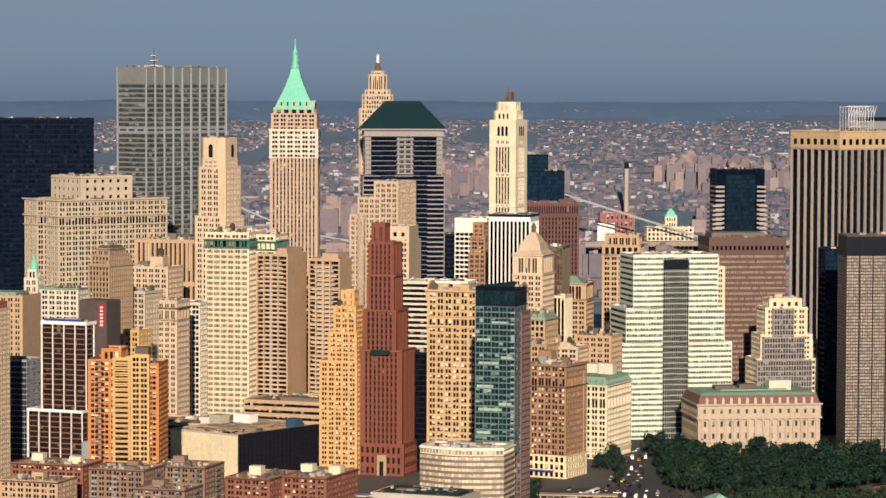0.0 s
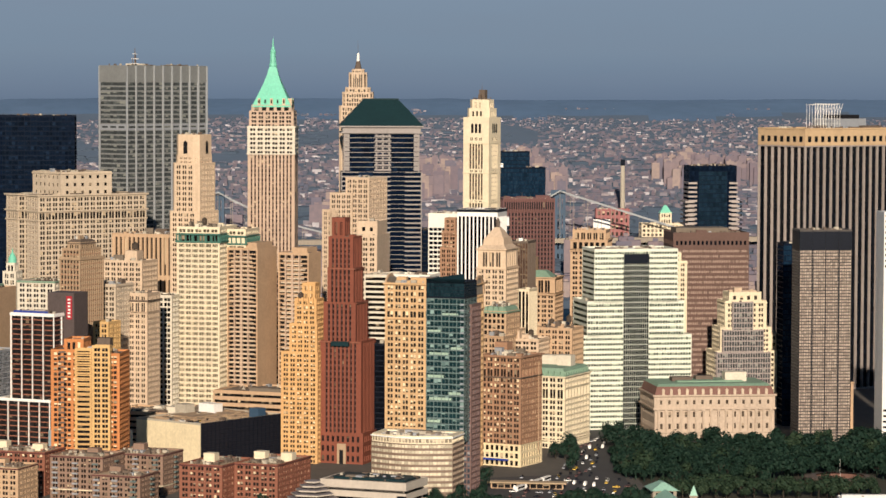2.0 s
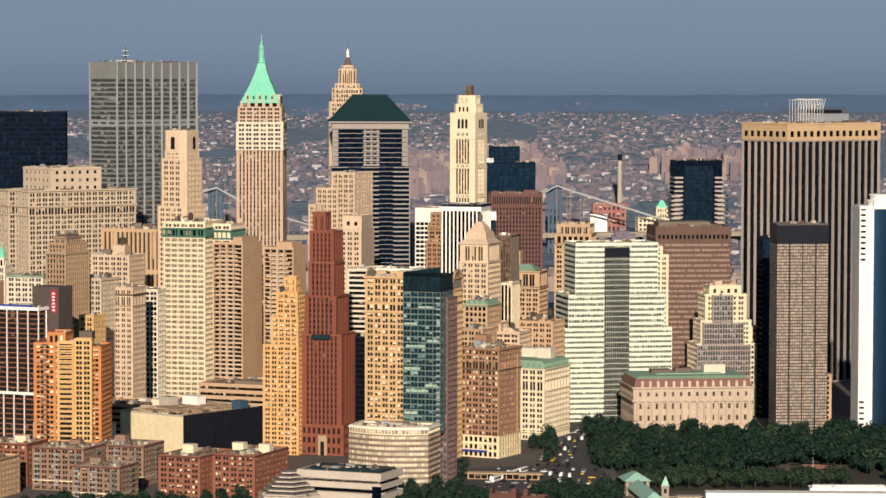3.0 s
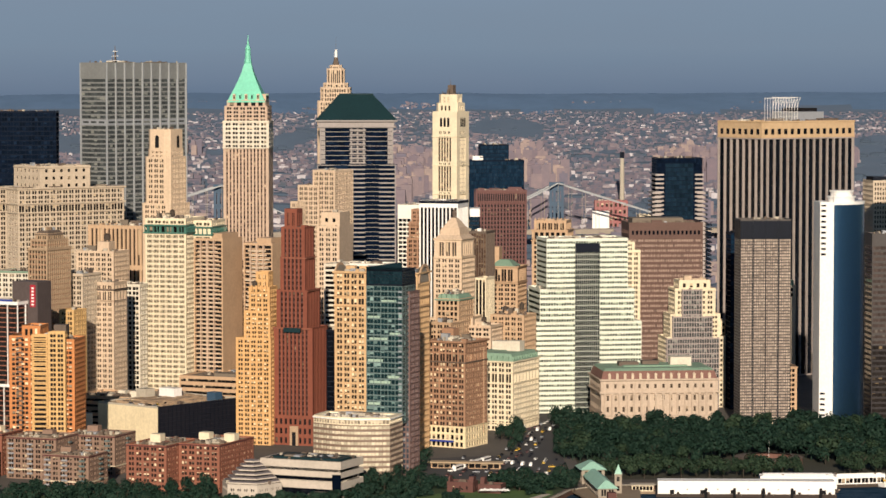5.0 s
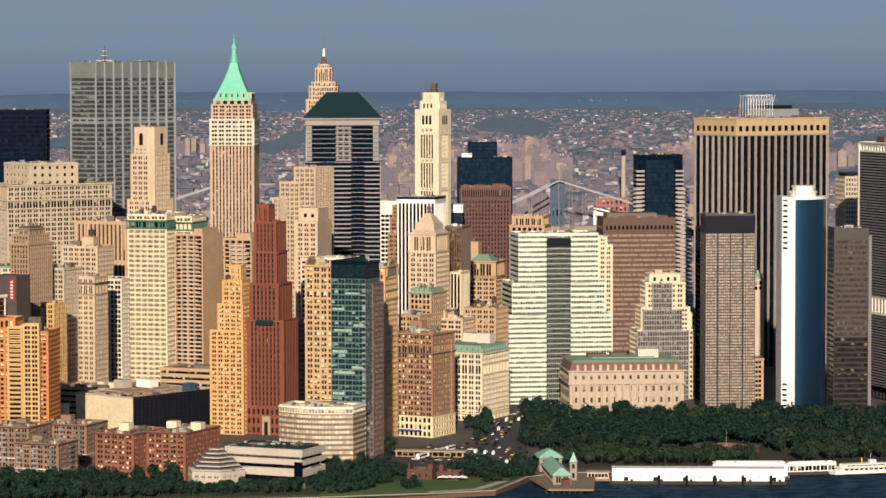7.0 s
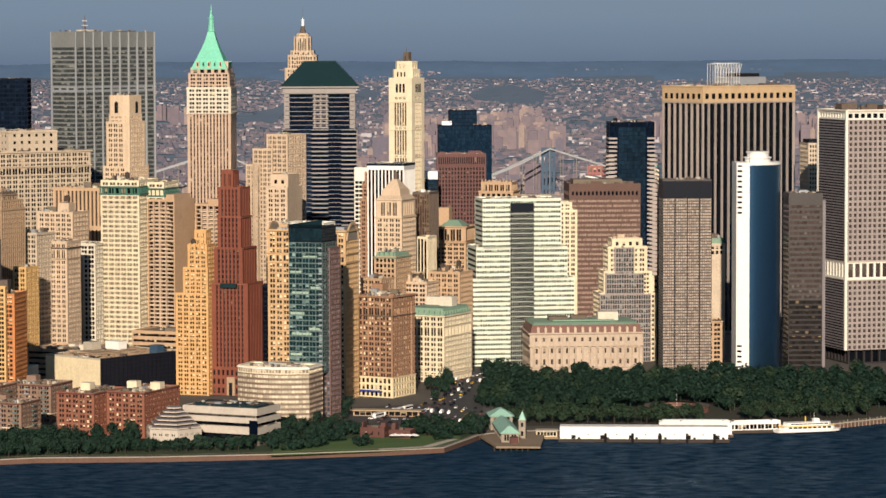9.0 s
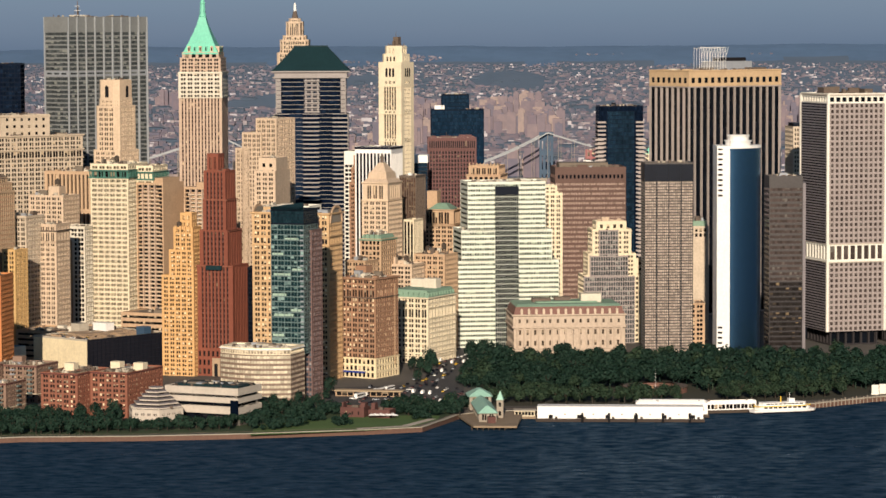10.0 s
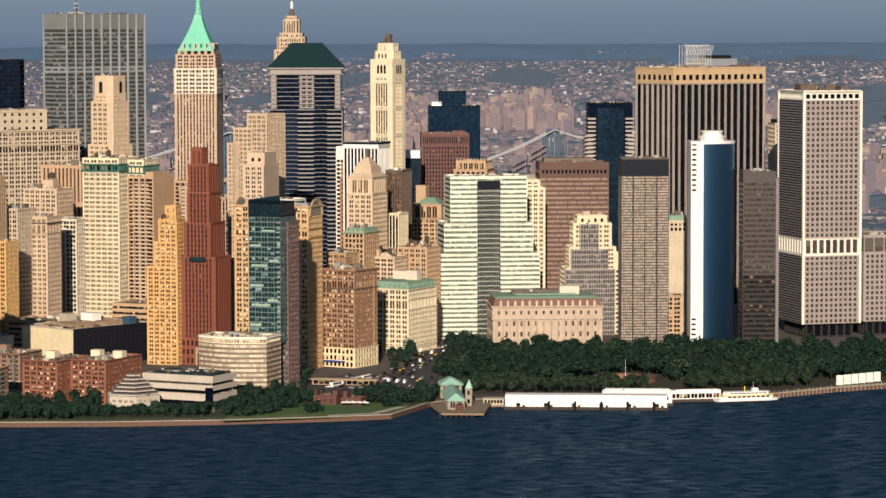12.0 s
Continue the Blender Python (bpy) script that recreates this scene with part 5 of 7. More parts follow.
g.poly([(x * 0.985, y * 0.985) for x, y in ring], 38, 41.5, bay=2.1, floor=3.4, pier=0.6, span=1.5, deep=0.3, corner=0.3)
g.done()
s = Shape()
s.prism([(x * 1.02, y * 1.015) for x, y in ring], 38.2, 38.9)
b.add("roof_edge", s, WHITE_PAINT, "pale roof edge")
b.clutter(40, 16, 41.5, ox=1, n=10, seed=61, high=3)
b.done(singles=200)

# brown and cream brick office block with a bright base
b = Building("office_building", "brown brick office block with a bright stone base", -172, 133, -27, BROWNBRICK, G_BLINDY)
k = dict(bay=3.0, floor=3.6, pier=1.2, span=1.5, deep=0.45)
b.tier(30, 31, 17, 60, roof=False, **k).tier(30, 31, 60, 66, bay=3.0, floor=6, pier=1.0, span=1.4, deep=0.6, roof=False).tier(30, 31, 66, 73, **k)
g = b.sub(BASESTONE, G_DARK)
g.tier(30.6, 31.6, 3, 17, bay=4.2, floor=4.6, pier=2.0, span=1.8, deep=0.5, roof=False)
g.cornice(30.6, 31.6, 16.6, 0.5, 0.9)
g.done(singles=40)
b.cornice(30, 31, 59.5, 0.7, 1.0, material=RUST).cornice(30, 31, 72.5, 1.2, 1.5, material=BROWNBRICK)
s = Shape()
s.box(9.2, 9.9, -15.9, -15.45, 8, 66)
b.add("flue", s, WARMTAN)
b.clutter(26, 26, 73, n=14, seed=71, high=5).tank(6, 6, 73).solid(9, 8, 73, 81, 6, 8, BROWNBRICK)
b.solid(18, 2, 7, 8, -17.4, 2, BLUE_PAINT, "awning", "deep blue awning")
b.done(singles=200)
b = Building("office_building", "tall tan block behind the brown one", -136, 141, -27, WARMTAN, G_DARK)
b.tier(17, 18, 3, 82, bay=3.0, floor=3.6, pier=1.4, span=1.6).cornice(17, 18, 82, 0.6, 1).clutter(14, 14, 82, n=6, seed=72, high=4)
b.done(singles=80)

b = Building("office_building", "pale stone office block with a green copper roof", -67, 102, -24, IVORY, G_DARK)
k = dict(bay=3.3, floor=3.8, pier=1.5, span=1.6, deep=0.5)
b.tier(34, 45, 3, 36, roof=False, **k).tier(34, 45, 36, 43.5, bay=3.3, floor=7.5, pier=1.3, span=1.8, deep=0.8, roof=False).tier(34, 45, 43.5, 51, roof=False, **k)
b.cornice(34, 45, 35.5, 0.5, 0.9).cornice(34, 45, 43.5, 0.6, 0.9).cornice(34, 45, 50.5, 1.1, 1.3).cornice(34, 45, 8, 0.5, 0.9)
s = Shape()
r = [(-22.2, 16.7), (-22.2, -16.7), (22.2, -16.7), (22.2, 16.7)]
s.prism(r, 48.5, 54, [(x * 0.9, y * 0.87) for x, y in r])
b.add("copper_roof", s, COPPER_DULL, "green copper mansard roof")
for i in range(10):
    s = Shape()
    s.box(-20 + 4.4 * i - 0.6, -20 + 4.4 * i + 0.6, -16.9, -15, 49.5, 52)
    b.add("dormer", s, COPPER_DULL)
    if i < 7:
        s = Shape()
        s.box(-22.5, -20.5, 13.5 - 4.4 * i - 0.6, 13.5 - 4.4 * i + 0.6, 49.5, 52)
        b.add("dormer", s, COPPER_DULL)
b.solid(10, 8, 57, 64, 4, -7, PALE, "penthouse", "pale rooftop penthouse").solid(12, 9, 57, 63, 10, 6, PALE, "penthouse")
b.done(singles=150)

# pyramid-topped tower
b = Building("office_tower", "cream tower with a colonnade and stepped pyramid", 47, 140, -18, WARMSTONE, G_WARM)
k = dict(bay=3.1, floor=3.7, pier=1.6, span=1.7, deep=0.5)
b.tier(36, 46, 3, 60, ox=4, **k).tier(29, 38, 60, 71, ox=2, **k).tier(22, 30, 71, 116, **k).tier(21, 29, 116, 129, bay=3.0, floor=13, pier=1.5, span=3.4, deep=1.2, corner=3.6)
b.cornice(36, 46, 60, 0.6, 1, ox=4).cornice(29, 38, 71, 0.5, 0.9, ox=2).cornice(22, 30, 115.5, 0.5, 0.9).cornice(21, 29, 129, 0.9, 1.4)
for w, d, z0, z1, w2, d2 in ((21, 28, 130.4, 133, 16.5, 22), (15.5, 20, 133, 137, 15, 19.5), (14, 18, 137, 138.2, 14, 18), (12.5, 16, 138.2, 143.0, 7, 9), (6.5, 8.5, 143.0, 145.2, 3.6, 4.6)):
    b.solid(w, d, z0, z1, 0, 0, CREAM, "crown_step", w2=w2, d2=d2)
s = Shape()
s.cyl(0, 0, 142.2, 145.4, 1.7, 1.5, 8)
s.cyl(0, 0, 145.4, 149, 2.2, 0.4, 8)
b.add("brazier", s, RUST, "dark bronze finial")
b.done(singles=100)

b = Building("office_tower", "white and black striped tower", 158, 151, -14, WHITE_PAINT, G_BLACK)
b.tier(31, 30, 3, 149, bay=3.1, floor=3.7, pier=1.05, span=1.5, deep=0.9, style="piers", roof=False, cells=2).tier(31, 30, 149, 152.5, style="blank").solid(31.4, 30.4, 151.6, 153.6, material=BLACK, name="dark_crown_band").clutter(24, 22, 152, n=3, seed=3)
b.done()
b = Building("office_tower", "narrow bronze ribbed slab with a white cap", 118, 121, -14, RUST, G_BROWN)
b.tier(14, 26, 3, 131, bay=1.9, floor=3.7, pier=0.5, span=1.2, deep=0.4, style="piers").solid(3, 3, 131, 134, -6, 0, WHITE_PAINT, "roof_dome")
b.done()
b = Building("office_building", "cream ribbed block below the pyramid tower", 80, 118, -18, IVORY, G_DARK)
b.tier(9, 20, 3, 98, bay=2.6, floor=3.7, pier=0.9, span=1.2, deep=0.5, style="piers")
b.done()
b = Building("office_tower", "white gridded slab with wide windows", 330, 178, -12, WHITE, G_BLACK)
b.tier(26, 30, 3, 132, bay=4.4, floor=3.7, pier=0.7, span=1.5, deep=0.5, roof=False).tier(26, 30, 132, 142, style="blank")
b.done()
b = Building("office_tower", "brown brick tower with paired windows", 262, 174, -16, BROWNBRICK, G_DARK)
b.tier(14, 22, 3, 118, bay=2.8, floor=3.6, pier=1.4, span=1.6).tier(12, 18, 118, 131, bay=2.8, floor=3.6, pier=1.4, span=1.6).tier(9, 14, 131, 141, bay=2.8, floor=3.6, pier=1.4, span=1.6).cornice(12, 18, 129, 0.5, 1)
b.done()
b = Building("office_tower", "blue banded glass tower with a white cap", 440, 136, 0, BLACK, G_BLUE)
b.tier(16, 22, 3, 128, floor=3.8, span=0.9, style="bands", corner=0.5, cells=1.6).solid(16.4, 22.4, 128, 135, material=WHITE_PAINT, name="white_cap")
b.done()
b = Building("office_tower", "dark navy glass slab behind the stone towers", 560, 190, 0, BLACK, G_NAVY)
b.tier(30, 30, 3, 118, floor=3.8, span=0.9, style="bands", corner=0.5, cells=1.6).solid(4, 4, 118, 121, -10, -6, WHITE_PAINT, "roof_dome")
b.done()
b = Building("office_tower", "tan tower with a gothic crown", 234, 66, -10, WARMTAN, G_DARK)
b.root.scale = (1, 1, 1.045)
b.tier(29, 28, 3, 114, bay=3.2, floor=3.7, pier=1.6, span=1.7).tier(29, 28, 114, 121, bay=4.8, floor=7, pier=2.2, span=2.4, deep=1.0).tier(26, 25, 121, 128, bay=3.2, floor=7, pier=1.6, span=2.5, deep=0.6)
for i in range(9):
    b.solid(1.1, 1.1, 128, 131.5, -12.5, -12 + 3 * i, WARMTAN, "pinnacle", w2=0.3, d2=0.3)
b.cornice(29, 28, 113, 0.6, 1).cornice(29, 28, 121, 0.6, 1)
b.done()
b = Building("office_building", "pale block with arched roof lights", 300, 38, -5, CREAM, G_WARM)
b.tier(30, 40, 3, 108, bay=3.4, floor=3.7, pier=1.6, span=1.7).clutter(26, 34, 108, n=8, seed=77, high=5)
b.done()
b = Building("office_tower", "tan stone tower with a columned attic", 250, 104, -14, WARMTAN, G_DARK)
b.tier(28, 30, 3, 84, bay=3.0, floor=3.7, pier=1.5, span=1.7).tier(28, 30, 84, 96, bay=3.0, floor=12, pier=1.2, span=3, deep=1.0, corner=4).cornice(28, 30, 83, 0.8, 1.2).cornice(28, 30, 96, 1.0, 1.4)
b.solid(20, 22, 97, 102, 0, 0, COPPER_DULL, "low_roof", w2=8, d2=8).solid(9, 10, 96, 112, 6, 10, WARMTAN, "stair_tower")
b.done()

b = Building("office_tower", "tan tower with shallow stepped shoulders", 187, 239, -30, CREAM, G_WARM)
k = dict(bay=2.8, floor=3.7, pier=1.4, span=1.6)
b.tier(21, 26, 3, 175, **k).tier(20, 24, 3, 163, ox=-2, oy=14, **k).tier(14, 20, 3, 150, ox=-4, oy=24, **k).clutter(16, 20, 175, n=4, seed=8, high=4)
b.done()
b = Building("office_tower", "plain cream tower with a blank side wall", 99, 232, -14, CREAM, G_DARK)
b.tier(18, 34, 3, 136, bay=3.4, floor=3.7, pier=1.9, span=1.8, ends=dict(style="blank")).tier(15, 26, 136, 146, ox=2, bay=5, floor=10, pier=3.4, span=7, ends=dict(style="blank"))
b.done()
b = Building("office_building", "pale banded block between the towers", 20, 214, -14, PALE, G_DARK)
b.tier(34, 30, 3, 112, floor=3.6, span=1.5, style="bands", corner=1, cells=2.4).clutter(30, 26, 112, n=6, seed=19, high=4)
b.done()
b = Building("office_building", "white banded block between the towers", -40, 196, -16, WHITE, G_NAVY)
b.tier(26, 24, 3, 116, floor=3.6, span=1.7, style="bands", corner=0.8, cells=2.4)
b.done()
b = Building("office_building", "tan block with a green copper mansard", -22, 138, -22, WARMTAN, G_DARK)
b.tier(18, 26, 3, 90, bay=4, floor=4, pier=1.6, span=1.6).cornice(18, 26, 89.5, 0.8, 1.2, material=COPPER_DULL)
b.solid(17.6, 25, 90, 94, 0, 0, COPPER_DULL, "copper_mansard", w2=14, d2=21).clutter(13, 20, 94, n=9, seed=5, high=3)
for i in range(4):
    s = Shape()
    s.box(-12.8, -10, -6 + 4 * i - 0.9, -6 + 4 * i + 0.9, 87.5, 91)
    b.add("dormer", s, COPPER_DULL)
b.done()
b = Building("office_building", "crowded old block with water tanks", 10, 96, -20, WARMTAN, G_DARK)
b.tier(26, 26, 3, 76, bay=3.2, floor=3.6, pier=1.5, span=1.7).clutter(24, 24, 76, n=9, seed=29, high=6).tank(-4, 5, 76).tank(4, -5, 78)
b.done()
b = Building("office_building", "old tan block under the pyramid tower", -10, 122, -20, CREAM, G_DARK)
b.tier(30, 24, 3, 70, bay=3.2, floor=3.6, pier=1.5, span=1.7).cornice(30, 24, 69, 0.7, 1.1).clutter(26, 20, 70, n=8, seed=39, high=6).tank(-2, -6, 70)
b.done()

# ---- the left side ----
b = Building("hotel_tower", "black glass tower in white frames with a red sign", -164, 436, -24, WHITE_PAINT, G_SLIT)
k = dict(bay=8.1, floor=3.2, pier=0.48, span=0.7, deep=0.9, corner=0.6, back=0.5)
b.sp_m = DULLRED
b.tier(33, 20, 43, 98, ox=-3, style="grid", cells=2.7, **k).tier(40, 26, 3, 43, ox=-6, oy=3, cells=2.7, **k)
b.cornice(33, 20, 97, 0.2, 1.2, ox=-3).cornice(40, 26, 42.4, 0.2, 1.2, ox=-6, oy=3)
b.solid(20, 17, 3, 112, 8, -14, COREBROWN, "service_core", "dark brown service core").clutter(26, 14, 98, ox=-3, n=7, seed=81, high=3)
s = Shape()
s.box(-0.75, -0.45, -22.5, -18.2, 92, 107)
b.add("sign_panel", s, SIGN_RED, "red sign panel")
s = Shape()
for j in range(6):
    s.box(-0.95, -0.76, -21.3, -19.4, 93.2 + 2.2 * j, 94.3 + 2.2 * j)
b.add("sign_bars", s, WHITE_PAINT, "pale bars of sign writing", "stuff")
s = Shape()
s.box(-12.9, -12.7, -12, 14, 95.5, 97.6)
b.add("blue_panel", s, BLUE_PAINT, "bright blue roof panel")
b.done()

# orange brick apartment tower
b = Building("apartment_tower", "orange brick tower with yellow balcony bays", -291, 389, -6, ORANGE, G_BLINDY)
k = dict(bay=3.3, floor=3.05, pier=1.5, span=1.4, deep=0.35)
b.tier(20, 30, 3, 86, oy=11, **k).tier(20, 28, 3, 84, oy=-11, **k).tier(12, 20, 86, 92, oy=8, bay=4, floor=6, pier=2, span=2)
g = b.sub(SUNBRICK, G_SLIT)
g.tier(11, 6, 3, 89, ox=-15, oy=-10.5, bay=2.9, floor=3.05, pier=1.1, span=1.3, deep=0.5)
g.tier(10.5, 5, 3, 87, ox=-15, oy=0.5, floor=3.05, span=0.75, deep=1.5, style="bands", corner=0.5, cells=2)
g.done(singles=120)
for j in range(27):
    b.solid(10.5, 1.4, 5.75 + 3.05 * j, 6.6 + 3.05 * j, -18.0, 0.5, SUNBRICK, "balcony")
    b.solid(4, 1.3, 6 + 3.05 * j, 6.9 + 3.05 * j, -15.5, 14, RUST, "balcony")
b.tier(62, 34, 3, 22, ox=-4, oy=4, **k).clutter(30, 20, 86, n=6, seed=91, high=4).solid(8, 8, 88, 93, 4, -8, RUST, "tank_house")
b.done(singles=150)

b = Building("apartment_tower", "brown and cream brick apartment slab", -196, 502, -20, DULLRED, G_DARK)
b.tier(50, 26, 3, 112, bay=3.2, floor=3.1, pier=1.4, span=1.4)
g = b.sub(CREAM, G_DARK)
g.tier(9, 27, 3, 108, oy=-22, bay=3.0, floor=3.1, pier=1.2, span=1.4)
g.done()
b.done()
b = Building("office_tower", "tan brick tower with a stepped crown", -60, 424, -28, TAN, G_DARK)
b.sp_m = BROWNBRICK
k = dict(bay=2.9, floor=3.6, pier=1.3, span=1.6, deep=0.7, back=0.35)
b.tier(17, 28, 3, 128, **k).tier(15, 25, 128, 134, **k).tier(11, 18, 134, 138, bay=3, floor=4, pier=1.6, span=1.8).cornice(17, 28, 127, 0.6, 1).solid(12, 19, 138, 141, 0, 0, RUST, "dark_cap", w2=8, d2=13).clutter(9, 14, 141, n=3, seed=3)
b.done(singles=120)
b = Building("office_building", "cream block with a green roof edge", 115, 474, -17, PALE, G_DARK)
b.tier(30, 30, 3, 100, bay=3.3, floor=3.7, pier=1.6, span=1.7).cornice(30, 30, 100, 0.5, 1.5, material=COPPER_DULL)
b.done()
b = Building("church_tower", "stone tower with a green copper cupola", 130, 500, -17, PALE, G_DARK, category="tower")
b.tier(11, 11, 3, 106, bay=3, floor=5, pier=1.6, span=2).tier(7, 7, 106, 112, bay=3, floor=6, pier=1.4, span=2)
s = Shape()
s.cyl(0, 0, 109, 113, 3.2, 3.0, 10)
s.cyl(0, 0, 113, 117, 3.3, 1.2, 10)
s.cyl(0, 0, 117, 121, 0.8, 0.1, 8)
b.add("cupola", s, COPPER, "green copper cupola")
b.done()
b = Building("office_building", "tan block with plain side walls", 0, 500, -17, WARMTAN, G_DARK)
b.tier(34, 30, 3, 103, bay=3.4, floor=3.7, pier=2, span=1.8, ends=dict(style="blank")).solid(20, 20, 103, 106, material=COPPER_DULL, name="roof_shed")
b.done()
b = Building("office_building", "blue-grey glass block low between the towers", -120, 478, -20, STEEL, G_NAVY)
b.tier(26, 24, 3, 70, bay=2, floor=3.6, pier=0.3, span=0.8, deep=0.2)
b.done()
b = Building("office_building", "grey-beige stone block with paired windows", -32, 405, -24, LIMESTONE, G_DARK)
b.tier(16, 24, 3, 108, bay=2.9, floor=3.6, pier=1.3, span=1.6).cornice(16, 24, 107, 0.7, 1.1).clutter(13, 20, 108, n=7, seed=15, high=4)
b.done(singles=80)
b = Building("office_building", "pale block with a rooftop water tank", 110, 410, -20, CREAM, G_DARK)
b.tier(32, 26, 3, 116, bay=3.2, floor=3.6, pier=1.6, span=1.7).solid(10, 10, 116, 124, -2, -4, CREAM).tank(-4, -6, 123, 2.6).clutter(28, 22, 116, n=8, seed=25, high=5)
b.done()
b = Building("office_building", "beige block with tall ribs", 200, 404, -20, WARMTAN, G_DARK)
b.tier(52, 30, 3, 131, bay=4.4, floor=30, pier=2.8, span=4, deep=1.2).clutter(40, 24, 131, n=5, seed=35, high=5)
b.done()
b = Building("office_building", "cream block with a dark cornice and tall windows", -20, 386, -18, CREAM, G_DARK)
b.tier(15, 22, 3, 88, bay=3.0, floor=3.7, pier=1.6, span=1.8).tier(15, 22, 88, 96, bay=3, floor=8, pier=1.6, span=2).tier(15, 22, 96, 101, bay=3, floor=6, pier=1.6, span=3).cornice(15, 22, 96, 1.0, 1.3, material=RUST)
b.done()
b = Building("office_building", "pale block with a giant central arch", 48, 380, -18, PALE, G_DARK)
b.tier(25, 24, 3, 95, bay=3.6, floor=3.7, pier=1.1, span=1.4, deep=0.5).cornice(25, 24, 94, 0.5, 1.0)
s = Shape()
arch = [(1.5, 8), (-1.5, 8)] + [(-1.5 * math.cos(math.pi * i / 8), 84 + 1.5 * math.sin(math.pi * i / 8)) for i in range(9)]
s.quad([(-12.12, y, z - 3) for y, z in arch])
b.add("arch_recess", s, TAN, "tall round-headed recess")
s = Shape()
s.box(-12.1, -12.04, -3.4, 3.4, 5, 86)
b.add("arch_surround", s, PALE)
b.done(singles=60)
b = Building("office_building", "small tan block with bright windows", -84, 404, -25, SUNBRICK, G_DARK)
b.tier(12, 16, 3, 86, bay=2.8, floor=3.4, pier=1.4, span=1.5)
b.done()
b = Building("office_building", "dull grey block in shade", 10, 428, -20, GREYSTONE, G_DARK)
b.tier(28, 22, 3, 88, bay=3, floor=3.6, pier=1.4, span=1.6).clutter(22, 18, 88, n=6, seed=45, high=4)
b.done()

# garage with a cream end wall and netted flank
b = Building("parking_garage", "flat-roofed garage with a cream wall and dark netting", -152, 329, -38, CONCRETE, G_BLACK)
b.tier(57, 77, 3, 30, style="blank", parapet=1.0)
s = Shape()
s.box(-38.9, -38.55, -28.2, 28.3, 0, 26.8)
b.add("cream_wall", s, CREAMWALL, "stained cream end wall")
s = Shape()
s.box(-38.8, 38.5, -29.3, -28.55, 0, 28)
b.add("netting", s, NETTING, "dark scaffold netting")
s = Shape()
for j in range(9):
    s.box(-38.8, 38.5, -29.6, -29.3, 2 + 3 * j, 2.2 + 3 * j)
for i in range(20):
    s.box(-38 + 4.0 * i, -37.88 + 4.0 * i, -29.62, -29.3, 0, 28.6)
b.add("scaffold_frame", s, BLACK, "scaffold poles", "stuff")
b.clutter(50, 70, 30, n=30, seed=55, high=2.4, material=TAN).solid(14, 8, 30, 37, 14, 12, WHITE_PAINT, "white_plant_house").solid(20, 5, 30, 34, 22, 20, RUST, "duct").solid(9, 9, 30, 37, 0, 22, CONCRETE, "stair_head").solid(8, 7, 30, 36, 20, -24, TEAL_PAINT, "stair_head", "blue-green stair head")
b.done(ROOF_PALE)
b = Building("office_building", "low block with rooftop plant behind the garage", -90, 366, -22, WARMTAN, G_DARK)
b.tier(60, 40, 3, 27, floor=4, span=2.4, style="bands", cells=3).clutter(54, 36, 27, n=16, seed=65, high=4)
b.done(ROOF_PALE)
b = Building("office_building", "low block wrapped in blue-grey sheeting", -205, 400, -30, surface("blue_grey_sheeting", (0.26, 0.34, 0.38), rough=0.7), G_NAVY)
b.tier(44, 30, 3, 26, style="blank").clutter(40, 26, 26, n=8, seed=66, high=3)
b.done()

# brick apartment blocks along the front
def brick_block(cx, cy, turn, w, d, h, wall, label, seed, houses):
    b = Building("apartment_building", label, cx, cy, turn, wall, G_BLINDY if wall is DULLRED else G_DARK, group="brick apartment blocks")
    b.tier(w, d, 3, h, bay=2.9, floor=3.0, pier=1.5, span=1.5, deep=0.3, parapet=1.0)
    b.cornice(w, d, h - 0.4, 0.25, 0.8, material=MAROON)
    for y, hh in houses:
        b.solid(7, 6, h, h + hh, 2, y, IVORY if wall is DULLRED else wall, "stair_head")
    b.clutter(w * 0.9, d * 0.7, h, n=6, seed=seed, high=1.6)
    if wall is GREYBRICK:
        for j in range(int((h - 6) / 3)):
            for y in (-w * 0.36, w * 0.02, w * 0.4):
                b.solid(3.6, 1.3, 6.2 + 3 * j, 7.1 + 3 * j, -d / 2 - 0.6, y, GREYGREEN if y < 0 else STEEL, "balcony")
            b.solid(1.3, 3.6, 6.2 + 3 * j, 7.1 + 3 * j, d * 0.1, -w / 2 - 0.6, GREYGREEN, "balcony")
        b.cornice(w, d, 8.5, 0.12, 0.7, material=IVORY, name="stone_band")
    b.done(ROOF_PALE, singles=120)
brick_block(-396, 304, -21, 27, 40, 31, DULLRED, "red brick apartment block with pale roof houses", 101, ((4, 5),))
brick_block(-388, 272, -21, 27, 46, 31, DULLRED, "red brick apartment block with pale roof houses", 102, ((8, 5), (-9, 5)))
brick_block(-318, 352, -18, 34, 30, 27, GREYBRICK, "brown brick apartment block with balconies", 103, ((5, 5),))
brick_block(-340, 385, -18, 34, 30, 28, GREYBRICK, "brown brick apartment block with balconies", 104, ((-4, 4),))
brick_block(-318, 428, -18, 46, 28, 28, DULLRED, "long brown-red brick apartment block", 105, ((12, 5), (-12, 4)))
brick_block(-370, 432, -18, 36, 26, 25, WARMTAN, "tan brick apartment block with roof terrace", 106, ((0, 4),))
brick_block(-396, 356, -18, 30, 26, 24, GREYBRICK, "brown brick apartment block with balconies", 107, ((6, 4),))

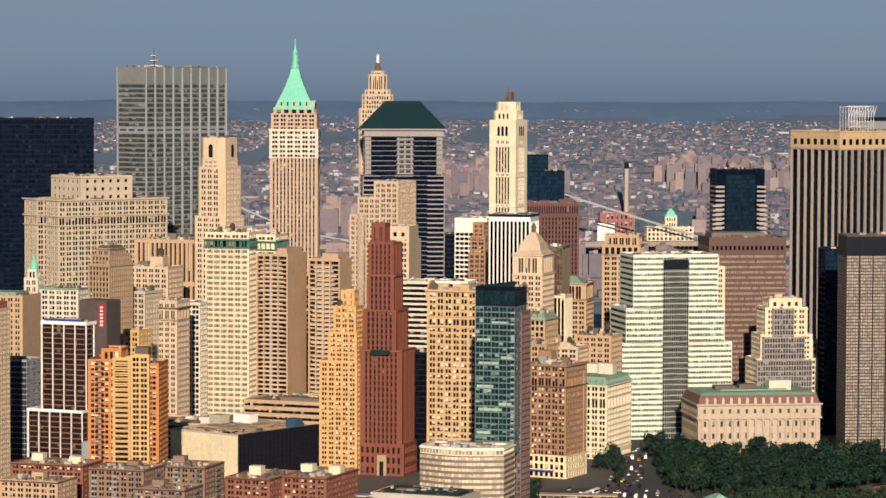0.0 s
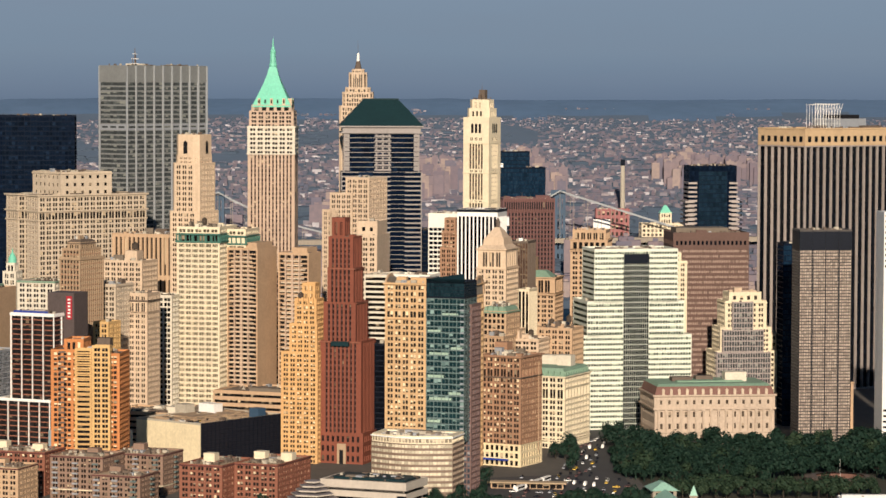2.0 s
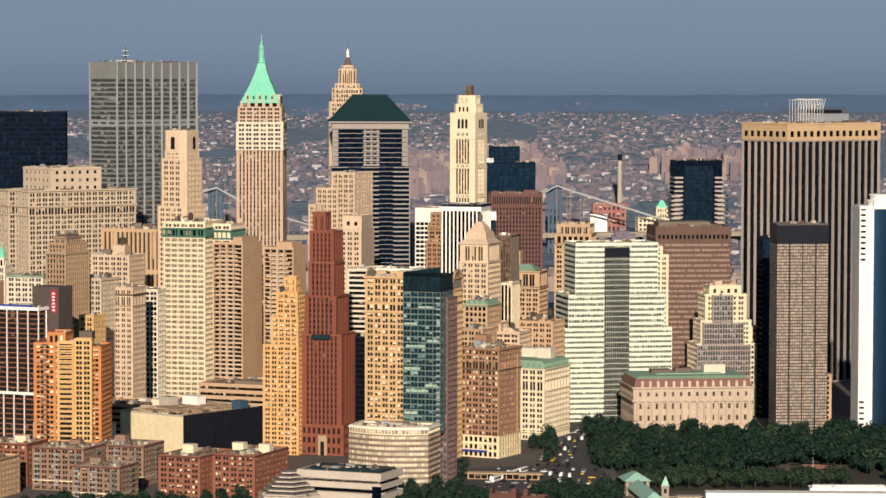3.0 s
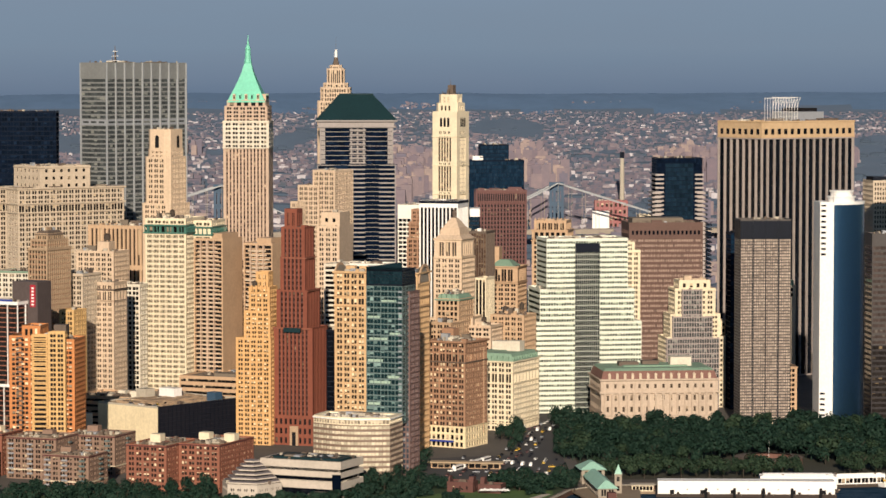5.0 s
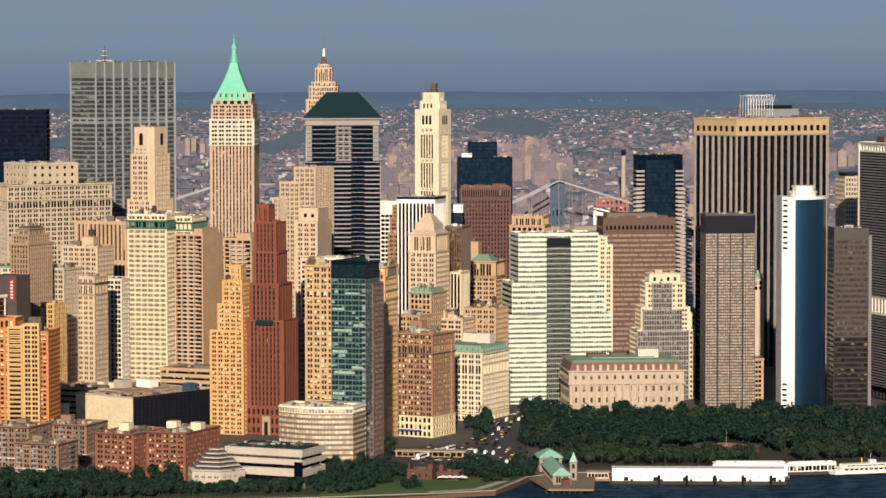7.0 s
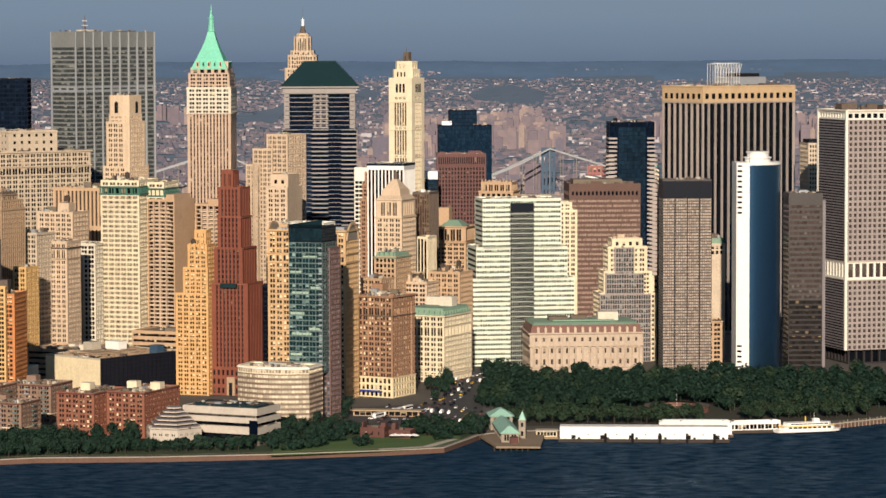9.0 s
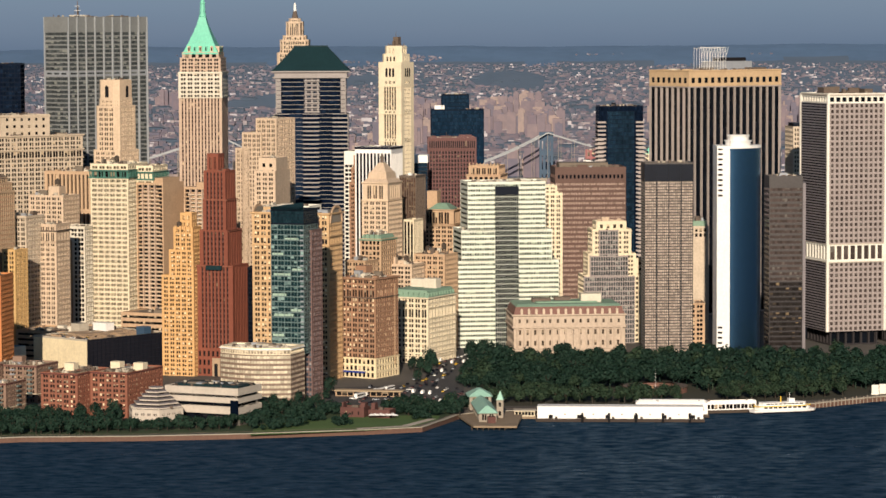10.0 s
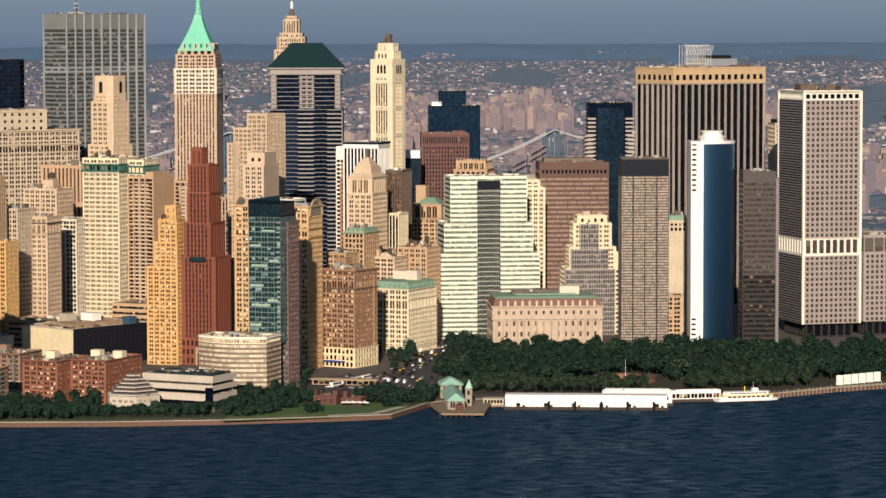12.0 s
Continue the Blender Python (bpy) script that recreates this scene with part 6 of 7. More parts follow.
# ---- the waterfront ----
def strip(name, a, b, wide, z0, z1, material, parent, label=""):
    """A straight kerb-like piece from a to b."""
    s = Shape()
    d = Vector((b[0] - a[0], b[1] - a[1], 0)).normalized()
    n = Vector((-d.y, d.x, 0)) * wide / 2
    e = d * 0.02
    s.prism([(a[0] - e.x + n.x, a[1] - e.y + n.y), (a[0] - e.x - n.x, a[1] - e.y - n.y), (b[0] + e.x - n.x, b[1] + e.y - n.y), (b[0] + e.x + n.x, b[1] + e.y + n.y)], z0, z1)
    return part(name, s, material, parent, label)


sea = tagged(new("seawall"), "stone river wall with a pale coping", "wall", kind="structure")
RAILS = Shape()
for p, q in zip(SHORE[:17], SHORE[1:17]):
    strip("wall_face", p, q, 1.2, -3, 2.95, QUAYBRICK, sea, "dark reddish wall face")
    strip("coping", p, q, 2.2, 2.95, 3.35, CONCRETE, sea, "pale stone coping")
    L = math.hypot(q[0] - p[0], q[1] - p[1])
    for i in range(int(L / 2.5) + 1):
        t = min(1, i * 2.5 / L)
        x, y = p[0] + (q[0] - p[0]) * t + 0.6, p[1] + (q[1] - p[1]) * t
        RAILS.bar((x, y, 3.3), (x, y, 4.4), 0.06)
    RAILS.bar((p[0] + 0.6, p[1], 4.4), (q[0] + 0.6, q[1], 4.4), 0.06)
tagged(new("railing", RAILS.mesh("railing", RUST)), "thin dark promenade railing along the wall", "railing", kind="stuff")

sheet("road", [(-346, 150), (-346, 60), (-238, 62), (80, 58), (80, 82), (-225, 92), (-245, 150)], 2.9, 3.02, ASPHALT, "grey asphalt street crowded with cars", "road")
sheet("lawn", [(-492, 180), (-470, 112), (-455, 84), (-415, 70), (-396, 70), (-396, 100), (-412, 140), (-445, 182)], 2.9, 3.04, GRASS, "green waterfront lawn", "lawn")
sheet("small_park", [(-487, 200), (-468, 112), (-454, 84), (-412, 68), (-375, 60), (-352, 100), (-352, 190), (-430, 205)], 2.9, 3.01, SHADEGRASS, "planted ground round the small park with shade in its colour", "lawn")
sheet("path", [(-464, 116), (-450, 86), (-412, 71), (-411, 76), (-446, 91), (-459, 118)], 2.9, 3.07, PALESTONE, "pale stone path along the lawn", "path")
sheet("river_park", [(-525, 378), (-500, 318), (-494, 252), (-480, 190), (-452, 190), (-405, 330), (-440, 400)], 2.9, 3.045, SHADEGRASS, "green strip of park by the river, coloured dark for shade", "lawn")
# The trees' shade is put into this very dark soil tone.
sheet("park_ground", [(-345, 48), (-340, -100), (-300, -190), (-262, -235), (-205, -320), (-60, -330), (-70, -60), (-80, 40), (-240, 55)], 2.9, 3.03, surface("park_soil", (0.040, 0.040, 0.026), rough=0.95, streak=0.0), "park ground under the trees with their shade in its colour", "ground")
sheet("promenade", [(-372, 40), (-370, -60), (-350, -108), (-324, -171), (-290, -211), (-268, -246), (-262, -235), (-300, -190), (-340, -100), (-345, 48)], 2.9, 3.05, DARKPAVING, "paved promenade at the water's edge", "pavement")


# trees
def leaf_cloud(seed, wide, high, base, n, lobes, clump):
    """Leaf clumps as bent pairs of triangles scattered over several lobes."""
    rr = random.Random(seed)
    s = Shape()
    blobs = [(rr.uniform(-0.28, 0.28) * wide, rr.uniform(-0.28, 0.28) * wide, base + high * rr.uniform(0.35, 0.72), wide * rr.uniform(0.22, 0.34), high * rr.uniform(0.22, 0.36)) for i in range(lobes)]
    blobs.append((0, 0, base + high * 0.5, wide * 0.36, high * 0.42))
    for i in range(n):
        bx, by, bz, br, bh = rr.choice(blobs)
        v = Vector((rr.gauss(0, 1), rr.gauss(0, 1), rr.gauss(0, 1) + 0.25)).normalized() * rr.uniform(0.72, 1.06)
        c = Vector((bx + v.x * br, by + v.y * br, bz + v.z * bh))
        if c.z < base - 0.3:
            continue
        nrm = (v * 1.5 + Vector((rr.uniform(-0.6, 0.6), rr.uniform(-0.6, 0.6), rr.uniform(-0.3, 0.8)))).normalized()
        t = nrm.orthogonal().normalized()
        q = nrm.cross(t)
        r = clump * rr.uniform(0.6, 1.25)
        an = rr.uniform(0, 6.28)
        t, q = t * math.cos(an) + q * math.sin(an), q * math.cos(an) - t * math.sin(an)
        k = len(s.v)
        s.v += [tuple(c + t * r), tuple(c + q * r * 0.8 + nrm * r * 0.2), tuple(c - t * r), tuple(c - q * r * 0.8 + nrm * r * 0.2)]
        s.f += [(k, k + 1, k + 2, k + 3)]
        s.uv += [(0, 0)] * 4
    return s


def trunk_shape(seed, high, r):
    rr = random.Random(seed)
    s = Shape()
    s.cyl(0, 0, 0, high * 0.55, r, r * 0.7, 7)
    for i in range(4):
        a = i * 1.57 + rr.uniform(-0.4, 0.4)
        s.bar((0, 0, high * 0.42), (math.cos(a) * high * 0.28, math.sin(a) * high * 0.28, high * 0.8), r * 0.38)
    s.bar((0, 0, high * 0.5), (0, 0, high * 0.85), r * 0.5)
    return s


def make_tree(seed, wide, high, leaf, n, clump, label, group):
    t = new("tree")
    tagged(t, label, "tree", group)
    part("trunk", trunk_shape(seed, high, high * 0.022 + 0.08), BARK, t)
    c = leaf_cloud(seed, wide, high * 0.85, high * 0.15, n, 6, clump)
    part("crown", c, leaf, t)
    return t


PLANES = [make_tree(i, 12.5 + i, 14 + 1.2 * (i % 3), LEAF_PALE, 420, 1.0, "broad olive-green plane tree with a spreading crown", "park trees along the promenade") for i in range(3)]
OAKS = [make_tree(10 + i, 13 + i, 18 + 1.5 * (i % 3), LEAF, 460, 1.1, "tall dark green shade tree with a full crown", "park shade trees") for i in range(3)]
SMALL = [make_tree(20 + i, 7.0, 8.5, LEAF, 300, 0.75, "small round-crowned tree by the river walk", "small trees by the river walk") for i in range(2)]
rr = random.Random(5)


def street(x, y):
    """The open plaza and the avenue that runs inland from it."""
    return (-346 < x < -235 and 58 < y < 150) or (-235 <= x < 70 and 66 < y < 88)


def plant(stock, x, y, k=1.0):
    if (-451 < x < -385 and 93 < y < 141) or street(x, y):
        return
    global_k = k * rr.uniform(0.74, 1.22)
    src = rr.choice(stock)
    if not src.get("placed"):
        src["placed"] = 1
        src.matrix_world = pose(x, y, 3.0, 0, 0, rr.uniform(0, 360)) @ Matrix.Diagonal((global_k, global_k, global_k, 1))
        return
    o = copy_thing(src, pose(x, y, 3.0, 0, 0, rr.uniform(0, 360)))
    o.scale = (global_k, global_k, global_k)


FORT = (-262, -69, 22)
count = 0
for i in range(400):                       # promenade rows of plane trees
    row, col = divmod(i, 40)
    t = col / 39
    x = -336 + 10.5 * row + max(0, t - 0.28) * 118 + rr.uniform(-1.8, 1.8)
    y = 40 - 335 * t + rr.uniform(-2, 2)
    if row > 2 or (y < -198 and x < -246) or math.hypot(x - FORT[0], y - FORT[1]) < FORT[2] + 8 or (-112 < y < -84 and x < -285) or y > 44:
        continue
    plant(PLANES, x, y, 0.74)
for i in range(4000):
    if count > 34:
        break
    x, y = rr.uniform(-290, -84), rr.uniform(-310, 44)
    edge = -296 + max(0, (40 - y) / 335 - 0.28) * 118
    if x < edge or math.hypot(x - FORT[0], y - FORT[1]) < FORT[2] + 9 or y > 44 - (x + 300) * 0.02:
        continue
    if x > -150:
        continue
    plant(OAKS, x, y, 0.58 if y > -70 else 0.68)
    count += 1
# the deep park behind, as one body of foliage
stock = [leaf_cloud(40 + i, 14, 14, 4.5, 330, 6, 1.2) for i in range(4)]
woods, olive = Shape(), Shape()
done_at = []
for i in range(3000):
    x, y = rr.uniform(-262, -78), rr.uniform(-330, 62)
    edge = -304 + max(0, (40 - y) / 335 - 0.28) * 118
    if x < edge or math.hypot(x - FORT[0], y - FORT[1]) < FORT[2] + 9 or any((x - a) ** 2 + (y - b_) ** 2 < 36 for a, b_ in done_at):
        continue
    if x > -110 and -62 < y < 46 and rr.random() < 0.35:
        continue
    done_at.append((x, y))
    src, an, k = rr.choice(stock), rr.uniform(0, 6.28), (rr.uniform(0.55, 1.05) if rr.random() < 0.86 else 1.35) * (0.66 if y > -70 else 0.74)
    grove = olive if noise.noise((x * 0.02, y * 0.02, 9.0)) > 0.34 or rr.random() < 0.10 else woods
    ca, sa, n = math.cos(an) * k, math.sin(an) * k, len(grove.v)
    grove.v += [(x + ca * v[0] - sa * v[1], y + sa * v[0] + ca * v[1], 3 + k * v[2]) for v in src.v]
    grove.f += [tuple(n + j for j in f) for f in src.f]
    grove.uv += src.uv
    grove.bar((x, y, 3), (x, y, 7.5), 0.3)
tagged(new("woodland", woods.mesh("woodland", LEAF)), "dense dark green park woodland", "trees", kind="stuff")
tagged(new("woodland", olive.mesh("woodland", LEAF_PALE)), "olive-green groves within the park", "trees", kind="stuff")

for i in range(26):                        # round trees before the museum and along the river walk
    t = i / 25
    plant(SMALL, -478 + 38 * t * t + rr.uniform(-1, 1), 286 - 108 * t, 0.9 if i % 2 else 1.05)
for i in range(40):
    x, y = rr.uniform(-478, -420), rr.uniform(268, 400)
    plant(OAKS if i % 3 else SMALL, x - 0.22 * (y - 268), y, 0.62 if i % 3 else 1.2)
for i in range(34):
    x, y = rr.uniform(-425, -385), rr.uniform(92, 190)
    if (x < -400 and y < 150) or math.hypot(x - -419, y - 116) < 26:
        continue
    plant(OAKS, x, y, 0.55)
for i in range(30):
    x, y = rr.uniform(-400, -360), rr.uniform(56, 100)
    plant(OAKS, x, y, rr.uniform(0.38, 0.55))
for i in range(26):
    t = i / 25
    plant(OAKS, -232 + 165 * t + rr.uniform(-4, 4), 60 - 6 * t + rr.uniform(-5, 5), 0.55)
for x, y in ((-128, 128), (-122, 122), (-112, 118), (-118, 92), (-106, 84), (-55, 62), (-48, 58), (-60, 66), (-280, 120), (-290, 135), (-300, 150), (-320, 100)):
    plant(OAKS, x, y, 0.6)

for x, y in [(-148, 103), (-132, 99), (-115, 95), (-241, 101), (-220, 96), (-141, 86), (-131, 82), (-128, 77), (-114, 71), (30, 96), (22, 92), (-173, 91), (-162, 92), (-150, 97), (-120, 90), (-104, 92)]:            # street trees by the bright-based office block
    plant(OAKS, x, y, 0.55)
for x, y in [(-394, 182), (-376, 179), (-358, 176), (-391, 170), (-373, 168), (-355, 165), (-388, 159), (-370, 156), (-352, 153), (-385, 148), (-341, 137), (-327, 135), (-313, 132), (-299, 129), (-329, 125), (-316, 122), (-302, 120), (-332, 116), (-318, 113), (-304, 110), (-334, 106), (-321, 103), (-307, 100), (-337, 97), (-323, 94), (-309, 90), (-339, 87), (-325, 84), (-312, 81), (-298, 78), (-328, 74), (-314, 71), (-300, 68), (-330, 65)]:            # the small park between road and river
    plant(OAKS, x, y, 0.48)

for i in range(64):                        # trees close behind the river wall
    y = 196 + 3.0 * i + rr.uniform(-2, 2)
    edge = [(p[0] + (q[0] - p[0]) * (y - p[1]) / (q[1] - p[1])) for p, q in zip(SHORE, SHORE[1:6]) if q[1] <= y <= p[1]]
    if edge and not (y < 275 and i % 2):
        plant(SMALL if i % 3 else OAKS, edge[0] + (10 if i % 2 else 20) + rr.uniform(-3, 5), y, 1.0 if i % 3 else 0.5)

# low shrubbery and young trees, as one body
shrubs = Shape()
bits = [leaf_cloud(60 + i, 6, 5, 0.4, 110, 4, 0.7) for i in range(3)]
for x0, x1, y0, y1, n in ((-432, -372, 128, 192, 90), (-398, -352, 60, 108, 70), (-470, -398, 300, 400, 130), (-478, -440, 262, 300, 40), (-345, -300, 130, 200, 40), (-360, -330, 44, 60, 20), (-250, -120, 58, 74, 60), (-130, -95, 118, 140, 20), (-130, -100, 70, 84, 16), (-452, -432, 122, 134, 12), (-470, -448, 150, 184, 26), (-425, -398, 76, 92, 14)):
    for i in range(n):
        x, y = rr.uniform(x0, x1), rr.uniform(y0, y1)
        if math.hypot(x - -414, y - 114) < 28 or math.hypot(x + 429, y - 247) < 22 or street(x, y):
            continue
        src, an, k = rr.choice(bits), rr.uniform(0, 6.28), rr.uniform(0.7, 1.5)
        ca, sa, m0 = math.cos(an) * k, math.sin(an) * k, len(shrubs.v)
        shrubs.v += [(x + ca * v[0] - sa * v[1], y + sa * v[0] + ca * v[1], 3 + k * v[2]) for v in src.v]
        shrubs.f += [tuple(m0 + j for j in f) for f in src.f]
        shrubs.uv += src.uv
tagged(new("shrubbery", shrubs.mesh("shrubbery", LEAF)), "dark green bushes and young trees along the walks", "bushes", kind="stuff")

# museum: six-sided, with a roof of six steps
b = Building("museum", "pale six-sided stone museum with a stepped roof", -429, 247, 0, PALESTONE, G_BLACK, category="museum")
def hexagon(r, turn=0.26):
    return [(r * math.cos(turn - i * -math.pi / 3), r * math.sin(turn - i * -math.pi / 3)) for i in range(6)]
b.poly(hexagon(18.6), 3, 12, bay=2.9, floor=9, pier=1.9, span=8.9, deep=0.5, sill=0.72, corner=1.6, parapet=0.3)
# Recess walls between the steps are coloured dark for the overhangs' shade.
g = b.sub(DARKBAND, G_BLACK)
for i in range(6):
    r = 17.2 - 2.55 * i
    g.poly(hexagon(r - 1.7), 11.6 + 2.3 * i, 13.0 + 2.3 * i, style="blank", roof=False)
    s = Shape()
    h0, h1 = hexagon(r + 0.6), hexagon(r - 0.9)
    z = 9.6 + 2.3 * i
    s.prism(h1, z - 0.1, z, h0, cap=False)
    s.prism(h0, z, z + 0.8, cap=False)
    b.add("roof_step", s, PALESTONE, "pale grey stone roof step")
    s = Shape()
    s.prism(hexagon(r + 0.3), z + 0.8, z + 1.25, hexagon(r - 1.6))
    b.add("roof_slope", s, LOUVRE, "dark grey slate slope")
g.done()
b.done(singles=30)

b = Building("museum_wing", "long pale museum wing with ribbon windows", -411, 213, -22, PALESTONE, G_BLACK, category="museum")
b.tier(50, 28, 3, 8, floor=5, span=0.4, style="bands", corner=1, cells=3, roof=False).tier(53, 31, 8, 12.5, style="blank", roof=False).tier(49, 27, 12.5, 15, floor=2.5, span=0.2, style="bands", corner=1, cells=3, roof=False)
b.tier(53, 31, 15, 18.5, style="blank", roof=False).tier(49, 27, 18.5, 20, floor=1, span=0.1, style="bands", corner=0.5, cells=3, roof=False).tier(53, 31, 20, 24, style="blank", parapet=0.5)
s = Shape()
s.box(-15.9, -15.4, -26.6, -21, 5, 14)
b.add("corner_glazing", s, G_NAVY, "tall dark corner glazing")
b.solid(46, 22, 24, 25.2, 2, 0, SLATE, "roof_deck", "dark flat roof").clutter(40, 18, 25, n=3, seed=2, high=1.2)
b.solid(24, 14, 3, 6.5, -20, -22, PAVING, "terrace")
b.done()

# brick pavilion and terrace umbrellas in the small park
b = Building("pavilion", "low red brick pavilion with slanting walls", -401, 115, -14, MAROONBRICK, G_DARK)
b.tier(16, 12, 3, 8, oy=9, bay=5, floor=5, pier=3.4, span=3).tier(14, 12, 3, 7, oy=-9, bay=5, floor=4, pier=3.4, span=2.6)
for y, w in ((16.5, 1), (3, 3), (-4, 2.5)):
    b.solid(w, 10, 3, 12, 0, y, MAROONBRICK, "brick_fin", w2=w, d2=5)
b.done()
um = thing("umbrella", -413, 97, 3.0, 0, "white square terrace umbrella", "umbrella", "terrace umbrellas")
s = Shape()
s.prism([(-1.8, 1.8), (-1.8, -1.8), (1.8, -1.8), (1.8, 1.8)], 2.3, 3.3, [(-0.05, 0.05), (-0.05, -0.05), (0.05, -0.05), (0.05, 0.05)])
part("canopy", s, WHITE_PAINT, um)
s = Shape()
s.cyl(0, 0, 0, 2.6, 0.05, 0.05, 6)
part("pole", s, RUST, um)
for i in range(1, 9):
    copy_thing(um, pose(-413 + (i % 2) * 3.2, 97 + 1.9 * i, 3.0))

# timber pier with a green-roofed pier house and clock tower
pier = thing("pier", -400, 33, 0, 0, "timber pier deck on dark piles", "pier")
s = Shape()
s.prism([(-44, 13), (-44, -14), (30, -16), (62, 0), (62, 28), (10, 26)], 1.6, 2.8)
part("deck", s, PLANKS, pier, "weathered plank deck")
for i in range(14):
    for y in (14.5, -7.5) if i else tuple(14 - 3.4 * j for j in range(7)):
        s = Shape()
        s.cyl(-43.5 + 5 * i, y, -2, 1.7, 0.35, 0.35, 6)
        part("timber_post", s, TIMBER, pier)
b = Building("pier_house", "white pier house with a green copper roof", -392, 42, 7, GREYSTONE, G_DARK, ground=2.8)
b.tier(11, 66, 2.8, 8.5, bay=3.4, floor=5.7, pier=1.6, span=2.2, deep=0.3, roof=False)
b.tier(14, 20, 2.8, 12, ox=36, bay=3.4, floor=5, pier=1.6, span=2, deep=0.3, roof=False)
for w, d, ox, z0, z1 in ((13, 68, 0, 8.3, 12.5), (16.5, 22.5, 36, 11.8, 16)):
    s = Shape()
    r = [(-0.5, 0.5), (-0.5, -0.5), (0.5, -0.5), (0.5, 0.5)]
    s.prism([(ox + x * d, y * w) for x, y in r], z0 - 2.8, z1 - 2.8, [(ox + x * (d - w * 0.8), y * 0.12 * w) for x, y in r])
    b.add("hipped_roof", s, COPPER_PALE, "pale green copper roof")
b.solid(5, 6, 2.8, 6.5, -36, -2, MAROONBRICK, "entrance_porch")
b.done(singles=30)
b = Building("clock_tower", "slender grey clock tower with a green cap", -403, 31, -5, GREYSTONE, G_DARK, ground=2.8, category="tower")
b.tier(4.2, 4.2, 2.8, 14, bay=2, floor=5.6, pier=1.3, span=3.4, deep=0.2, roof=False).cornice(4.2, 4.2, 13.5, 0.4, 0.8)
b.solid(4.6, 4.6, 14.2, 20, 0, 0, COPPER_PALE, "pointed_cap", "green copper cap", w2=0.1, d2=0.1)
b.done()

b = Building("bus_shelter", "long low tan roof over the bus stands", -293, 124, -6, WARMTAN, G_DARK, category="shelter")
b.tier(44, 5, 3, 6.4, bay=4.4, floor=3.4, pier=0.6, span=0.8, deep=0.6, roof=False).solid(48, 9, 6.4, 7.2, 0, 0, ROOF_PALE, "flat_roof", "pale tan flat roof")
b.done()
b = Building("ferry_landing", "small cream landing house on a low float", -384, 16, 0, IVORY, G_DARK, ground=0.0, category="shed")
b.tier(13, 7, 1.6, 5.2, bay=2.4, floor=3.6, pier=0.6, span=1.4, deep=0.2, roof=False).solid(14.5, 8.5, 5.2, 5.7, 0, 0, CONCRETE, "flat_roof").solid(16, 9, 0.2, 1.6, 0, 0, PLANKS, "float_deck")
b.done()

# ferry landing sheds
b = Building("ferry_shed", "long white ferry landing shed", -396, -45, 0, WHITE_PAINT, G_DARK, ground=0.0, category="shed")
b.tier(105, 12, 2.2, 9.2, style="blank", roof=False).solid(105, 12, 9.2, 9.9, 0, 0, WHITE_PAINT, "flat_roof")
b.solid(107, 14, 0.2, 2.2, 0, 0, WETWALL, "barge_deck", "dark timber barge deck")
for i in range(6):
    b.solid(2.6, 0.3, 2.3, 4.6, -6.1, 44 - 18 * i, DARK, "doorway")
    b.solid(1.6, 1.0, 2.2, 3.4, -6.6, 40.5 - 18 * i, WETWALL, "fender")
    b.solid(1.0, 0.2, 4.6, 5.4, -6.1, 35 - 18 * i, GREYSTONE, "vent")
for i in range(5):
    b.add("mooring_pile", (lambda s: (s.cyl(-8.2, 24 - 17 * i, -2, 6.0, 0.8, 0.8, 8), s)[1])(Shape()), DARK)
b.done()
b = Building("ferry_shed", "low white shed with a row of windows", -372, -78, 0, WHITE_PAINT, G_DARK, ground=0.0, category="shed")
b.tier(46, 12, 2.2, 8.5, bay=4, floor=6.3, pier=2.4, span=4.2, deep=0.2).solid(44, 10, 8.5, 11, 0, 0, WHITE_PAINT, "raised_roof", w2=42, d2=4)
b.solid(48, 14, 0.2, 2.2, 0, 0, TIMBER, "barge_deck")
b.done()
b = Building("gangway", "covered white gangway with open sides", -352, -115, 14, WHITE_PAINT, G_DARK, ground=0.0, category="gangway")
b.tier(36, 6, 2.2, 6.8, bay=3, floor=4.6, pier=0.6, span=2.0, deep=0.3, sill=0.4).solid(37, 8, 0.3, 2.2, 0, 0, TIMBER, "barge_deck")
b.done()

# ferry boat
boat = thing("ferry_boat", -350, -150, 0.0, 18, "white double-deck ferry with a yellow band", "boat")
L, W2 = 22.0, 5.0
hull = [(-W2, L * 0.95), (0, L * 1.05), (W2, L * 0.95), (W2, -L * 0.7), (W2 * 0.6, -L * 0.95), (0, -L * 1.06), (-W2 * 0.6, -L * 0.95), (-W2, -L * 0.7)]
hull = [(x, y) for x, y in reversed(hull)]
s = Shape()
s.prism([(x * 0.86, y * 0.95) for x, y in hull], -0.8, 2.4, hull)
part("hull", s, WHITE_PAINT, boat)
s = Shape()
s.prism([(x * 0.935, y * 0.985) for x, y in hull], 0.0, 1.0, [(x * 0.985, y * 0.998) for x, y in hull], cap=False)
part("waterline_band", s, BLACK, boat)
s = Shape()
s.prism([(x * 0.87, y * 0.85) for x, y in hull], 4.4, 5.0, cap=False)
part("rubbing_band", s, YELLOW, boat, "yellow band")
for k2, (sc, z0, z1) in enumerate(((0.84, 2.4, 4.9), (0.72, 4.9, 7.0))):
    s = Shape()
    s.prism([(x * sc, y * (sc - 0.02)) for x, y in hull], z0, z1)
    house = part("deckhouse", s, WHITE_PAINT, boat)
    for i in range(9):
        s = Shape()
        y = (-0.62 + 1.2 * i / 8) * L * sc / 0.84
        s.box(-W2 * sc - 0.06, -W2 * sc + 0.2, y - 1.2, y + 1.2, z0 + 0.8, z1 - 0.6)
        part("window", s, G_NAVY, house)
s = Shape()
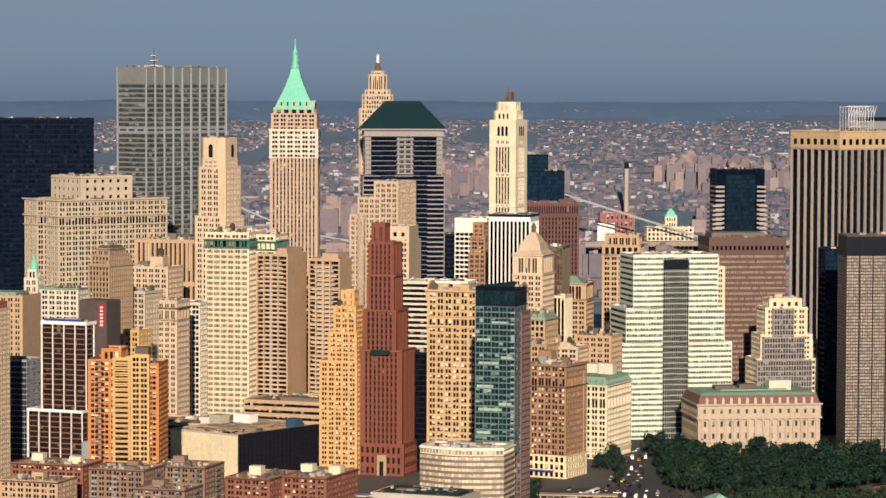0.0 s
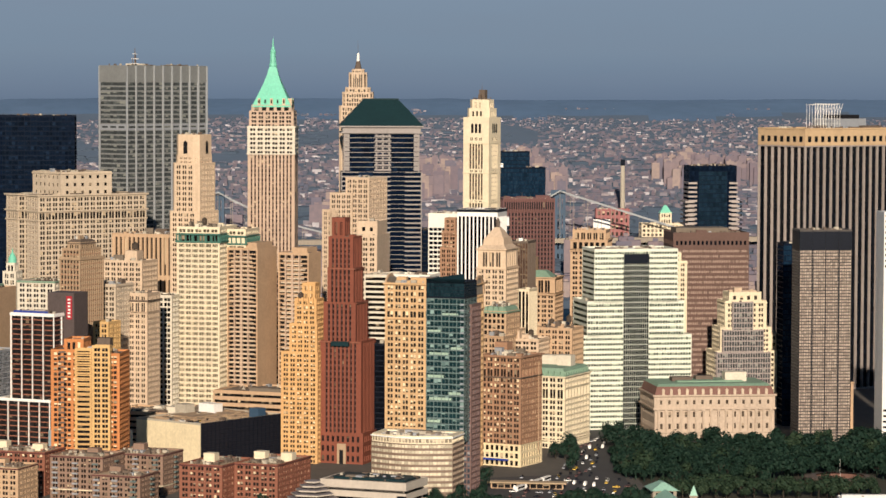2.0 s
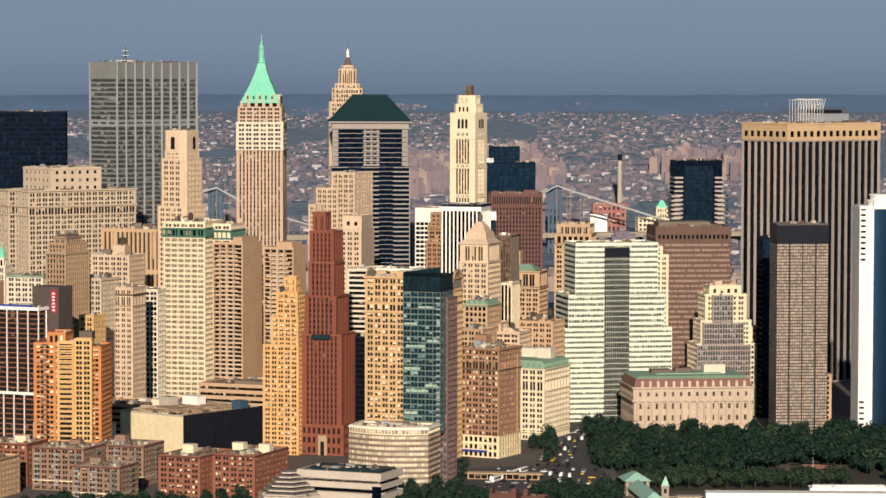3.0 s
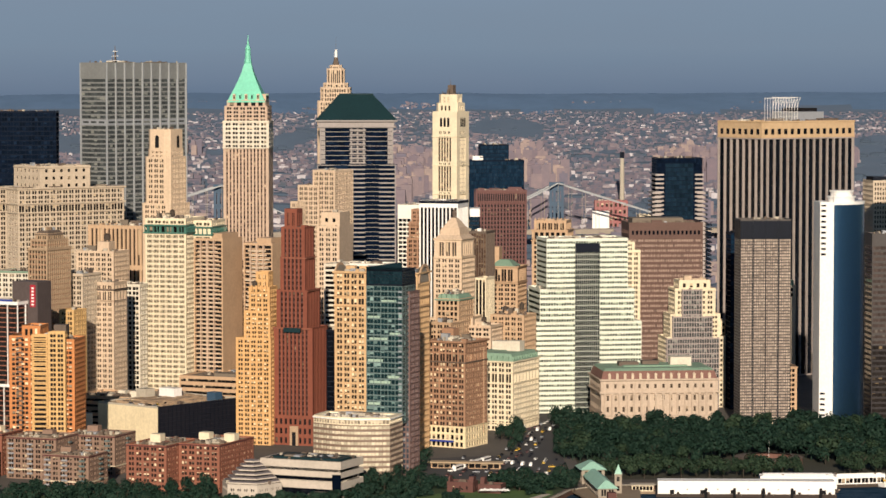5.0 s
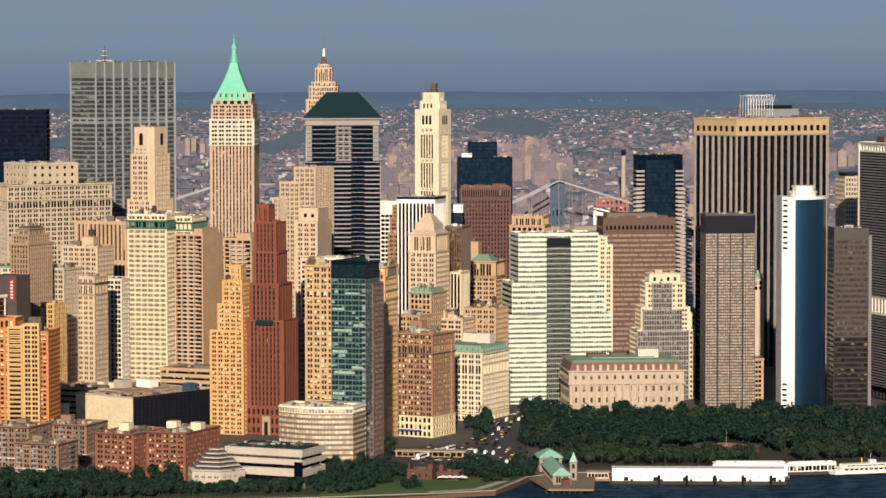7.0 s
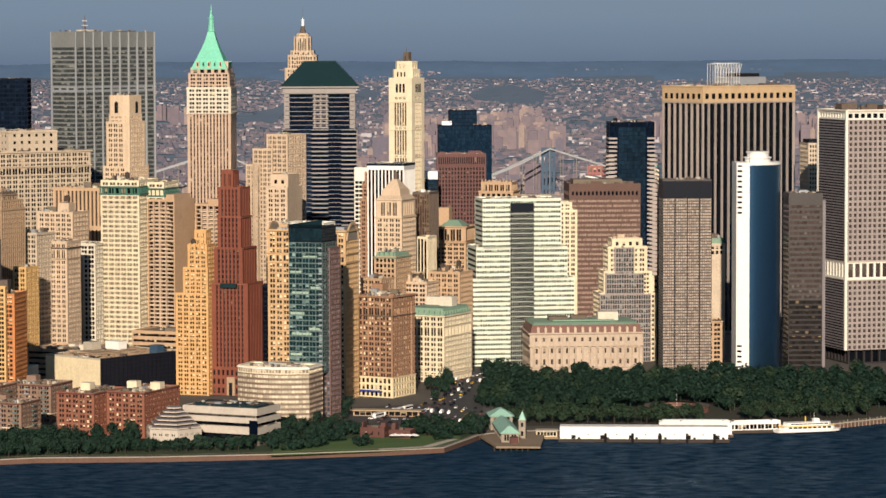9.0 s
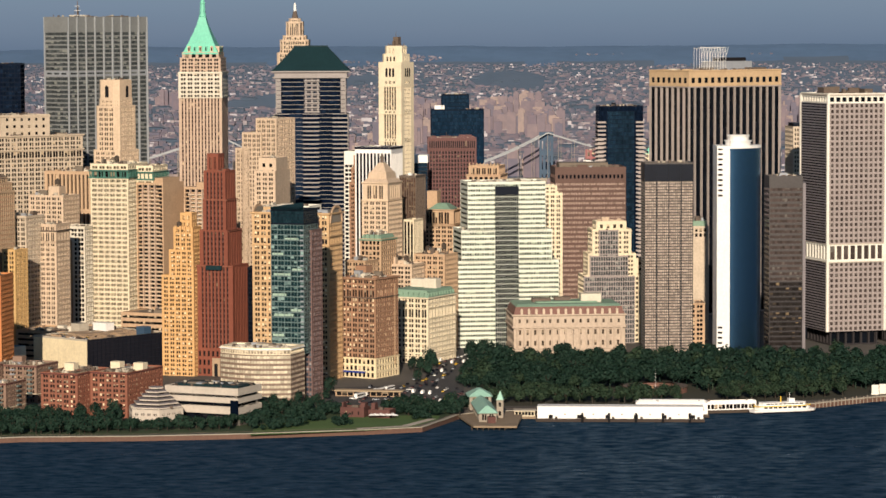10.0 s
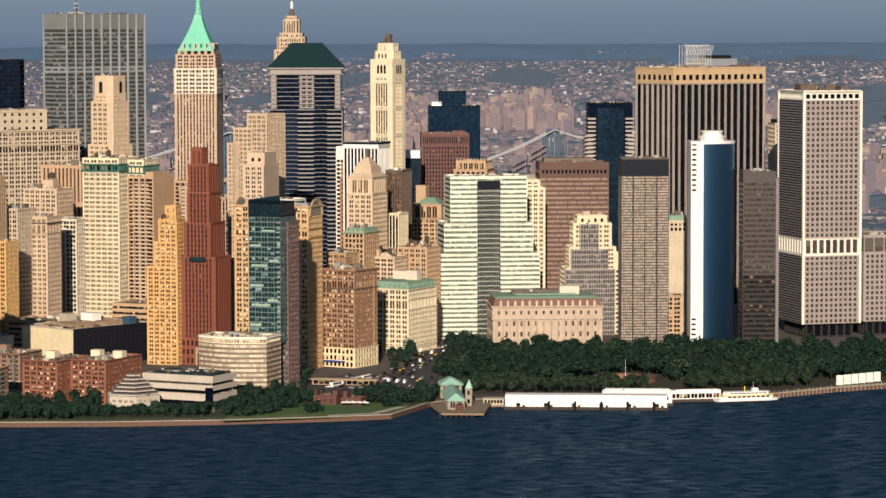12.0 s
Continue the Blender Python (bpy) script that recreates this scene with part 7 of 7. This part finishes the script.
s.box(-1.8, 1.8, -8, -4, 7.0, 9.2)
part("wheelhouse", s, WHITE_PAINT, boat)
s = Shape()
s.cyl(0, 1, 7, 10.5, 0.5, 0.4, 8)
part("funnel", s, YELLOW, boat)
s = Shape()
s.cyl(0, -5, 9, 13, 0.12, 0.06, 6)
part("mast", s, WHITE_PAINT, boat)

# pale timber fender piles along the quay
posts = Shape()
for p, q in zip(SHORE[12:17], SHORE[13:17]):
    L = math.hypot(q[0] - p[0], q[1] - p[1])
    for i in range(int(L / 3.4)):
        t = i * 3.4 / L
        posts.cyl(p[0] + (q[0] - p[0]) * t - 1.4, p[1] + (q[1] - p[1]) * t, -2, 4.2 + 0.5 * (i % 3), 0.35, 0.3, 6)
    posts.bar((p[0] - 1.4, p[1], 3.6), (q[0] - 1.4, q[1], 3.6), 0.25)
tagged(new("quay_piling", posts.mesh("quay_piling", GREYSTONE)), "weathered grey fender piles along the quay wall", "piling", kind="stuff")

# stone pylons on the right-hand quay
py = thing("stone_pylon", -276, -216, 3.0, 104, "tall pale granite memorial slab", "memorial", "memorial slabs")
s = Shape()
s.box(-2.4, 2.4, -0.55, 0.55, 0, 6.6)
s.box(-2.7, 2.7, -0.8, 0.8, 0, 0.5)
part("slab", s, WHITE, py)
for i in range(1, 6):
    copy_thing(py, pose(-276 + 4.6 * i, -216 - 5.4 * i, 3.0, 0, 0, 104))

# round stone fort in the park
b = Building("fort", "round brownstone fort with an open yard", FORT[0], FORT[1], 0, DULLRED, G_DARK, category="fort")
b.root.scale = (0.72, 0.72, 0.9)
n = 40
for r, inner in ((30, False), (21, True)):
    ring = [(r * math.cos(math.tau * i / n), r * math.sin(math.tau * i / n)) for i in range(n)]
    s = Shape()
    s.prism(ring if not inner else list(reversed(ring)), 0, 4.6, cap=False)
    b.add("curved_wall", s, surface("dull_brownstone", (0.17, 0.085, 0.065), streak=0.3))
s = Shape()
ro = [(30.6 * math.cos(math.tau * i / n), 30.6 * math.sin(math.tau * i / n)) for i in range(n)]
ri = [(20.5 * math.cos(math.tau * i / n), 20.5 * math.sin(math.tau * i / n)) for i in range(n)]
s.prism(ro, 4.2, 4.7, cap=False)
s.prism(ro, 4.7, 5.6, ri, cap=False)
b.add("ring_roof", s, RUST, "dull red ring roof")
for i in range(14):
    a = math.pi + (i - 6.5) * 0.16
    s = Shape()
    s.box(30 * math.cos(a) - 0.15, 30 * math.cos(a) + 0.1, 30 * math.sin(a) - 0.5, 30 * math.sin(a) + 0.5, 3.2, 5.4)
    b.add("gun_port", s, DARK)
b.solid(8, 3, 3, 10.5, -30, 6, BROWNBRICK, "gatehouse").mast(0, 0, 3, 20, 0.15, WHITE_PAINT, "flagpole")
b.done()

# parked and queuing cars
def car(label, paint, long=4.6, van=False):
    c = new("van" if van else "car")
    tagged(c, label, "van" if van else "car", "cars on the street")
    s = Shape()
    h = 1.9 if van else 0.85
    s.prism([(-long / 2, 0.9), (-long / 2, -0.9), (long / 2, -0.9), (long / 2, 0.9)], 0.3, h, [(-long / 2 + 0.05, 0.85), (-long / 2 + 0.05, -0.85), (long / 2 - 0.12, -0.85), (long / 2 - 0.12, 0.85)])
    part("body", s, paint, c)
    s = Shape()
    t = 2.4 if van else 1.45
    s.prism([(-long * 0.34, 0.82), (-long * 0.34, -0.82), (long * 0.24, -0.82), (long * 0.24, 0.82)], h, t, [(-long * 0.24, 0.68), (-long * 0.24, -0.68), (long * 0.1, -0.68), (long * 0.1, 0.68)])
    part("cabin", s, G_BLACK if not van else paint, c)
    s = Shape()
    s.box(-long * 0.22, long * 0.09, -0.66, 0.66, t, t + 0.05)
    part("roof", s, paint, c)
    for x in (-long * 0.31, long * 0.31):
        for y in (-0.88, 0.88):
            w = Shape()
            for i in range(10):
                a0, a1 = math.tau * i / 10, math.tau * (i + 1) / 10
                w.quad([(x + 0.34 * math.cos(a0), y - 0.1, 0.34 + 0.34 * math.sin(a0)), (x + 0.34 * math.cos(a1), y - 0.1, 0.34 + 0.34 * math.sin(a1)), (x + 0.34 * math.cos(a1), y + 0.1, 0.34 + 0.34 * math.sin(a1)), (x + 0.34 * math.cos(a0), y + 0.1, 0.34 + 0.34 * math.sin(a0))])
            for sy in (-0.1, 0.1):
                w.quad([(x + 0.34 * math.cos(math.tau * i / 10), y + sy, 0.34 + 0.34 * math.sin(math.tau * i / 10)) for i in range(10)])
            part("wheel", w, BLACK, c)
    return c


CARS = [car("white saloon car on the street", WHITE_PAINT), car("dark blue saloon car on the street", BLACK), car("yellow taxi saloon on the street", YELLOW), car("silver saloon car on the street", STEEL), car("white delivery van on the street", WHITE_PAINT, 6.2, True), car("maroon saloon car on the street", MAROON)]
spots = []
for i in range(420):
    t = rr.random() ** 1.3
    x, y = -334 + 300 * t, 103 - 28 * t + rr.choice((-36, -29, -22, -15, -9.5, -6, -2.5, 2.5, 6, 9.5, 16, 24, 32)) * (1.0 if t < 0.32 else 0.28)
    if any((x - a) ** 2 + (y - c) ** 2 < 30 for a, c in spots):
        continue
    spots.append((x, y))
used = set()
for i, (x, y) in enumerate(spots[:120]):
    src = rr.choice(CARS + [CARS[0], CARS[1], CARS[1], CARS[3], CARS[5]])
    m = pose(x, y, 3.02, 0, 0, -8 + rr.uniform(-5, 5) + rr.choice((0, 180, 90 if x < -250 else 0)))
    if src.name in used:
        copy_thing(src, m)
    else:
        used.add(src.name)
        src.matrix_world = m
for i in range(22):                        # cars parked on the garage roof deck
    u, v = rr.uniform(-34, 30), rr.uniform(-24, 24)
    a = radians(-38)
    copy_thing(rr.choice(CARS[:4]), pose(-152 + u * math.cos(a) - v * math.sin(a), 329 + u * math.sin(a) + v * math.cos(a), 30.05, 0, 0, -38 + rr.choice((0, 90))))
for c in CARS:
    if c.name not in used:
        c.matrix_world = pose(-262 + 6 * CARS.index(c), 100, 3.02)

# white coaches waiting by the kerb
bus = thing("bus", -262, 112, 3.02, -22, "long white coach with dark windows", "bus", "coaches at the kerb")
s = Shape()
s.box(-6, 6, -1.25, 1.25, 0.4, 3.3)
coach = part("body", s, WHITE_PAINT, bus)
s = Shape()
s.box(-5.8, 5.9, -1.28, 1.28, 1.7, 2.7)
part("window_strip", s, G_BLACK, coach)
for x in (-4, 4):
    s = Shape()
    s.box(x - 0.5, x + 0.5, -1.3, 1.3, 0, 0.9)
    part("wheel_pair", s, BLACK, bus)
for i in range(1, 4):
    copy_thing(bus, pose(-262 - 14 * i, 112 + 5.6 * i, 3.02, 0, 0, -22))

# ---- far across the river ----
BRIDGE_Z, BK = 18.0, 0.94
br = thing("suspension_bridge", 1745, 51, 0, 0, "blue-grey steel suspension bridge", "bridge")
T2 = (-95.0, 425.0)


def bridge_tower(x, y):
    s = Shape()
    for dy in (-7.5, -2.7, 2.7, 7.5):
        s.box(x - 3, x + 3, y + dy - 1.7, y + dy + 1.7, 0, 108)
    for z in (30, 55, 80, 100):
        s.box(x - 2.4, x + 2.4, y - 8, y + 8, z, z + 6)
    s.box(x - 3.6, x + 3.6, y - 9.5, y + 9.5, 106, 111)
    return s


part("tower", bridge_tower(0, 0), TEAL_PAINT, br, "teal steel tower")
part("tower", bridge_tower(*T2), TEAL_PAINT, br, "teal steel tower")
along = Vector((T2[0], T2[1], 0))
sus = Shape()
for off in (-9, 9):
    s = Shape()
    side = Vector((-along.y, along.x, 0)).normalized() * off
    pts = []
    for i in range(-12, 37):
        t = i / 24
        if t < 0:
            z = 110 + (t * 24) * 5.6
        elif t > 1:
            z = 110 - (t - 1) * 24 * 5.6
        else:
            z = 110 - 60 * (1 - (2 * t - 1) ** 2)
        pts.append(along * t + side + Vector((0, 0, z)))
    for p, q in zip(pts, pts[1:]):
        s.bar(p, q, 0.9)
        if p.z > 52:
            sus.bar(p, (p.x, p.y, 50), 0.22)
    part("cable", s, BRIGHTSTEEL, br, "pale suspension cable")
part("suspender", sus, GREYSTONE, br, kind="stuff")
s = Shape()
d = along.normalized()
n = Vector((-d.y, d.x, 0)) * 11
p, q = along * -0.9, along * 1.6
s.prism([(p.x + n.x, p.y + n.y), (p.x - n.x, p.y - n.y), (q.x - n.x, q.y - n.y), (q.x + n.x, q.y + n.y)][::-1], 44, 50)
part("deck", s, GREYSTONE, br)

b = Building("depot_hall", "long cream river hall with a green-capped clock tower", 1800, -86, 4, IVORY, G_WARM, ground=33.0, category="hall")
b.tier(60, 24, 33, 66, bay=5.5, floor=6, pier=2.2, span=2.2, deep=0.8).tier(15, 13, 66, 80, oy=-2, bay=4, floor=8, pier=2, span=3.4, deep=0.6)
b.solid(16, 14, 80, 90, 0, -2, COPPER, "pointed_cap", "green copper cap", w2=3, d2=3)
b.done()
b = Building("factory", "red brick power house with a white end bay", 1850, -22, 0, surface("far_red_brick", (0.30, 0.12, 0.12), streak=0.2), G_WARM, ground=46.0, category="factory")
b.tier(44, 30, 46, 82, bay=6, floor=9, pier=3, span=4, deep=0.5).solid(22, 4, 46, 70, -17, 14, WHITE_PAINT, "white_bay")
b.done()
ch = thing("chimney", 1900, -38, 50, 0, "tall pale smokestack with a dark cap", "chimney")
s = Shape()
s.cyl(0, 0, 0, 88, 3.4, 2.7, 12)
part("stack", s, CONCRETE, ch)
s = Shape()
s.cyl(0, 0, 88, 96, 3.1, 3.0, 12)
part("cap", s, BLACK, ch)
